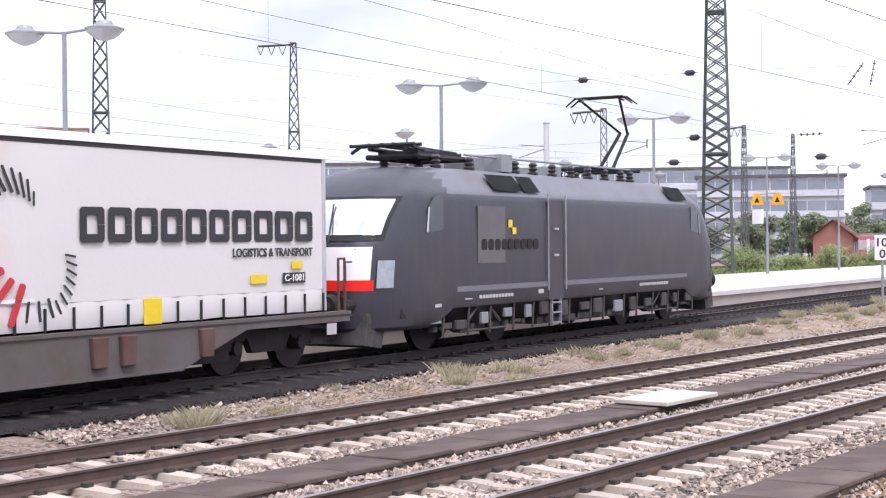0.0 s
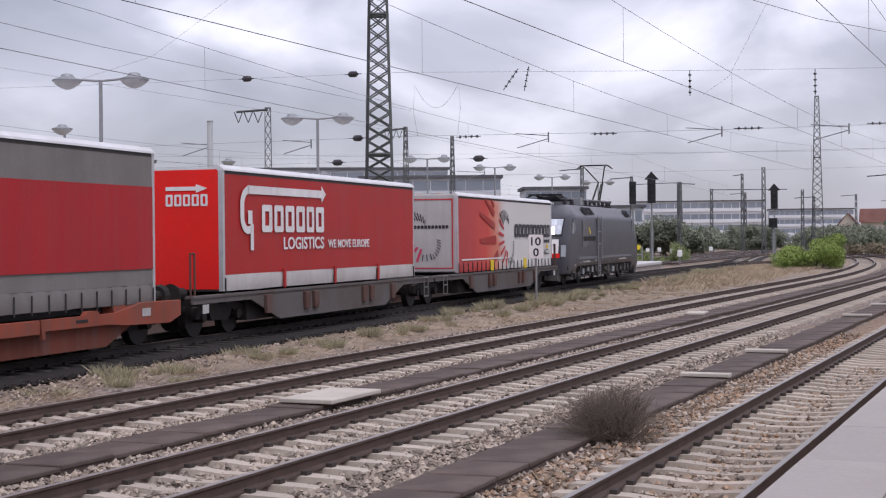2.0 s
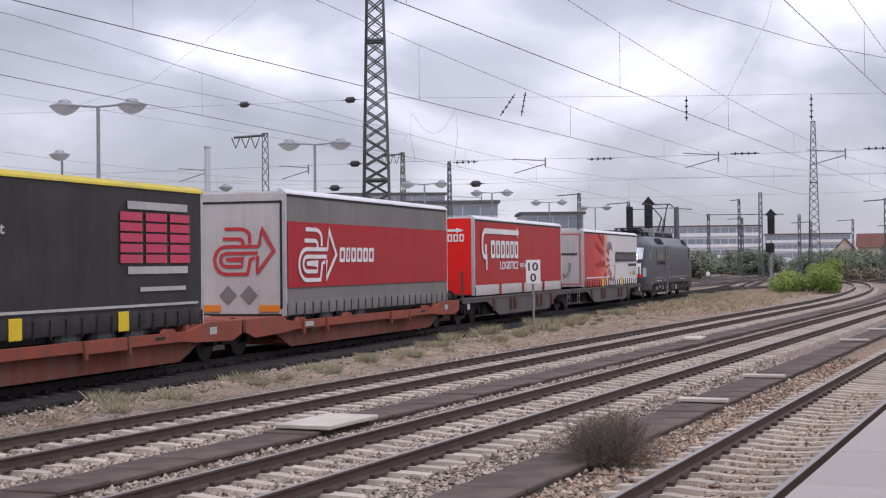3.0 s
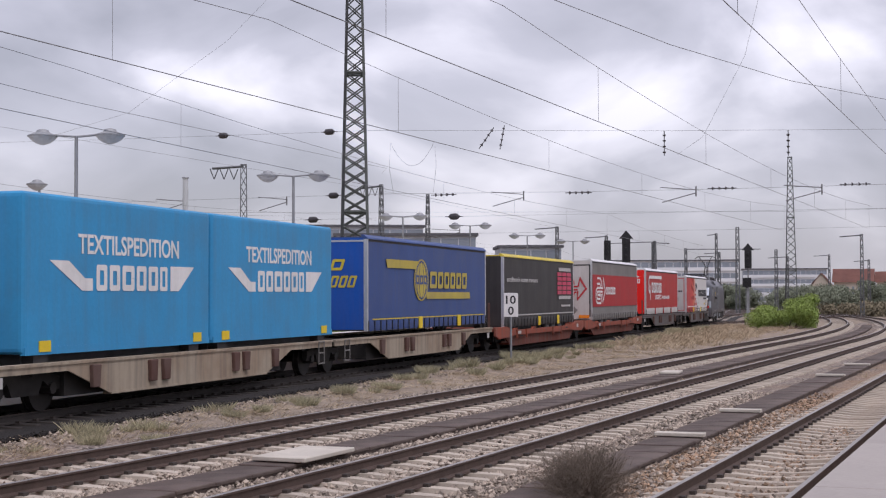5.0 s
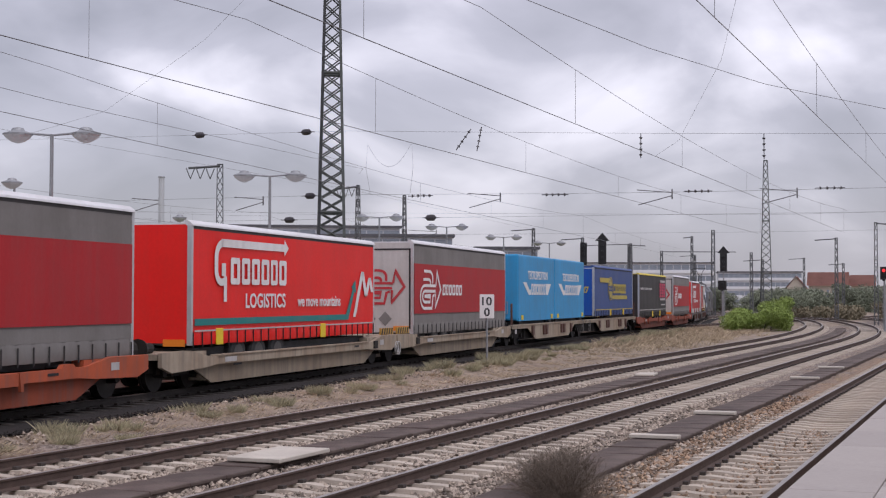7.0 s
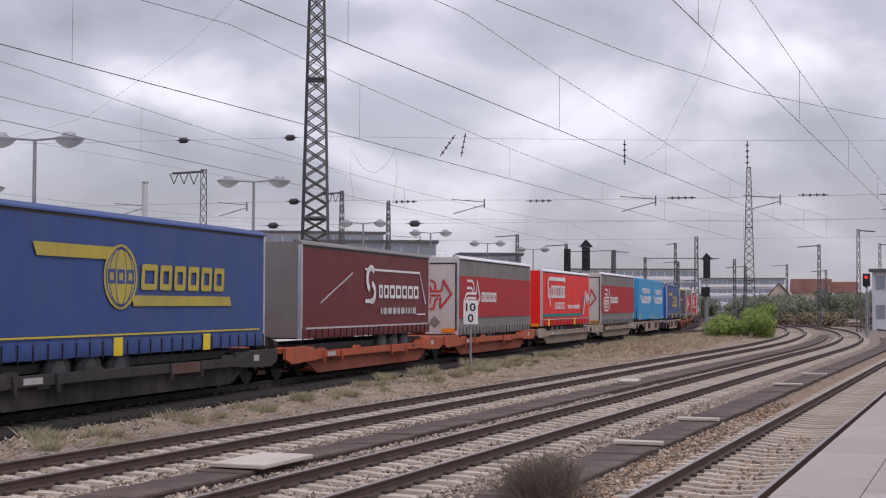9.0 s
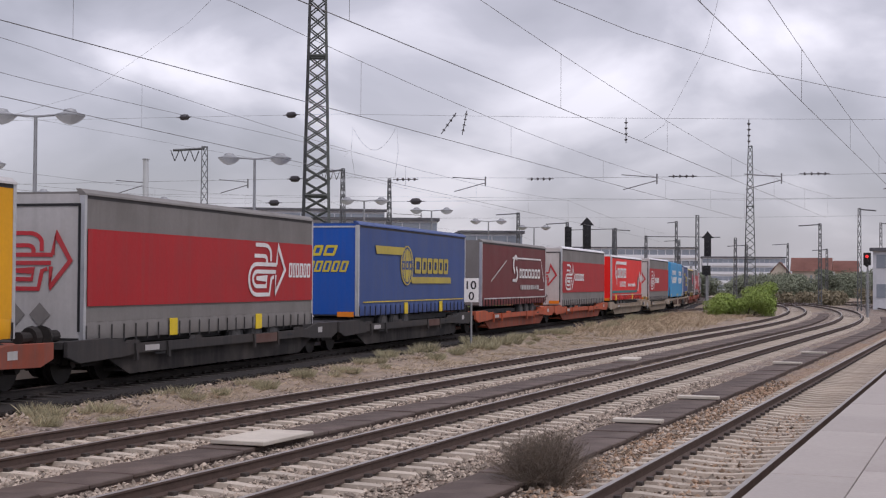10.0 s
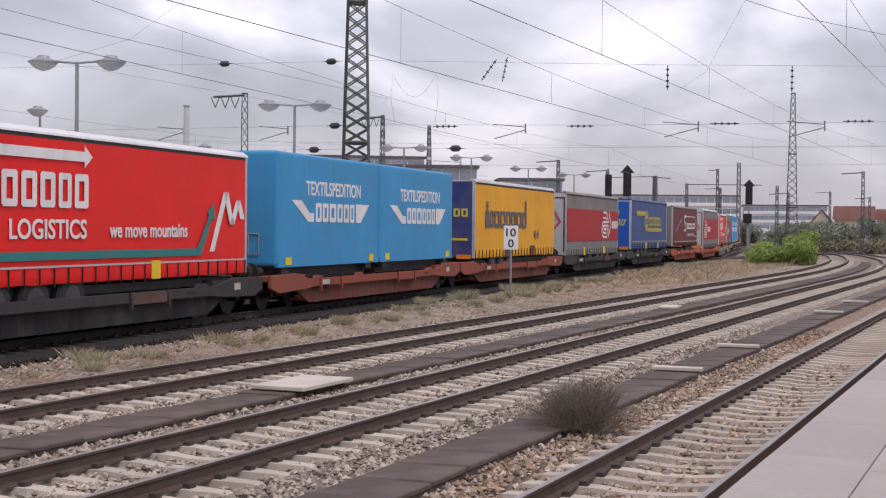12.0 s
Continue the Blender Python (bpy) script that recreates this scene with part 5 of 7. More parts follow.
def livery_fade():
    """Printed tarpaulin that runs from red to white along its length."""
    m = mk("red_to_white_tarpaulin", (0.6, 0.58, 0.57), 0.5, scale=0.7, amt=0.06, fine=12, bump=0.12)
    n, l = m.node_tree.nodes, m.node_tree.links
    b = n["Principled BSDF"]
    b.inputs["Specular IOR Level"].default_value = 0.2
    src = b.inputs["Base Color"].links[0].from_socket
    tc = n.new("ShaderNodeTexCoord")
    sep = n.new("ShaderNodeSeparateXYZ")
    l.new(tc.outputs["Object"], sep.inputs[0])
    nz = n.new("ShaderNodeTexNoise")
    nz.inputs["Scale"].default_value, nz.inputs["Detail"].default_value = 0.7, 2.0
    l.new(tc.outputs["Object"], nz.inputs["Vector"])
    ad = n.new("ShaderNodeMath")
    ad.operation = "MULTIPLY_ADD"
    l.new(nz.outputs[0], ad.inputs[0])
    ad.inputs[1].default_value = 2.0
    l.new(sep.outputs[0], ad.inputs[2])
    r = n.new("ShaderNodeValToRGB")
    e = r.color_ramp.elements
    mr = n.new("ShaderNodeMapRange")
    mr.inputs["From Min"].default_value, mr.inputs["From Max"].default_value = -6.0, 2.0
    l.new(ad.outputs[0], mr.inputs["Value"])
    l.new(mr.outputs[0], r.inputs[0])
    e[0].position, e[0].color = 0.0, (0.38, 0.010, 0.007, 1)
    e[1].position, e[1].color = 0.80, (0.62, 0.6, 0.58, 1)
    for p, c in ((0.25, (0.47, 0.013, 0.008, 1)), (0.48, (0.58, 0.026, 0.011, 1)), (0.62, (0.62, 0.16, 0.09, 1)), (0.71, (0.62, 0.42, 0.37, 1))):
        q = e.new(p)
        q.color = c
    mx = n.new("ShaderNodeMix")
    mx.data_type = "RGBA"
    mx.inputs["Factor"].default_value = 0.92
    l.new(src, mx.inputs["A"])
    l.new(r.outputs[0], mx.inputs["B"])
    l.new(mx.outputs["Result"], b.inputs["Base Color"])
    return m


M["livery_fade"] = livery_fade()


# -- flat shapes printed on sides, a few millimetres proud; x-z on the near side
def poly(bm, pts, y, t=0.006):
    prism(bm, pts, y - t, y)


def bar(bm, x0, x1, z0, z1, y, slant=0.0, t=0.006):
    poly(bm, [(x0, z0), (x1, z0), (x1 + slant, z1), (x0 + slant, z1)], y, t)


def arc_band(bm, cx, cz, r0, r1, a0, a1, y, n=8, sx=1.0):
    for i in range(n):
        a, b = radians(a0 + (a1 - a0) * i / n), radians(a0 + (a1 - a0) * (i + 1) / n)
        poly(bm, [(cx + sx * r0 * math.cos(a), cz + r0 * math.sin(a)), (cx + sx * r1 * math.cos(a), cz + r1 * math.sin(a)),
                  (cx + sx * r1 * math.cos(b), cz + r1 * math.sin(b)), (cx + sx * r0 * math.cos(b), cz + r0 * math.sin(b))], y)


def name_blocks(bm, x0, x1, z0, z1, widths, y, slant=0.0, slit=0.0, gap=0.24):
    """A firm's name as a row of plain frames, or of blocks where it is small."""
    tot = sum(widths) + gap * (len(widths) - 1)
    k = (x1 - x0) / tot
    u = slant / (z1 - z0)
    x = x0
    for i, w in enumerate(widths):
        a, b = x, x + w * k
        c = min(0.25 * (b - a), 0.2 * (z1 - z0))
        t = min(0.30 * (b - a), 0.24 * (z1 - z0))
        zm = (z0 + z1) / 2
        if z1 - z0 < 0.3:
            pts = [(a + c, z0), (b - c, z0), (b, z0 + c), (b, z1 - c), (b - c, z1), (a + c, z1), (a, z1 - c), (a, z0 + c)]
        else:
            g, c = 0.002, c * 0.4
            pts = [(b, zm + g), (b, z1 - c), (b - c, z1), (a + c, z1), (a, z1 - c), (a, z0 + c), (a + c, z0), (b - c, z0), (b, z0 + c), (b, zm - g),
                   (b - t, zm - g), (b - t, z0 + t), (a + t, z0 + t), (a + t, z1 - t), (b - t, z1 - t), (b - t, zm + g)]
        poly(bm, [(p + u * (q - z0), q) for p, q in pts], y)
        x = b + gap * k


def ribbon(bm, pts, t, y):
    """A stroke of even width along a line of points."""
    left, right = [], []
    for i, p in enumerate(pts):
        a, b = Vector(pts[max(0, i - 1)]), Vector(pts[min(len(pts) - 1, i + 1)])
        d = (b - a).normalized()
        m = 1.0
        if 0 < i < len(pts) - 1:
            e = (Vector(p) - a).normalized()
            m = min(1.8, 1 / max(0.3, e.dot(d)))
        n = Vector((-d.y, d.x)) * t / 2 * m
        left.append(Vector(p) + n)
        right.append(Vector(p) - n)
    for i in range(len(pts) - 1):
        poly(bm, [tuple(q) for q in (left[i], left[i + 1], right[i + 1], right[i])], y)


def arrow_logo(bm, x0, z0, w, h, y):
    """Looped strokes like a paper clip that end in an outlined arrow."""
    def arc(cx, cz, rx, rz, a0, a1, n=9):
        return [(cx + rx * math.cos(radians(a0 + (a1 - a0) * i / n)), cz + rz * math.sin(radians(a0 + (a1 - a0) * i / n))) for i in range(n + 1)]

    lines = (
        [(0.18, 0.97)] + arc(0.42, 0.80, 0.17, 0.17, 90, 0) + [(0.59, 0.66)],
        [(0.15, 0.76)] + arc(0.40, 0.68, 0.08, 0.08, 90, 0) + [(0.48, 0.63)],
        [(0.74, 0.60)] + arc(0.20, 0.31, 0.19, 0.29, 90, 270) + [(0.55, 0.02), (0.60, 0.33), (0.67, 0.36)],
        [(0.72, 0.46)] + arc(0.22, 0.32, 0.11, 0.14, 90, 270) + [(0.46, 0.18), (0.48, 0.33), (0.20, 0.33)],
        [(0.74, 0.60), (0.78, 0.97), (0.98, 0.50), (0.70, 0.03), (0.72, 0.40)])
    for i, line in enumerate(lines):
        ribbon(bm, [(x0 + u * w, z0 + v * h) for u, v in line], 0.055 * min(w, 1.35 * h), y - 0.0015 * i)


def stroke(bm, cx, cz, deg, r0, r1, w, y, sx=1.0, tip=1.0):
    """A radial stroke with rounded ends about a centre, w wide outside and w * tip inside."""
    a = radians(deg)
    c, s = math.cos(a), math.sin(a)
    out = []
    for k in range(5):
        b = math.pi * (k / 4 - 0.5)
        out.append((r1 + w * math.cos(b) * 0.5, w * math.sin(b)))
    for k in range(5):
        b = math.pi * (k / 4 + 0.5)
        out.append((r0 + w * tip * math.cos(b) * 0.5, w * tip * math.sin(b)))
    poly(bm, [(cx + sx * (u * c - v * s), cz + u * s + v * c) for u, v in out], y)


def starburst(black, red, cx, cz, r, y, sx=1.0):
    """An open ring of strokes: thin above and below, thick red ones on one side."""
    for i in range(9):
        f = i / 8
        stroke(black, cx, cz, 90 + 50 * f, r * (0.65 + 0.35 * min(1, f * 1.6)), r * (0.86 + 0.8 * f ** 0.7), r * (0.018 + 0.014 * f), y, sx)
    for i in range(6):
        f = i / 5
        stroke(red, cx, cz, 149 + 100 * f, r * (0.88 - 0.28 * f ** 0.5), r * (1.55 - 0.33 * f ** 0.6), r * 0.06, y, sx)
    for i in range(3):
        stroke(black, cx, cz, 262 + 13 * i, r * 0.82, r * 1.12, r * 0.024, y, sx)
    for i in range(7):
        stroke(black, cx, cz, -10 - 9 * i, r * (0.60 + 0.05 * i), r * (0.80 + 0.055 * i), r * 0.018, y, sx)


def decal(name, parent, material, draw, label=""):
    """One flat print; a firm's name is split into a part for each block."""
    bm = bmesh.new()
    draw(bm)
    if name in ("firm_name", "firm_blocks"):
        seen, last = set(), None
        for v0 in bm.verts[:]:
            if v0 in seen:
                continue
            todo, isle = [v0], []
            while todo:
                v = todo.pop()
                if v not in seen:
                    seen.add(v)
                    isle.append(v)
                    todo += [e.other_vert(v) for e in v.link_edges]
            one, old = bmesh.new(), {}
            for v in isle:
                old[v] = one.verts.new(v.co)
            for f in {f for v in isle for f in v.link_faces}:
                one.faces.new([old[v] for v in f.verts])
            last = part("name_block", one, M[material], parent)
        bm.free()
        return last
    return part(name, bm, M[material], parent, label)


HW = 1.275


def box_body(thing, L, z0, z1, wall, roof="roof_tarp", hem="curtain_grey", rear="panel_white", bulge=0.025, name="curtain"):
    """Long box: sides that bulge a little, top rails, roof, corner posts, front and rear wall."""
    h = L / 2
    for s in (-1, 1):
        n = 54
        bm = bmesh.new()
        rows = []
        zz = [z0 + 0.42, z0 + 0.42 + (z1 - z0) * 0.3, z1 - 0.5, z1 - 0.1]
        for i in range(n + 1):
            x = -h + 0.06 + (L - 0.12) * i / n
            ring = []
            for k, z in enumerate(zz):
                b = 0.0 if k in (0, 3) or i in (0, n) else bulge * (noise.noise((x * 0.9, z * 1.3, s + L)) + 0.45 * noise.noise((x * 2.6, z * 0.7, s - L)))
                ring.append(bm.verts.new((x, s * (HW + b), z)))
            rows.append(ring)
        for a, b in zip(rows, rows[1:]):
            for k in range(3):
                bm.faces.new((a[k], b[k], b[k + 1], a[k + 1]))
        sheet = part(name, bm, M[wall], thing, smooth=True)
        bm = bmesh.new()
        y0, y1 = sorted((s * (HW - 0.05), s * (HW + 0.004)))
        box(bm, -h, h, y0, y1, z1 - 0.13, z1 - 0.05)
        part("top_rail", bm, M["chassis"], thing)
        bm = bmesh.new()
        y0, y1 = sorted((s * (HW - 0.05), s * (HW + 0.035)))
        vs = [(s * (HW - 0.12), z1 - 0.05), (s * (HW + 0.035), z1 - 0.05), (s * (HW + 0.02), z1), (s * (HW - 0.1), z1 + 0.1), (s * (HW - 0.2), z1 + 0.1)]
        ra = [bm.verts.new((-h - 0.01, yy, zz_)) for yy, zz_ in vs]
        rb = [bm.verts.new((h + 0.01, yy, zz_)) for yy, zz_ in vs]
        bm.faces.new(ra), bm.faces.new(rb[::-1])
        for i in range(5):
            bm.faces.new((ra[i], ra[(i + 1) % 5], rb[(i + 1) % 5], rb[i]))
        part("roof_edge", bm, M[roof], thing)
    bm = bmesh.new()
    prism_pts = [(-HW + 0.03, z1 - 0.02), (HW - 0.03, z1 - 0.02), (HW - 0.15, z1 + 0.03), (-HW + 0.15, z1 + 0.03)]
    a = [bm.verts.new((-h, y, z)) for y, z in prism_pts]
    b = [bm.verts.new((h, y, z)) for y, z in prism_pts]
    bm.faces.new(a), bm.faces.new(b[::-1])
    for i in range(4):
        bm.faces.new((a[i], a[(i + 1) % 4], b[(i + 1) % 4], b[i]))
    part("roof", bm, M[roof], thing)
    for s, nm in ((-1, "rear_door"), (1, "front_wall")):
        bm = bmesh.new()
        box(bm, s * (h - 0.05), s * h, -HW + 0.02, HW - 0.02, z0 + 0.05, z1 - 0.02)
        part(nm, bm, M[rear], thing)
        for q in (-1, 1):
            bm = bmesh.new()
            box(bm, s * (h - 0.1), s * (h + 0.008), q * (HW - 0.1), q * (HW + 0.01), z0, z1 - 0.02)
            part("corner_post", bm, M["alu"], thing)
    bm = bmesh.new()
    box(bm, -h + 0.02, h - 0.02, -HW + 0.04, HW - 0.04, z0, z0 + 0.16)
    part("floor_frame", bm, M["chassis"], thing)


def hem_row(thing, L, z0, mat, straps=22, depth=0.42, dark="black", yellow=(), wide=0.018):
    """The pleated lower hem of a curtain with its buckled straps."""
    h = L / 2
    w = (L - 0.2) / straps
    for s in (-1, 1):
        bm = bmesh.new()
        v0 = None
        for i in range(straps * 4 + 1):
            x = -h + 0.1 + w * i / 4
            ph = (i % 4) / 4
            out = 0.03 * math.sin(math.pi * ph) if i % 4 else -0.015
            sag = 0.02 * noise.noise((x * 1.7, s, 3))
            ring = [bm.verts.new((x, s * (HW - 0.01 + out * 0.3), z0 + depth)), bm.verts.new((x, s * (HW + out + 0.01), z0 + depth * 0.45)), bm.verts.new((x, s * (HW - 0.02 + out * 0.4), z0 + sag))]
            if v0:
                for k in range(2):
                    bm.faces.new((v0[k], ring[k], ring[k + 1], v0[k + 1]))
            v0 = ring
        part("curtain_hem", bm, M[mat], thing, smooth=True)
    bm = bmesh.new()
    box(bm, -wide, wide, -0.012, 0.012, -0.05, depth * 0.75)
    strap = mesh_of("strap", bm, M[dark])
    for i in range(straps + 1):
        share("strap", strap, thing, pose(-h + 0.1 + w * i, -HW - 0.02, z0))
    for x in yellow:
        bm = bmesh.new()
        box(bm, x - 0.2, x + 0.2, -HW - 0.05, -HW - 0.02, z0 - 0.02, z0 + 0.42)
        bevelled(bm, 0.01, 1)
        part("lifting_mark", bm, M["yellow"], thing, "yellow lifting plate")


def trailer_gear(thing, L, flip=1, wheels=True):
    """Chassis beams, axles with twin-look wheels, bumper and tail lamps."""
    h = L / 2
    for y in (-0.45, 0.45):
        bm = bmesh.new()
        box(bm, -h + 0.5, h - 0.6, y - 0.07, y + 0.07, 0.72, 1.02)
        part("chassis_beam", bm, M["chassis"], thing)
    bm = bmesh.new()
    box(bm, -h + 0.3, h - 0.3, -1.02, 1.02, 0.86, 1.06)
    part("underbody", bm, M["chassis"], thing)
    for dx in (2.9, 4.2, 5.5):
        x = flip * (-h + dx)
        for s in (-1, 1):
            bm = bmesh.new()
            lathe(bm, [(0.30, -0.17), (0.47, -0.16), (0.5, -0.1), (0.5, 0.1), (0.47, 0.16), (0.30, 0.17)], (0, 0, 0), "Y", 20)
            tyre = part("wheel", bm, M["rubber"], thing, at=pose(x, s * 1.05, 0.80))
            bm = bmesh.new()
            lathe(bm, [(0.29, -0.175), (0.27, -0.13), (0.12, -0.12), (0.1, -0.18), (0.02, -0.19)], (0, 0, 0), "Y", 16)
            rim = part("rim", bm, M["dull_rim"], tyre, "dull metal rim")
            if s > 0:
                rim.matrix_basis = pose(0, 0, 0, 0, 0, 180)
    x = flip * (-h)
    bm = bmesh.new()
    box(bm, min(x, x - flip * 0.06), max(x, x - flip * 0.06), -1.15, 1.15, 0.78, 0.93)
    part("bumper", bm, M["alu"], thing)
    for s in (-0.85, 0.85):
        bm = bmesh.new()
        box(bm, min(x - flip * 0.05, x), max(x - flip * 0.05, x), s - 0.28, s + 0.28, 1.12, 1.3)
        part("tail_board", bm, M["orange_light"], thing, "orange reflective board")


def thing(name, label, category, s, base=5.0, group=""):
    return rolling(tagged(new(name), label, category, group), s, base)


def container(s0, s1, z0, z1, wall, label, rear="panel_white", straps=0, hem=None, yellow=(), roof="roof_tarp"):
    t = thing("container", label, "container", (s0 + s1) / 2, group="containers on wagons")
    L = s1 - s0
    box_body(t, L, z0, z1, wall, rear=rear, roof=roof)
    hem_row(t, L, z0, hem or wall, straps or 18, 0.42, "black", yellow)
    return t, L


def trailer(s0, s1, z0, z1, wall, label, rear="panel_white", straps=22, hem="curtain_grey", yellow=(), flip=1, roof="roof_tarp"):
    t = thing("semi_trailer", label, "semi-trailer", (s0 + s1) / 2, group="semi-trailers on wagons")
    L = s1 - s0
    box_body(t, L, z0, z1, wall, rear=rear, roof=roof)
    hem_row(t, L, z0, hem, straps, 0.42, "chassis" if hem == "curtain_grey" else "black", yellow, 0.012 if hem in ("curtain_grey", "curtain_blue", "curtain_bright_red") else 0.018)
    trailer_gear(t, L, flip)
    return t, L


Y = -HW - 0.03


def rear_decal(name, parent, material, L, draw, label=""):
    """Shapes drawn in y-z on the rear wall (x to the viewer's right = -y of the thing)."""
    ob = decal(name, parent, material, draw, label)
    ob.matrix_basis = pose(-L / 2 - 0.01, 0, 0, 0, 0, -90)
    return ob


def load_starburst():
    t, L = container(-33.84, -20.23, 1.1, 4.1, "livery_fade", "container with red to white tarpaulin and a starburst print", "panel_silver", 24, "livery_fade", (-2.6, 2.2))
    black, red = bmesh.new(), bmesh.new()
    starburst(black, red, -0.2, 2.37, 1.0, Y)
    part("print_black", black, M["letter_black"], t)
    part("print_red", red, M["logo_red"], t)
    dark = bmesh.new()
    for deg, r0, r1, w in ((146, 3.0, 2.47, 0.10), (153, 3.75, 2.3, 0.13), (165, 4.0, 2.08, 0.16), (181, 3.9, 1.85, 0.20), (202, 2.6, 1.7, 0.19)):
        stroke(dark, -0.2, 2.37, deg, r1, min(r0, 1.62 / max(0.01, math.sin(radians(deg)))) if deg < 170 else r0, w * 0.45, Y + 0.01, 1.0, 2.2)
    part("flame_print", dark, M["flame_red"], t)
    decal("firm_name", t, "letter_black", lambda b: name_blocks(b, 0.68, 6.37, 2.45, 3.02, [1] * 10, Y, 0, 0.25, 0.16))
    lettering("wording", "LOGISTICS & TRANSPORT", 4.15, 6.37, 2.17, 2.33, Y, M["letter_black"], t)
    decal("code_plate", t, "letter_black", lambda b: bar(b, 5.5, 6.15, 1.66, 1.86, Y + 0.004))
    lettering("wording", "C-1081", 5.55, 6.1, 1.70, 1.83, Y - 0.004, M["logo_white"], t)
    decal("label_plate", t, "yellow", lambda b: (bar(b, 4.6, 5.05, 1.68, 1.84, Y), bar(b, 5.75, 6.05, 1.93, 2.08, Y)))
    decal("stripe", t, "logo_white", lambda b: bar(b, -6.4, -0.2, 1.55, 1.61, Y))
    black, red = bmesh.new(), bmesh.new()
    starburst(black, red, 0.08, 2.45, 0.80, -0.0, 0.9)
    for bmx, m in ((black, "letter_black"), (red, "logo_pink")):
        ob = part("rear_print", bmx, M[m], t)
        ob.matrix_basis = pose(-L / 2 - 0.012, 0, 0, 0, 0, -90)
    rear_decal("rear_border", t, "logo_red", L, lambda b: (bar(b, -1.12, 1.12, 3.9, 3.95, 0), bar(b, -1.12, 1.12, 1.25, 1.3, 0), bar(b, -1.12, -1.07, 1.3, 3.9, 0), bar(b, 1.07, 1.12, 1.3, 3.9, 0)))
    rear_decal("rear_name", t, "letter_black", L, lambda b: name_blocks(b, -0.35, 0.95, 2.8, 2.93, [1] * 10, 0, 0, 0.25))
    rear_decal("code_plate", t, "letter_black", L, lambda b: bar(b, -1.0, -0.35, 3.58, 3.74, 0.002))
    lettering("wording", "C-1081", -0.95, -0.4, 3.61, 3.71, -0.004, M["logo_white"], t).matrix_basis = pose(-L / 2 - 0.012, 0, 0, 0, 0, -90)


def arrow_bar(b, x0, x1, z, w, y, head=0.3):
    bar(b, x0, x1 - head, z - w / 2, z + w / 2, y)
    poly(b, [(x1 - head, z - w * 1.1), (x1, z), (x1 - head, z + w * 1.1)], y)


def arrow_firm(t, x0, name_x0, name_x1, zt):
    def draw(b):
        arrow_bar(b, x0 + 0.4, name_x1 + 0.15, zt, 0.22, Y)
        arc_band(b, x0 + 0.5, zt - 0.4, 0.3, 0.5, 90, 180, Y)
        bar(b, x0, x0 + 0.2, zt - 0.75, zt - 0.4, Y)
        arc_band(b, x0 + 0.42, zt - 0.75, 0.22, 0.42, 180, 300, Y)
        bar(b, x0 + 0.42, x0 + 0.65, zt - 0.9, zt - 0.55, Y)
        bar(b, x0 + 0.55, x0 + 0.72, zt - 1.6, zt - 0.9, Y)
        name_blocks(b, name_x0, name_x1, zt - 1.12, zt - 0.38, [1.1, 1, 1, 1, 0.9, 1], Y, 0, 0.3)
    decal("firm_sign", t, "logo_white", draw)


def load_red_box():
    t, L = container(-52.07, -38.48, 1.12, 4.25, "curtain_red", "red box container with white lower panels and white arrow print", "curtain_bright_red", 4, "panel_white")
    arrow_firm(t, -5.9, -4.7, -0.75, 3.75)
    lettering("wording", "LOGISTICS", -3.4, -0.75, 2.15, 2.5, Y, M["logo_white"], t)
    lettering("wording", "WE MOVE EUROPE", -0.45, 2.7, 2.17, 2.42, Y, M["logo_white"], t)
    for i in range(5):
        bm = bmesh.new()
        box(bm, -L / 2 + i * L / 4 - 0.06, -L / 2 + i * L / 4 + 0.06, Y - 0.035, Y - 0.005, 1.1, 1.62) if 0 < i < 4 else box(bm, -0.01, 0.01, 0, 0.01, 2, 2.01)
        part("panel_post", bm, M["curtain_red"], t)
    rear_decal("rear_sign", t, "logo_white", L, lambda b: (arrow_bar(b, -0.2, 0.9, 3.75, 0.1, 0), name_blocks(b, -0.2, 0.9, 3.3, 3.6, [1] * 5, 0)))


def load_grey_red(s0, s1, logo_x, text_x0, text_x1, red, label, zt=4.48, rear="panel_white", hem="curtain_grey", yellow=(), roof="roof_tarp", flip=1):
    t, L = trailer(s0, s1, 1.0, zt, "curtain_grey", label, rear, 24, hem, yellow, flip, roof=roof)
    decal("red_field", t, red, lambda b: bar(b, -L / 2 + 0.12, L / 2 - 0.12, 1.78, zt - 0.82, Y + 0.012, t=0.012))
    decal("arrow_sign", t, "logo_white", lambda b: arrow_logo(b, logo_x - 0.15, 1.95, 2.65, 1.55, Y - 0.012))
    decal("firm_name", t, "logo_white", lambda b: name_blocks(b, text_x0, text_x1, 2.5, 2.95, [1, 0.7, 0.9, 1, 0.9, 1], Y - 0.012, 0.04, 0.3))
    rear_decal("rear_sign", t, "logo_red", L, lambda b: arrow_logo(b, -0.75, 2.15, 1.75, 1.35, 0))
    rear_decal("hazard_plate", t, "curtain_grey", L, lambda b: [poly(b, [(x, 1.3), (x + 0.25, 1.58), (x, 1.86), (x - 0.25, 1.58)], 0) for x in (-0.35, 0.25)])
    rear_decal("rear_frame", t, "black", L, lambda b: (bar(b, -1.2, 1.2, zt - 0.3, zt - 0.24, 0), bar(b, 1.14, 1.2, 1.2, zt - 0.3, 0)))
    return t


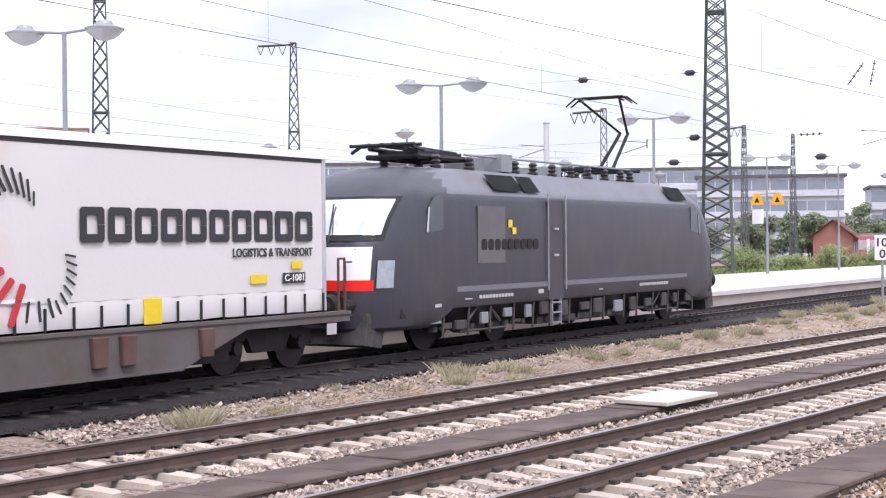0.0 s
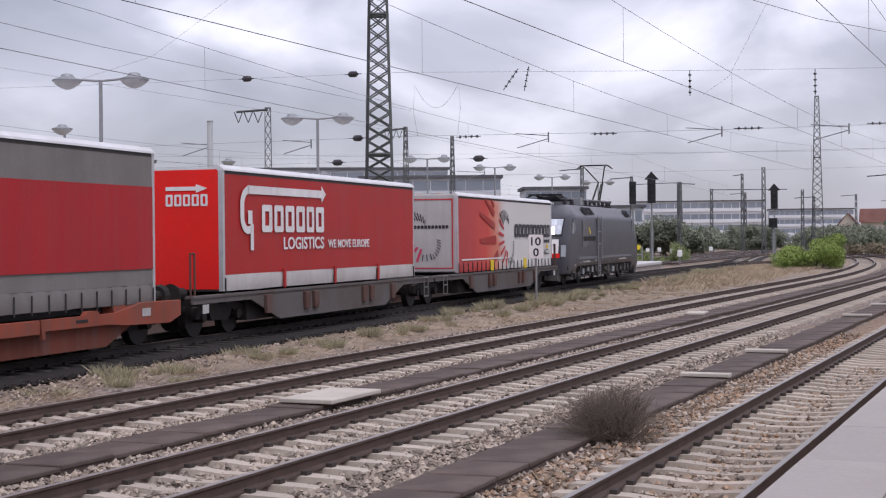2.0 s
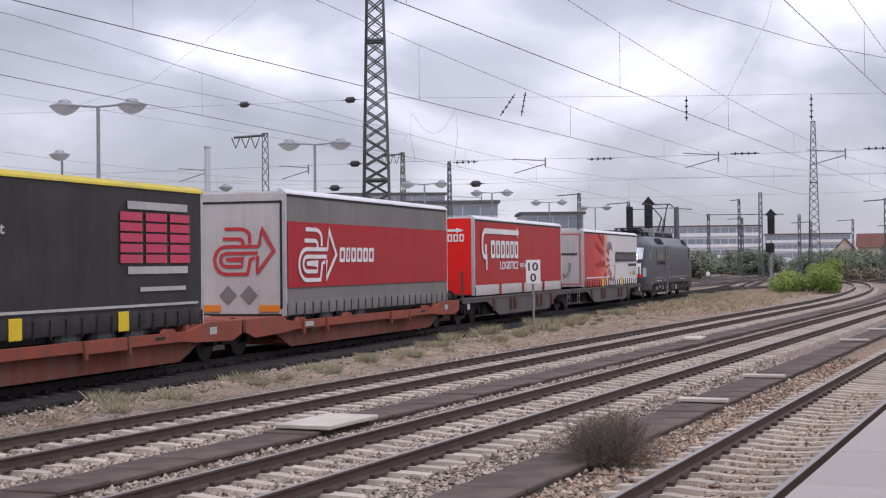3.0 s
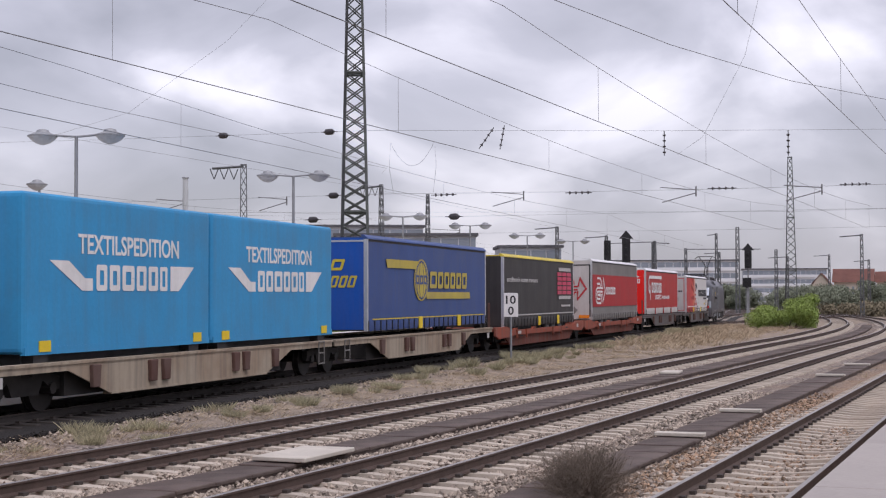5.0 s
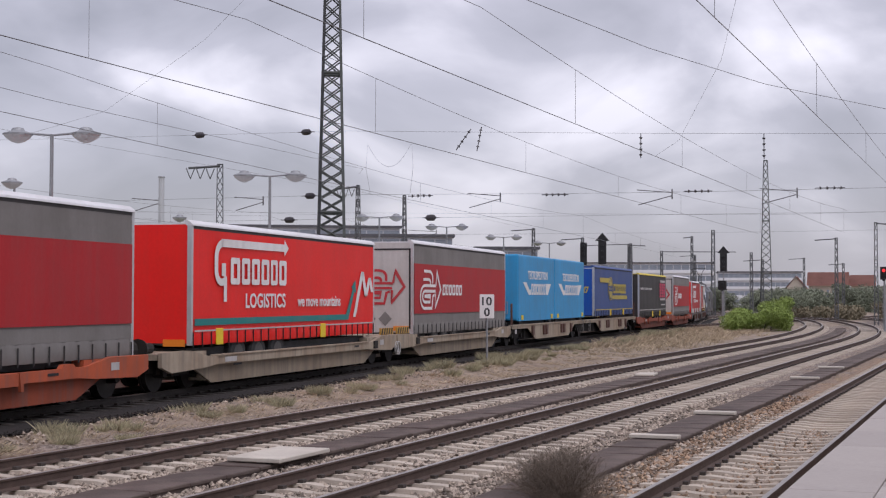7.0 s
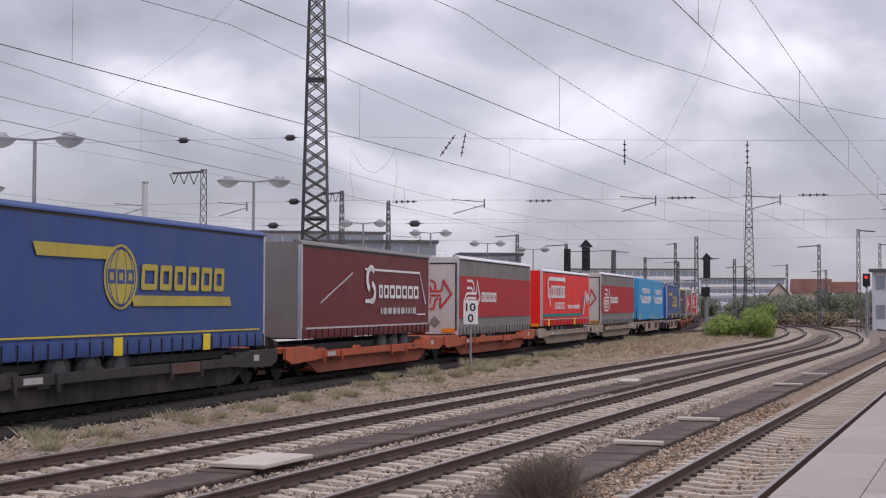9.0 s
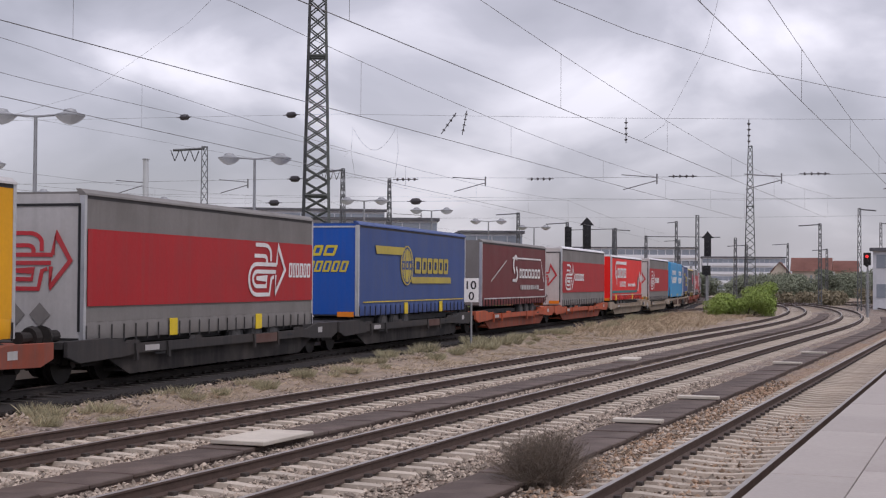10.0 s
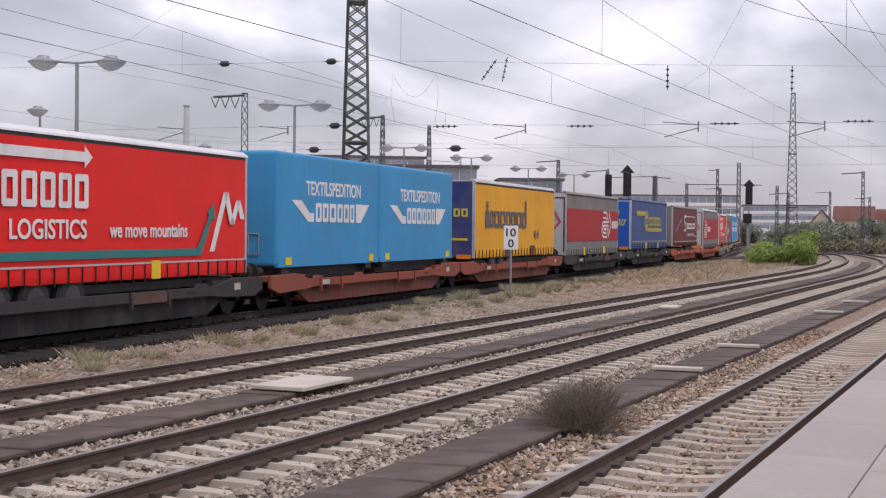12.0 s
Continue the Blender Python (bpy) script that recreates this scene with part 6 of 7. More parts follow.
def load_black():
    t, L = trailer(-87.11, -73.53, 1.0, 4.25, "curtain_black", "black curtain trailer with pink block print on a wagon", "curtain_black", 24, "curtain_black", (3.2, -0.6), -1, roof="logo_yellow")
    def draw(b):
        for i in range(3):
            for k in range(5):
                bar(b, 3.1 + i * 1.05, 4.0 + i * 1.05, 2.5 + k * 0.24, 2.69 + k * 0.24, Y)
    decal("firm_blocks", t, "logo_pink", draw)
    decal("bars", t, "panel_silver", lambda b: (bar(b, 3.4, 6.0, 3.72, 3.9, Y), bar(b, 3.4, 6.0, 2.25, 2.42, Y)))
    decal("stripe", t, "panel_silver", lambda b: bar(b, -6.5, 6.5, 1.5, 1.56, Y))
    lettering("wording", "excellence in modern transport", -6.3, -0.9, 3.0, 3.3, Y, M["panel_silver"], t)
    decal("web_line", t, "panel_silver", lambda b: bar(b, 3.9, 5.9, 1.85, 1.95, Y))


def yellow_bars(t, cx=-1.5):
    def draw(b):
        bar(b, -5.0, cx + 0.2, 3.42, 3.72, Y, -0.15)
        arc_band(b, cx, 3.02, 0.0, 0.78, 0, 360, Y + 0.002, 20)
        name_blocks(b, cx + 0.95, 4.0, 2.72, 3.36, [1.3, 1, 1, 1, 1, 1], Y, 0.05, 0.35)
        bar(b, cx + 0.6, 4.5, 2.32, 2.58, Y, -0.1)
    decal("firm_sign", t, "logo_dull_yellow", draw)
    decal("globe_print", t, "curtain_blue", lambda b: [arc_band(b, cx, 3.02, r, r + 0.035, 0, 360, Y - 0.004, 16, k) for r, k in ((0.7, 0.35), (0.7, 0.75), (0.66, 1.0))] + [name_blocks(b, cx - 0.6, cx + 0.6, 2.86, 3.2, [1, 1, 1], Y - 0.005)])
    decal("stripe", t, "logo_yellow", lambda b: bar(b, -6.4, 6.4, 1.62, 1.66, Y))


def load_blue(s0, s1, z0, z1, road, label):
    if road:
        t, L = trailer(s0, s1, z0, z1, "curtain_blue", label, "door_blue", 24, "curtain_blue", (-1.6, 3.0), roof="curtain_blue")
    else:
        t, L = container(s0, s1, z0, z1, "curtain_blue", label, "door_blue", 24, "curtain_blue", (-1.6, 3.0), roof="curtain_blue")
    yellow_bars(t)
    rear_decal("rear_name", t, "logo_yellow", L, lambda b: (name_blocks(b, -0.75, 0.45, 3.3, 3.68, [1, 1, 1.3], 0, 0.12, 0.3), name_blocks(b, -0.95, 0.85, 2.72, 3.12, [1.3, 1, 1, 1, 1, 1], 0, 0.12, 0.3)))
    rear_decal("rear_border", t, "alu", L, lambda b: (bar(b, -1.22, 1.22, z1 - 0.14, z1 - 0.08, 0), bar(b, -1.22, -1.17, 1.3, z1 - 0.14, 0), bar(b, 1.17, 1.22, 1.3, z1 - 0.14, 0)))


def load_container_pair(sa, sb, sc, z0, z1, label):
    for s0, s1 in ((sa, sb - 0.06), (sb + 0.06, sc)):
        t = thing("container", label, "container", (s0 + s1) / 2, 3.0, "pairs of blue containers")
        L, h = s1 - s0, (s1 - s0) / 2
        bm = bmesh.new()
        box(bm, -h, h, -HW, HW, z0, z1)
        bevelled(bm, 0.12, 3)
        part("body", bm, M["container_blue"], t, smooth=False)
        bm = bmesh.new()
        for s in (-1, 1):
            box(bm, -h + 0.05, h - 0.05, s * (HW - 0.1), s * (HW + 0.012), z0 - 0.02, z0 + 0.14)
        part("sill", bm, M["container_blue"], t)
        for x in (-h + 0.7, h - 0.7):
            for s in (-1, 1):
                bm = bmesh.new()
                box(bm, x - 0.25, x + 0.25, s * 0.95, s * 1.2, z0 - 0.2, z0 - 0.01)
                part("foot", bm, M["chassis"], t)
            bm = bmesh.new()
            box(bm, x - 0.2, x + 0.2, -HW - 0.03, -HW - 0.012, z0 + 0.04, z0 + 0.27)
            part("lifting_mark", bm, M["yellow"], t, "yellow lifting plate")
        bm = bmesh.new()
        box(bm, -h + 0.4, h - 0.4, -0.95, 0.95, z0 - 0.4, z0 + 0.01)
        part("underframe", bm, M["chassis"], t)
        y = -HW - 0.006
        lettering("wording", "TEXTILSPEDITION", -2.0, 2.3, 3.36, 3.8, y, M["logo_white"], t)
        def draw(b):
            poly(b, [(-3.05, 3.2), (-2.35, 3.2), (-1.75, 2.83), (-1.45, 2.83), (-1.45, 2.56), (-1.85, 2.56)], y)
            name_blocks(b, -1.3, 1.75, 2.56, 3.14, [1, 1, 1.2, 1, 1, 0.8], y, 0, 0.4)
            poly(b, [(1.9, 2.56), (2.3, 2.56), (3.05, 3.16), (1.9, 3.16)], y)
        decal("firm_name", t, "logo_white", draw)
        bm = bmesh.new()
        for p, q in (((-0.75, 0.35), (-0.75, 0.95)), ((-0.75, 0.95), (-0.45, 0.95)), ((-0.45, 0.95), (-0.45, 0.35)), ((-0.45, 0.35), (-0.75, 0.35))):
            rod(bm, (-h - 0.03, p[0], z0 + p[1]), (-h - 0.03, q[0], z0 + q[1]), 0.016, seg=5)
        part("step_loop", bm, M["galvanised"], t)


def load_mountains(s0, s1, label):
    t, L = trailer(s0, s1, 1.15, 4.32, "curtain_bright_red", label, "curtain_bright_red", 26, "curtain_bright_red", (-5.2, 2.0))
    arrow_firm(t, -5.5, -4.55, -0.85, 3.88)
    lettering("wording", "LOGISTICS", -3.6, -0.9, 2.1, 2.52, Y, M["logo_white"], t)
    lettering("wording", "we move mountains", 0.0, 3.5, 2.12, 2.45, Y, M["logo_white"], t)
    decal("green_stripe", t, "logo_green", lambda b: (bar(b, -6.6, 4.2, 1.66, 1.84, Y), poly(b, [(3.9, 1.7), (4.2, 1.66), (4.75, 2.6), (4.9, 2.55), (4.85, 3.0), (4.5, 2.75), (4.6, 2.68)], Y - 0.001)))
    def peak(b):
        pts = [(4.75, 1.75), (5.5, 3.3), (5.85, 2.45), (6.2, 3.1), (6.45, 2.6)]
        for (xa, za), (xb, zb) in zip(pts, pts[1:]):
            poly(b, [(xa - 0.1, za), (xa + 0.14, za), (xb + 0.14, zb), (xb - 0.1, zb)], Y)
    decal("mountain_line", t, "logo_white", peak)
    decal("thin_stripe", t, "panel_silver", lambda b: bar(b, -6.6, 6.6, 1.5, 1.54, Y))


def load_maroon():
    t, L = trailer(-190.44, -176.93, 1.25, 4.34, "curtain_maroon", "dark maroon curtain trailer with white outlined print", "curtain_grey", 24, "curtain_maroon", flip=-1, roof="curtain_grey")
    def draw(b):
        bar(b, -1.0, 5.4, 3.6, 3.68, Y)
        poly(b, [(5.35, 3.68), (5.35, 3.6), (6.1, 2.4), (6.2, 2.4)], Y)
        arc_band(b, -0.35, 3.3, 0.3, 0.52, 40, 250, Y)
        arc_band(b, -0.25, 2.8, 0.2, 0.42, -110, 90, Y)
        bar(b, -0.95, -0.1, 2.42, 2.56, Y)
        name_blocks(b, 0.5, 5.2, 2.6, 3.1, [0.7, 0.9, 1, 1, 1, 1, 1], Y, 0, 0.35)
        bar(b, 5.0, 6.1, 1.95, 2.0, Y)
    decal("firm_sign", t, "logo_white", draw)
    decal("second_line", t, "panel_silver", lambda b: name_blocks(b, 0.7, 4.9, 2.0, 2.25, [0.3, 0.8, 0.8, 0.8, 0.6, 0.8, 0.4, 0.4, 0.2, 0.8], Y))
    decal("slogan_bar", t, "panel_silver", lambda b: poly(b, [(-5.2, 2.45), (-5.15, 2.4), (-2.2, 3.45), (-2.25, 3.5)], Y))
    decal("stripe", t, "panel_silver", lambda b: bar(b, -6.4, 6.4, 1.56, 1.62, Y))


def load_yellow():
    t, L = trailer(-240.93, -227.33, 1.15, 4.42, "curtain_yellow", "yellow curtain trailer with dark grey firm print", "deep_blue", 26, "curtain_yellow", roof="panel_silver")
    for x in (-2.0, 2.4):
        bm = bmesh.new()
        box(bm, x - 0.36, x + 0.36, Y - 0.035, Y - 0.005, 1.2, 1.62)
        bevelled(bm, 0.01, 1)
        part("lifting_mark", bm, M["rust_bracket"], t, "rust-red lifting panel")
    def draw(b):
        name_blocks(b, -5.3, 1.3, 2.45, 3.2, [0.6, 0.7, 1, 1, 0.9, 1, 1, 1], Y, 0, 0.3, 0.2)
        bar(b, 1.1, 1.3, 3.2, 3.75, Y)
        bar(b, -5.15, -4.95, 3.2, 3.6, Y)
        bar(b, -1.35, -1.15, 2.0, 2.45, Y)
    decal("firm_name", t, "logo_grey_blue", draw)
    decal("diamond_print", t, "curtain_grey", lambda b: [poly(b, [(x, 1.9), (x + 0.2, 2.15), (x, 2.4), (x - 0.2, 2.15)], Y) for x in (3.0, 3.5)])
    rear_decal("rear_name", t, "logo_yellow", L, lambda b: name_blocks(b, 0.1, 1.0, 2.9, 3.25, [1, 1, 1], 0))
    rear_decal("rear_bar", t, "logo_yellow", L, lambda b: bar(b, 0.1, 1.0, 1.9, 2.0, 0))


load_starburst()
load_red_box()
load_grey_red(-68.94, -55.29, -5.9, -3.2, -0.5, "curtain_dull_red", "grey and red curtain trailer with arrow print on a brown wagon")
load_black()
load_blue(-103.50, -89.86, 1.25, 4.4, False, "blue curtain container with yellow bars on a grey wagon")
load_container_pair(-122.20, -114.32, -106.43, 1.25, 4.6, "bright blue box container with white print on a wagon")
load_grey_red(-138.36, -124.76, -5.9, -3.2, -0.5, "curtain_dull_red", "grey and red curtain trailer with arrow print on a cream wagon", 4.55)
load_mountains(-156.10, -142.60, "bright red curtain trailer with white mountain line print")
load_grey_red(-172.62, -158.97, -5.9, -3.2, -0.5, "curtain_dull_red", "grey and red curtain trailer with arrow print on an orange wagon")
load_maroon()
load_blue(-206.88, -193.23, 1.15, 4.45, True, "blue curtain trailer with yellow bars on a dark wagon")
load_grey_red(-224.69, -211.10, 2.0, 4.75, 6.45, "curtain_dull_red", "grey and red curtain trailer with arrow print near its front", 4.38, "panel_silver", yellow=(2.6, -2.6), roof="curtain_grey", flip=-1)
load_yellow()
load_container_pair(-259.85, -251.89, -243.86, 1.25, 4.6, "bright blue box container with white print on a brown wagon")
load_mountains(-275.35, -261.80, "bright red curtain trailer with mountain print on a dark wagon")


# -- wagons
def bogie(parent, x):
    bm = bmesh.new()
    for s in (-1, 1):
        prism(bm, [(x - 1.25, 0.42), (x - 0.95, 0.42), (x - 0.6, 0.62), (x - 0.45, 0.35), (x + 0.45, 0.35), (x + 0.6, 0.62), (x + 0.95, 0.42), (x + 1.25, 0.42), (x + 1.2, 0.68), (x + 0.5, 0.82), (x - 0.5, 0.82), (x - 1.2, 0.68)], s * 0.98 - 0.07, s * 0.98 + 0.07)
    box(bm, x - 0.3, x + 0.3, -1.0, 1.0, 0.5, 0.78)
    b = part("bogie", bm, M["bogie"], parent, "grimy steel bogie")
    for dx in (-0.9, 0.9):
        bm = bmesh.new()
        for s in (-1, 1):
            rod(bm, (x + dx, s * 0.70, 0.46), (x + dx, s * 0.83, 0.46), 0.46, 0.46, 22)
            rod(bm, (x + dx, s * 0.66, 0.46), (x + dx, s * 0.70, 0.46), 0.49, 0.48, 22)
            rod(bm, (x + dx, s * 0.83, 0.46), (x + dx, s * 1.1, 0.46), 0.13, 0.12, 8)
        rod(bm, (x + dx, -0.7, 0.46), (x + dx, 0.7, 0.46), 0.09)
        part("wheelset", bm, M["wheel"], b)


def buffers(parent, x, d):
    for s in (-1, 1):
        bm = bmesh.new()
        rod(bm, (x - d * 0.55, s * 0.88, 1.03), (x - d * 0.15, s * 0.88, 1.03), 0.13, 0.11, 10)
        rod(bm, (x - d * 0.15, s * 0.88, 1.03), (x, s * 0.88, 1.03), 0.2, 0.24, 12)
        part("buffer", bm, M["bogie"], parent)


def ladder_rail(parent, x, y=-1.42):
    bm = bmesh.new()
    for q in (-0.2, 0.2):
        rod(bm, (x + q, y, 0.35), (x + q, y, 1.05), 0.016, seg=5)
    for z in (0.38, 0.7, 1.03):
        rod(bm, (x - 0.2, y, z), (x + 0.2, y, z), 0.022, seg=5)
    part("step_ladder", bm, M["curtain_grey"], parent)


def flat_wagon(s0, s1, mat, label, outer):
    """Half of an articulated flat wagon. outer: +1 where its buffered end leads, -1 where it trails."""
    t = thing("container_wagon", label, "wagon", (s0 + s1) / 2, 6.0, "freight wagons")
    h = (s1 - s0) / 2 - 0.12
    pts = [(-h, 0.86), (-h + 3.0, 0.86), (-h + 4.6, 0.28), (h - 4.6, 0.28), (h - 3.0, 0.86), (h, 0.86), (h, 1.0), (-h, 1.0)]
    for s in (-1, 1):
        bm = bmesh.new()
        prism(bm, pts, s * 1.36 - 0.02, s * 1.36 + 0.02)
        beam = part("side_beam", bm, M[mat], t)
        bm = bmesh.new()
        box(bm, -h, h, s * 1.30 - 0.11, s * 1.30 + 0.11, 1.0, 1.06)
        part("top_flange", bm, M[mat], beam)
        bm = bmesh.new()
        prism(bm, [(-h + 4.6, 0.26), (h - 4.6, 0.26), (h - 4.6, 0.31), (-h + 4.6, 0.31)], s * 1.3 - 0.1, s * 1.3 + 0.1)
        part("bottom_flange", bm, M[mat], beam)
        for x in (-4.6, -2.2, -1.6, 2.0, 2.6, 4.4):
            bm = bmesh.new()
            prism(bm, [(x - 0.17, 0.95), (x + 0.17, 0.95), (x + 0.13, 0.45), (x - 0.13, 0.45)], s * 1.42 - 0.05, s * 1.42 + 0.05)
            bevelled(bm, 0.015, 1)
            part("bracket", bm, M["rust_bracket"], beam, "rust-brown folding bracket")
    bm = bmesh.new()
    for i in range(12):
        x = -h + 0.5 + i * (2 * h - 1.0) / 11
        box(bm, x - 0.1, x + 0.1, -1.3, 1.3, 0.8, 0.98)
    box(bm, -h, h, -0.2, 0.2, 0.55, 1.0)
    # solid filler, added so that no light shows through below the deck
    box(bm, -h + 3.2, h - 3.2, -1.15, 1.15, 0.3, 0.82)
    part("underframe", bm, M["bogie"], t)
    bogie(t, outer * (h - 2.0))
    if outer > 0:
        bogie(t, -h - 0.1)
    buffers(t, outer * (h + 0.1), outer)
    ladder_rail(t, outer * -(h - 0.9))
    bm = bmesh.new()
    for z in (1.06, 2.1):
        rod(bm, (outer * (h - 0.25), -1.3, z), (outer * (h - 0.05), -1.3, z), 0.025)
    rod(bm, (outer * (h - 0.25), -1.3, 0.9), (outer * (h - 0.25), -1.3, 2.1), 0.025)
    rod(bm, (outer * (h - 0.05), -1.3, 0.9), (outer * (h - 0.05), -1.3, 2.1), 0.025)
    part("handrail", bm, M["rust_bracket"], t)
    decal("stencil_plate", t, "panel_silver", lambda b: bar(b, outer * (h - 0.6) - 0.15, outer * (h - 0.6) + 0.15, 0.62, 0.84, -1.39))
    return t


M["hazard_ochre"] = mk("worn_hazard_ochre", (0.42, 0.25, 0.05), 0.6, scale=3, amt=0.25, fine=30)


def pocket_wagon(s0, s1, mat, label, outer):
    t = thing("pocket_wagon", label, "wagon", (s0 + s1) / 2, 6.0, "freight wagons")
    h = (s1 - s0) / 2 - 0.12
    smooth = mat == "wagon_cream"
    low = [(-h + 1.9, 0.55), (-h + 2.9, 0.13), (h - 2.9, 0.13), (h - 1.9, 0.55), (h - 2.4, 0.68), (-h + 2.4, 0.68)]
    top = [(-h, 0.66), (-h + 0.5, 0.5), (-h + 2.3, 0.56), (-h + 3.0, 0.62), (h - 3.0, 0.62), (h - 2.3, 0.56), (h - 0.5, 0.5), (h, 0.66), (h, 1.02)]
    if smooth:
        # the upper edge swings down in a soft curve
        top += [(h - 1.2 - 0.2 * i, 0.84 + 0.1 * (1 + math.cos(math.pi * i / 8))) for i in range(9)]
        top += [(-h + 2.8 - 0.2 * i, 0.84 + 0.1 * (1 - math.cos(math.pi * i / 8))) for i in range(9)] + [(-h, 1.02)]
    else:
        top += [(h - 1.7, 1.04), (h - 2.7, 0.84), (-h + 2.7, 0.84), (-h + 1.7, 1.04), (-h, 1.02)]
    for s in (-1, 1):
        bm = bmesh.new()
        prism(bm, low, s * 1.27 - 0.03, s * 1.27 + 0.03)
        part("lower_sill", bm, M[{"wagon_brown": "shaded_sill_brown", "wagon_orange": "shaded_sill_orange", "wagon_dark": "shaded_sill_dark"}.get(mat, "shaded_sill_cream")], t)
        bm = bmesh.new()
        prism(bm, top, s * 1.38 - 0.05, s * 1.38 + 0.05)
        if not smooth:
            bevelled(bm, 0.012, 1)
        beam = part("side_beam", bm, M[mat], t)
        if smooth:
            bm = bmesh.new()
            box(bm, -h + 2.9, h - 2.9, s * 1.36 - 0.1, s * 1.36 + 0.1, 0.842, 0.875)
            part("top_flange", bm, M[mat], beam)
            bm = bmesh.new()
            box(bm, -outer * (h - 2.2) - 0.17, -outer * (h - 2.2) + 0.17, s * 1.45 - 0.03, s * 1.45 + 0.03, 0.62, 0.88)
            bevelled(bm, 0.012, 1)
            part("dark_box", bm, M["bogie"], beam)
        else:
            for x in (-1.9, 5.0, -5.2):
                bm = bmesh.new()
                prism(bm, [(x - 0.28, 0.84), (x + 0.28, 0.84), (x + 0.18, 0.94), (x - 0.18, 0.94)], s * 1.36 - 0.06, s * 1.36 + 0.06)
                part("stop", bm, M[mat], beam)
            for x in (1.52, 3.18, -5.2, -3.6):
                bm = bmesh.new()
                prism(bm, [(x - 0.06, 0.86), (x + 0.06, 0.86), (x + 0.09, 0.46), (x, 0.46)], s * 1.44 - 0.04, s * 1.44 + 0.02)
                part("rib", bm, M[mat], beam)
            bm = bmesh.new()
            box(bm, 1.6, 3.1, s * 1.45 - 0.02, s * 1.45 + 0.02, 0.58, 0.84)
            part("flap_plate", bm, M["rust_bracket"] if mat == "wagon_dark" else M[mat], beam)
    if smooth:
        bm = bmesh.new()
        xr = -outer * (h + 0.02)
        ring = [(xr + 0.2 * math.cos(i * 0.5236), -1.45, 0.55 + 0.24 * math.sin(i * 0.5236)) for i in range(12)]
        for i in range(12):
            rod(bm, ring[i], ring[(i + 1) % 12], 0.018, seg=5)
        part("hose_loop", bm, M["panel_white"], t)
        # hazard-striped plates at the joint between the two halves
        x0 = -outer * (h - 0.75)
        bm = bmesh.new()
        box(bm, x0 - 0.65, x0 + 0.65, -1.36, -1.3, 1.06, 1.3)
        plate = part("hazard_plate", bm, M["hazard_ochre"], t, "ochre plate with black hazard stripes")
        for i in range(5):
            a = x0 - 0.62 + i * 0.25
            bm = bmesh.new()
            prism(bm, [(a, 1.07), (a + 0.11, 1.07), (a + 0.22, 1.29), (a + 0.11, 1.29)], -1.367, -1.361)
            part("stripe", bm, M["black"], plate)
    bm = bmesh.new()
    for sx in (-1, 1):
        x0, x1 = sorted((sx * h, sx * (h - 2.6)))
        box(bm, x0, x1, -1.3, 1.3, 0.84, 0.99)
    box(bm, -h + 2.6, h - 2.6, -1.25, 1.25, 0.2, 0.27)
    deck = part("deck", bm, M[mat], t)
    bm = bmesh.new()
    box(bm, -h + 0.2, -h + 2.5, -1.0, 1.0, 0.5, 0.84)
    box(bm, h - 2.5, h - 0.2, -1.0, 1.0, 0.5, 0.84)
    part("underframe", bm, M["bogie"], deck)
    bogie(t, outer * (h - 1.7))
    if outer > 0:
        bogie(t, -h - 0.1)
    buffers(t, outer * (h + 0.1), outer)
    decal("stencil_plate", t, "panel_silver", lambda b: bar(b, h - 1.7, h - 1.35, 0.72, 0.9, -1.435))
    decal("stencil_plate", t, "panel_silver", lambda b: bar(b, -h + 3.4, -h + 4.1, 0.66, 0.8, -1.435))
    decal("dark_slot", t, "black", lambda b: (bar(b, h - 4.2, h - 3.8, 0.72, 0.78, -1.435), bar(b, -h + 3.9, -h + 4.4, 0.55, 0.6, -1.435)))
    return t


for maker, a, m, b, mat, label in (
        (flat_wagon, -53.9, -36.7, -19.5, "wagon_grey", "grimy grey container wagon with folding brackets"),
        (pocket_wagon, -89.0, -71.7, -54.3, "wagon_brown", "brown pocket wagon with low side beams"),
        (flat_wagon, -123.9, -106.6, -89.2, "wagon_cream", "pale grey container wagon with rust streaks"),
        (pocket_wagon, -158.0, -140.6, -124.2, "wagon_cream", "cream pocket wagon with curved side beams"),
        (pocket_wagon, -192.1, -175.4, -158.4, "wagon_orange", "orange-brown pocket wagon with low side beams"),
        (pocket_wagon, -225.7, -209.2, -192.5, "wagon_dark", "dark grey pocket wagon with rusty flaps"),
        (pocket_wagon, -260.7, -243.3, -226.0, "wagon_brown", "red-brown pocket wagon with low side beams"),
        (pocket_wagon, -295.0, -277.9, -261.0, "wagon_dark", "dark grey pocket wagon with rusty flaps")):
    maker(m, b, mat, label, 1)
    maker(a, m, mat, label, -1)


for moved in MOVERS:
    settle(moved[0])


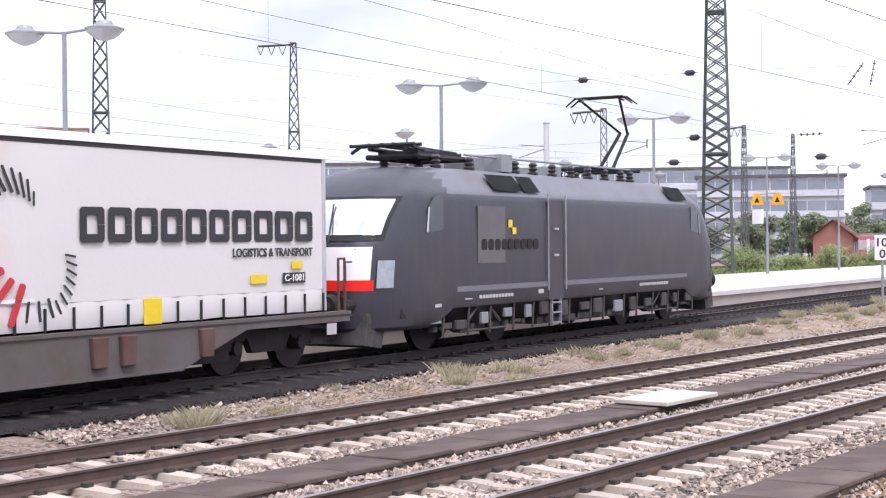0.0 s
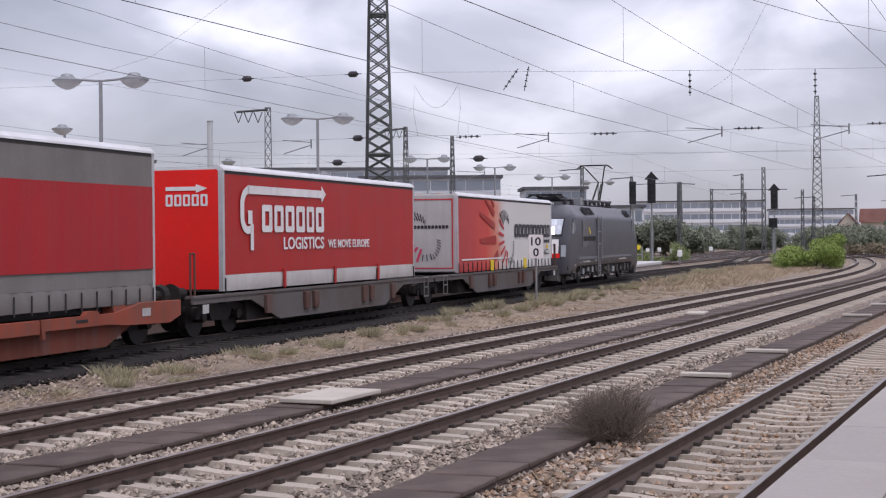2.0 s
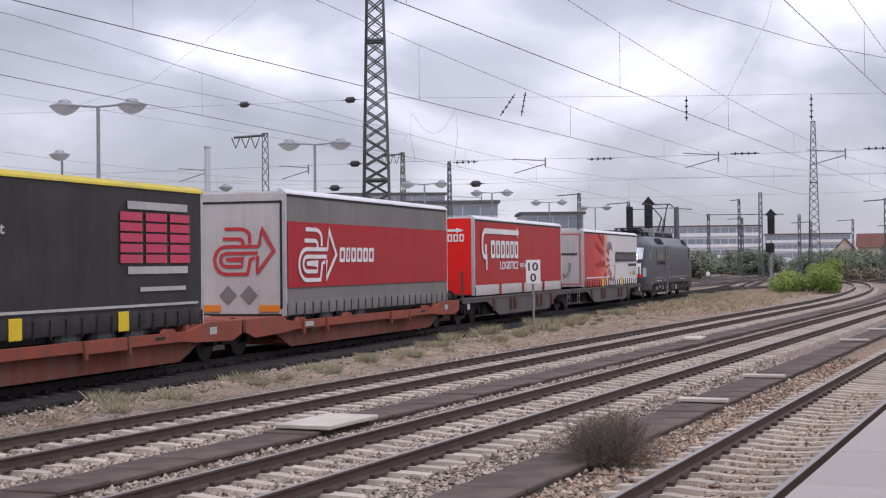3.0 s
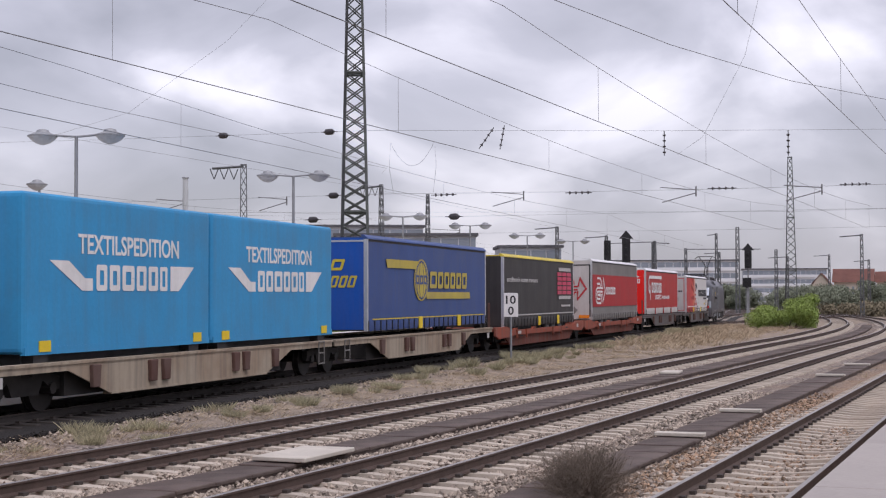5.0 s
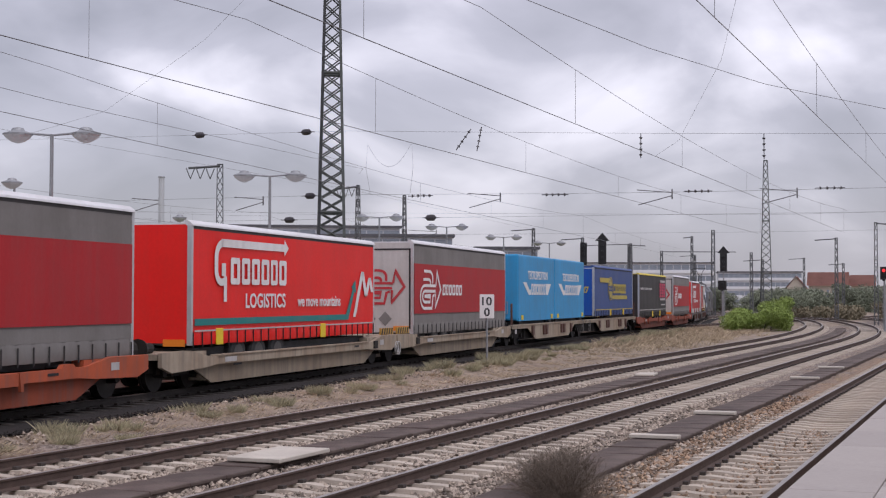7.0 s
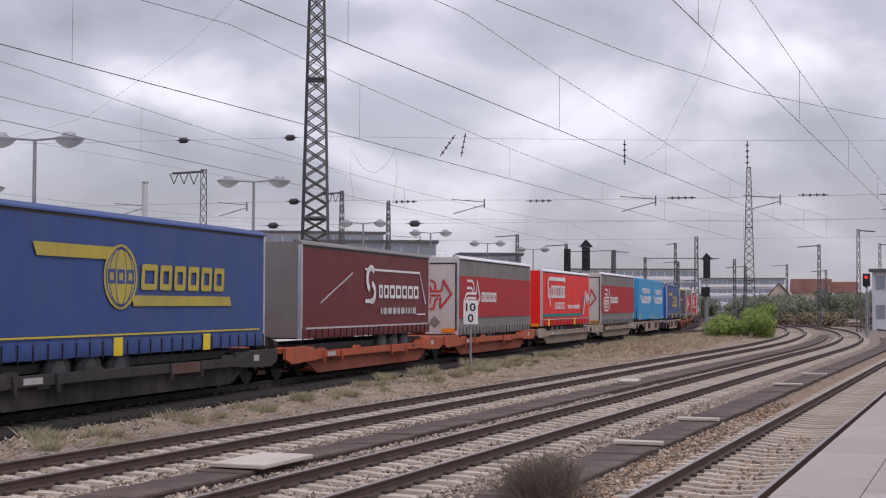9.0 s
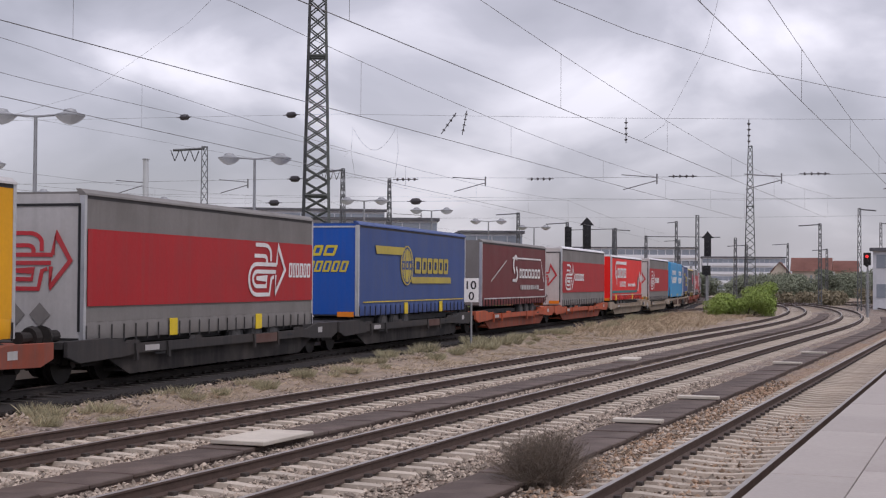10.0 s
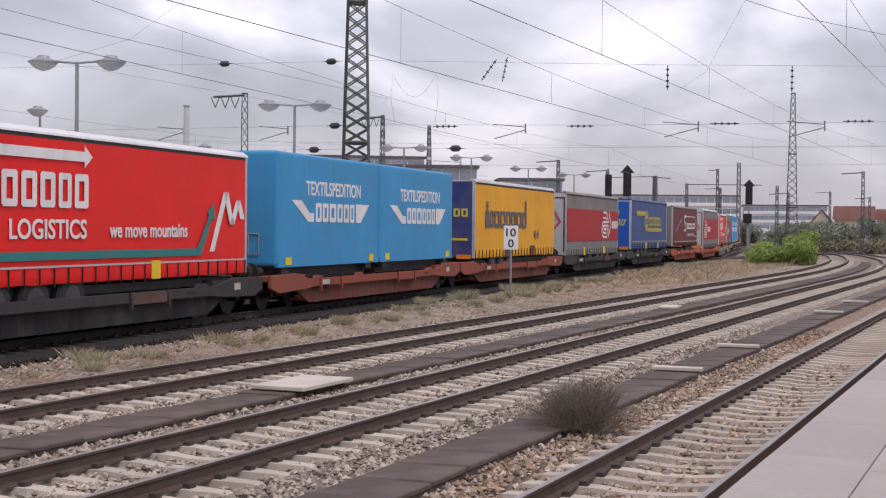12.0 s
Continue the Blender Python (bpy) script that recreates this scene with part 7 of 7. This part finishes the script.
# -- electric locomotive
def locomotive():
    t = thing("electric_locomotive", "dark grey electric locomotive with lighter grey roof and raised pantograph", "locomotive", -9.7, 4.95)
    # outline by height: z, half length, half width; the ends are rounded in plan
    levels = [(0.55, 9.20, 1.40), (0.63, 9.28, 1.46), (0.95, 9.32, 1.49), (1.4, 9.32, 1.49), (1.65, 9.30, 1.49), (2.25, 9.22, 1.49), (2.45, 9.13, 1.488), (2.9, 8.88, 1.48), (3.3, 8.56, 1.465), (3.45, 8.42, 1.45),
              (3.6, 8.24, 1.34), (3.78, 7.98, 1.19), (3.93, 7.62, 1.07), (4.03, 7.1, 0.96), (4.07, 6.6, 0.8)]
    hz, hl, hw = [np.array(c) for c in zip(*levels)]

    def around(z, a, off=0.0):
        """A point of the rounded end: a runs from 0 at the side to 90 at the middle of the front."""
        length, wide = float(np.interp(z, hz, hl)), float(np.interp(z, hz, hw))
        sn, cs = max(0.0, math.sin(radians(a))), max(0.0, math.cos(radians(a)))
        return length - 1.7 + 1.7 * sn ** 0.8 + off * sn, wide * cs ** 0.5 + off * cs

    bm = bmesh.new()
    rings = []
    for z, length, wide in levels:
        run = [f * (length - 1.7) for f in (-0.97, -0.9, -0.83, -0.4, 0, 0.4, 0.83, 0.9, 0.97)]
        end = [around(z, a) for a in (0, 4, 9, 15, 22, 30, 40, 52, 66, 80)]
        pts = [(x, -wide) for x in run] + [(x, -y) for x, y in end] + [around(z, 90)] + [(x, y) for x, y in end[::-1]]
        pts += [(-x, -y) for x, y in pts]
        ring = []
        for x, y in pts:
            skirt = 0.55 + 0.37 * ease((7.1 - abs(x)) / 0.7)
            ring.append(bm.verts.new((x, y, max(z, skirt + (z - 0.55) * 0.2 if z < 1.2 else z))))
        rings.append(ring)
    for a, b in zip(rings, rings[1:]):
        k = len(a)
        for i in range(k):
            f = bm.faces.new((a[i], a[(i + 1) % k], b[(i + 1) % k], b[i]))
            mid = f.calc_center_median()
            f.material_index = 1 if mid.z > 3.46 and abs(mid.x) < 6.5 else 0
    bm.faces.new(rings[0][::-1])
    bm.faces.new(rings[-1]).material_index = 1
    body = part("body", bm, [M["loco_grey"], M["loco_roof"]], t, smooth=True)
    body.data.set_sharp_from_angle(angle=radians(32))

    def front_sheet(name, z0, z1, y0, y1, d, mat, off, label=""):
        """A sheet that follows the rounded front between two heights and two widths."""
        bm = bmesh.new()
        rows = []
        for i in range(7):
            z = z0 + (z1 - z0) * i / 6
            wide = float(np.interp(z, hz, hw))
            row = []
            for k in range(15):
                y = y0 + (y1 - y0) * k / 14
                a = math.degrees(math.acos(min(1.0, (abs(y) / wide) ** 2)))
                px, py = around(z, a, off)
                row.append(bm.verts.new((d * px, math.copysign(py, y), z)))
            rows.append(row)
        for a, b in zip(rows, rows[1:]):
            for k in range(14):
                bm.faces.new((a[k], a[k + 1], b[k + 1], b[k]))
        return part(name, bm, M[mat], body, label, smooth=True)

    for d in (-1, 1):
        front_sheet("screen_surround", 2.42, 3.36, -1.30, 1.30, d, "black", 0.012)
        front_sheet("windscreen", 2.55, 3.30, -1.25, 1.25, d, "pale_glass", 0.022, "windscreen that mirrors the sky")
        for y in (-0.45, 0.1):
            bm = bmesh.new()
            rod(bm, (d * 9.28, y, 2.38), (d * 8.72, y + 0.25, 3.2), 0.018, seg=5)
            part("wiper", bm, M["black"], body)
        front_sheet("front_panel", 1.62, 2.30, -1.2, 1.2, d, "white", 0.012, "white front panel")
        front_sheet("front_stripe", 1.40, 1.62, -1.24, 1.24, d, "curtain_bright_red", 0.014, "red front stripe")
        for s in (-1, 1):
            front_sheet("headlight", 1.45, 2.02, s * 1.27, s * 1.41, d, "lens", 0.03, "upright clear headlight")
            bm = bmesh.new()
            x = d * 7.05
            prism(bm, [(x - 0.32 * d, 2.66), (x + 0.30 * d, 2.58), (x + 0.22 * d, 3.16), (x + 0.02 * d, 3.38), (x - 0.32 * d, 3.38)], s * 1.47 - 0.02, s * 1.49 + 0.012)
            part("cab_window", bm, M["glass"], body)
            bm = bmesh.new()
            rod(bm, (d * 7.36, s * 1.5, 2.60), (d * 7.29, s * 1.5, 3.14), 0.02, seg=5)
            part("window_frame", bm, M["alu"], body)
            bm = bmesh.new()
            rod(bm, (d * 9.3, s * 1.0, 0.9), (d * 9.5, s * 1.0, 0.95), 0.02, seg=6)
            rod(bm, (d * 9.5, s * 1.0, 0.95), (d * 9.5, s * 1.0, 2.0), 0.02, seg=6)
            rod(bm, (d * 9.5, s * 1.0, 2.0), (d * 9.3, s * 1.0, 2.0), 0.02, seg=6)
            part("grab_rail", bm, M["rust_bracket"], body)
            bm = bmesh.new()
            box(bm, d * 8.15 - 0.14, d * 8.15 + 0.14, s * 1.44 - 0.02, s * 1.44 + 0.02, 0.8, 1.0)
            part("step_recess", bm, M["black"], body)
    # side doors, rails, vents
    for s in (-1, 1):
        for x in (-1.7,):
            bm = bmesh.new()
            box(bm, x - 0.4, x + 0.4, s * 1.49 - 0.008, s * 1.49 + 0.008, 0.95, 3.4)
            door = part("side_door", bm, M["loco_grey"], body)
            for q in (-0.45, 0.45):
                bm = bmesh.new()
                rod(bm, (x + q, s * 1.53, 1.1), (x + q, s * 1.53, 3.3), 0.02, seg=6)
                part("handrail", bm, M["galvanised"], door)
            bm = bmesh.new()
            for z in (1.9, 2.5):
                rod(bm, (x - 0.15, s * 1.53, z), (x + 0.05, s * 1.53, z), 0.03, seg=5)
            part("handle", bm, M["alu"], door)
        bm = bmesh.new()
        for x in (-1.7,):
            for z in (0.35, 0.6, 0.85):
                box(bm, x - 0.22, x + 0.22, s * 1.48 - 0.04, s * 1.48 + 0.04, z, z + 0.04)
            for q in (-0.22, 0.22):
                box(bm, x + q - 0.02, x + q + 0.02, s * 1.48 - 0.03, s * 1.48 + 0.03, 0.3, 0.95)
        part("steps", bm, M["galvanised"], body)
        for x0, x1 in ((-4.5, -3.2), (-3.1, -2.35), (5.4, 6.6)):
            bm = bmesh.new()
            k = 0.03
            q = [bm.verts.new(p) for p in ((x0, s * (1.40 + k), 3.58), (x1, s * (1.40 + k), 3.58), (x1, s * (1.13 + k), 3.96), (x0, s * (1.13 + k), 3.96))]
            bm.faces.new(q)
            bmesh.ops.solidify(bm, geom=bm.faces[:], thickness=0.03)
            part("vent_grille", bm, M["black"], body, "dark roof vent grille")
        bm = bmesh.new()
        box(bm, -6.2, 6.4, s * 1.49 - 0.006, s * 1.49 + 0.008, 1.28, 1.40)
        part("side_stripe", bm, M["loco_roof"], body)
    M["faded_square"] = mk("faded_grey_square", (0.115, 0.112, 0.115), 0.5, amt=0.12)
    decal("pale_square", t, "faded_square", lambda b: bar(b, -5.35, -4.15, 1.9, 3.2, -1.495))
    decal("firm_mark", t, "yellow", lambda b: (bar(b, -4.0, -3.82, 2.72, 2.9, -1.495), bar(b, -3.82, -3.64, 2.56, 2.72, -1.495)))
    decal("firm_name", t, "bogie", lambda b: name_blocks(b, -5.2, -2.6, 2.2, 2.45, [1] * 9, -1.502, 0, 0.3))
    decal("number_bars", t, "panel_silver", lambda b: (name_blocks(b, -5.3, -3.8, 1.1, 1.18, [1] * 11, -1.495), name_blocks(b, 3.1, 5.0, 1.12, 1.2, [1] * 12, -1.495), bar(b, -7.1, -6.85, 0.98, 1.05, -1.5), bar(b, -2.6, -2.35, 1.12, 1.22, -1.495), bar(b, 0.6, 0.85, 1.1, 1.13, -1.495), bar(b, -5.9, -5.6, 1.1, 1.13, -1.495)))
    # bogies and underfloor boxes
    for bx in (-4.95, 4.95):
        bm = bmesh.new()
        for s in (-1, 1):
            prism(bm, [(bx - 1.9, 0.55), (bx - 1.2, 0.5), (bx - 0.7, 0.32), (bx + 0.7, 0.32), (bx + 1.2, 0.5), (bx + 1.9, 0.55), (bx + 1.9, 0.8), (bx + 0.8, 0.86), (bx - 0.8, 0.86), (bx - 1.9, 0.8)], s * 1.15 - 0.1, s * 1.15 + 0.1)
            for dx in (-1.9, -1.1, -0.4, 0.4, 1.1, 1.9):
                rod(bm, (bx + dx, s * 1.28, 0.4), (bx + dx, s * 1.28, 0.92), 0.1, seg=8)
        bg = part("bogie", bm, M["loco_bogie"], t, "grimy locomotive bogie")
        for s in (-1, 1):
            for dx in (-1.5, 1.5):
                bm = bmesh.new()
                box(bm, bx + dx - 0.24, bx + dx + 0.24, s * 1.3 - 0.08, s * 1.3 + 0.08, 0.42, 0.74)
                bevelled(bm, 0.03, 1)
                part("axle_box", bm, M["loco_bogie"], bg)
            for dx in (-0.75, 0.75):
                bm = bmesh.new()
                rod(bm, (bx + dx, s * 1.36, 0.5), (bx + dx * 0.2, s * 1.36, 0.92), 0.05, seg=6)
                part("damper", bm, M["loco_bogie"], bg)
            bm = bmesh.new()
            rod(bm, (bx - 1.0, s * 1.38, 0.36), (bx + 1.0, s * 1.38, 0.36), 0.03, seg=6)
            part("brake_pipe", bm, M["loco_bogie"], bg)
        for dx in (-1.5, 1.5):
            bm = bmesh.new()
            for s in (-1, 1):
                rod(bm, (bx + dx, s * 0.68, 0.575), (bx + dx, s * 0.83, 0.575), 0.575, 0.575, 26)
                rod(bm, (bx + dx, s * 0.83, 0.575), (bx + dx, s * 1.3, 0.575), 0.16, 0.14, 10)
            part("wheelset", bm, M["wheel"], bg)
    bm = bmesh.new()
    box(bm, -2.3, 2.4, -1.3, 1.3, 0.35, 0.95)
    for i in range(5):
        box(bm, -2.0 + i * 0.85, -1.3 + i * 0.85, -1.36, -1.28, 0.4, 0.85)
    part("transformer_box", bm, M["loco_bogie"], t)
    # boxes, valves and pipes that hang along the underframe
    rnd = random.Random(17)
    for s in (-1, 1):
        for i in range(15):
            x = -7.0 + i * 0.98 + rnd.uniform(-0.15, 0.15)
            if abs(x + 1.7) < 0.45:
                continue
            w, z = rnd.uniform(0.1, 0.26), rnd.uniform(0.42, 0.62)
            bm = bmesh.new()
            box(bm, x - w, x + w, s * 1.40 - 0.05, s * 1.40 + 0.05, z, z + rnd.uniform(0.2, 0.4))
            bevelled(bm, 0.015, 1)
            part("equipment_box", bm, M["loco_bogie"] if rnd.random() < 0.7 else M["galvanised"], t)
            bm = bmesh.new()
            rod(bm, (x + w + 0.08, s * 1.42, 0.3), (x + w + 0.14, s * 1.42, 0.95), 0.028, seg=6)
            part("hanger_pipe", bm, M["loco_bogie"], t)
    for d in (-1, 1):
        buffers(t, d * 9.64, d)
        bm = bmesh.new()
        prism(bm, [(d * 9.05, 0.95), (d * 9.2, 0.3), (d * 8.6, 0.2), (d * 8.4, 0.9)], -1.2, 1.2)
        part("snow_plough", bm, M["loco_bogie"], t)
    # roof gear: two pantographs, one raised, with insulators and conductors
    for i, x in enumerate((-5.8, -4.4, -2.3, -1.4, -0.4, 0.6, 1.6, 2.6, 3.6, 4.2)):
        for y in (-0.75, 0.55):
            bm = bmesh.new()
            lathe(bm, [(0.11, 0), (0.13, 0.06), (0.07, 0.1), (0.12, 0.16), (0.07, 0.2), (0.11, 0.26), (0.06, 0.32)], (x, y, 4.06), seg=10)
            part("roof_insulator", bm, M["insulator"], t)
    bm = bmesh.new()
    rod(bm, (-4.6, -0.75, 4.42), (4.2, -0.75, 4.42), 0.03)
    box(bm, -3.2, -2.7, -0.9, -0.3, 4.08, 4.5)
    box(bm, -3.9, -3.5, -0.6, 0.2, 4.08, 4.4)
    box(bm, 0.0, 0.8, -0.4, 0.6, 4.08, 4.35)
    part("roof_conductor", bm, M["galvanised"], t)
    bm = bmesh.new()
    for y in (-0.6, 0.6):
        rod(bm, (-6.3, y, 4.32), (-4.2, y, 4.32), 0.07)
        rod(bm, (-6.5, y * 0.75, 4.5), (-4.4, y * 0.5, 4.42), 0.055)
        rod(bm, (-6.6, y, 4.55), (-6.5, y * 1.5, 4.42), 0.04)
    for x in (-6.3, -5.3, -4.2):
        rod(bm, (x, -0.65, 4.32), (x, 0.65, 4.32), 0.06)
    for x in (-6.7, -6.45):
        rod(bm, (x, -0.8, 4.56), (x, 0.8, 4.56), 0.045)
    box(bm, -6.1, -4.3, -0.5, 0.5, 4.38, 4.46)
    for y in (-0.3, 0.0, 0.3):
        rod(bm, (-6.75, y, 4.58), (-4.0, y * 0.6, 4.5), 0.035)
    part("lowered_pantograph", bm, M["black"], t)
    bm = bmesh.new()
    for y in (-0.6, 0.6):
        rod(bm, (2.5, y, 4.42), (5.0, y, 4.42), 0.06)
    for x in (2.5, 3.7, 5.0):
        rod(bm, (x, -0.7, 4.42), (x, 0.7, 4.42), 0.06)
    base = part("pantograph_base", bm, M["black"], t)
    bm = bmesh.new()
    rod(bm, (4.3, -0.2, 4.45), (5.55, -0.12, 5.6), 0.05)
    rod(bm, (4.3, 0.2, 4.45), (5.55, 0.12, 5.6), 0.05)
    rod(bm, (4.8, 0, 4.45), (5.65, 0, 5.52), 0.03)
    part("lower_arm", bm, M["bogie"], t)
    bm = bmesh.new()
    rod(bm, (5.55, -0.1, 5.6), (4.05, -0.55, 6.44), 0.035)
    rod(bm, (5.55, 0.1, 5.6), (4.05, 0.55, 6.44), 0.035)
    part("upper_arm", bm, M["bogie"], t)
    bm = bmesh.new()
    for x in (3.9, 4.2):
        rod(bm, (x, -0.7, 6.54), (x, 0.7, 6.54), 0.035)
        for s in (-1, 1):
            rod(bm, (x, s * 0.7, 6.54), (x, s * 0.98, 6.32), 0.03, 0.02)
    rod(bm, (3.9, -0.6, 6.46), (4.2, -0.6, 6.46), 0.03)
    rod(bm, (3.9, 0.6, 6.46), (4.2, 0.6, 6.46), 0.03)
    part("collector_head", bm, M["bogie"], t)


locomotive()
settle(MOVERS[-1][0], 0.93)


def motions():
    for ob, s, base in MOVERS:
        walk(ob, [(k * 0.5, train_pose(s + travelled(k * 0.5), base)) for k in range(25)])


motions()
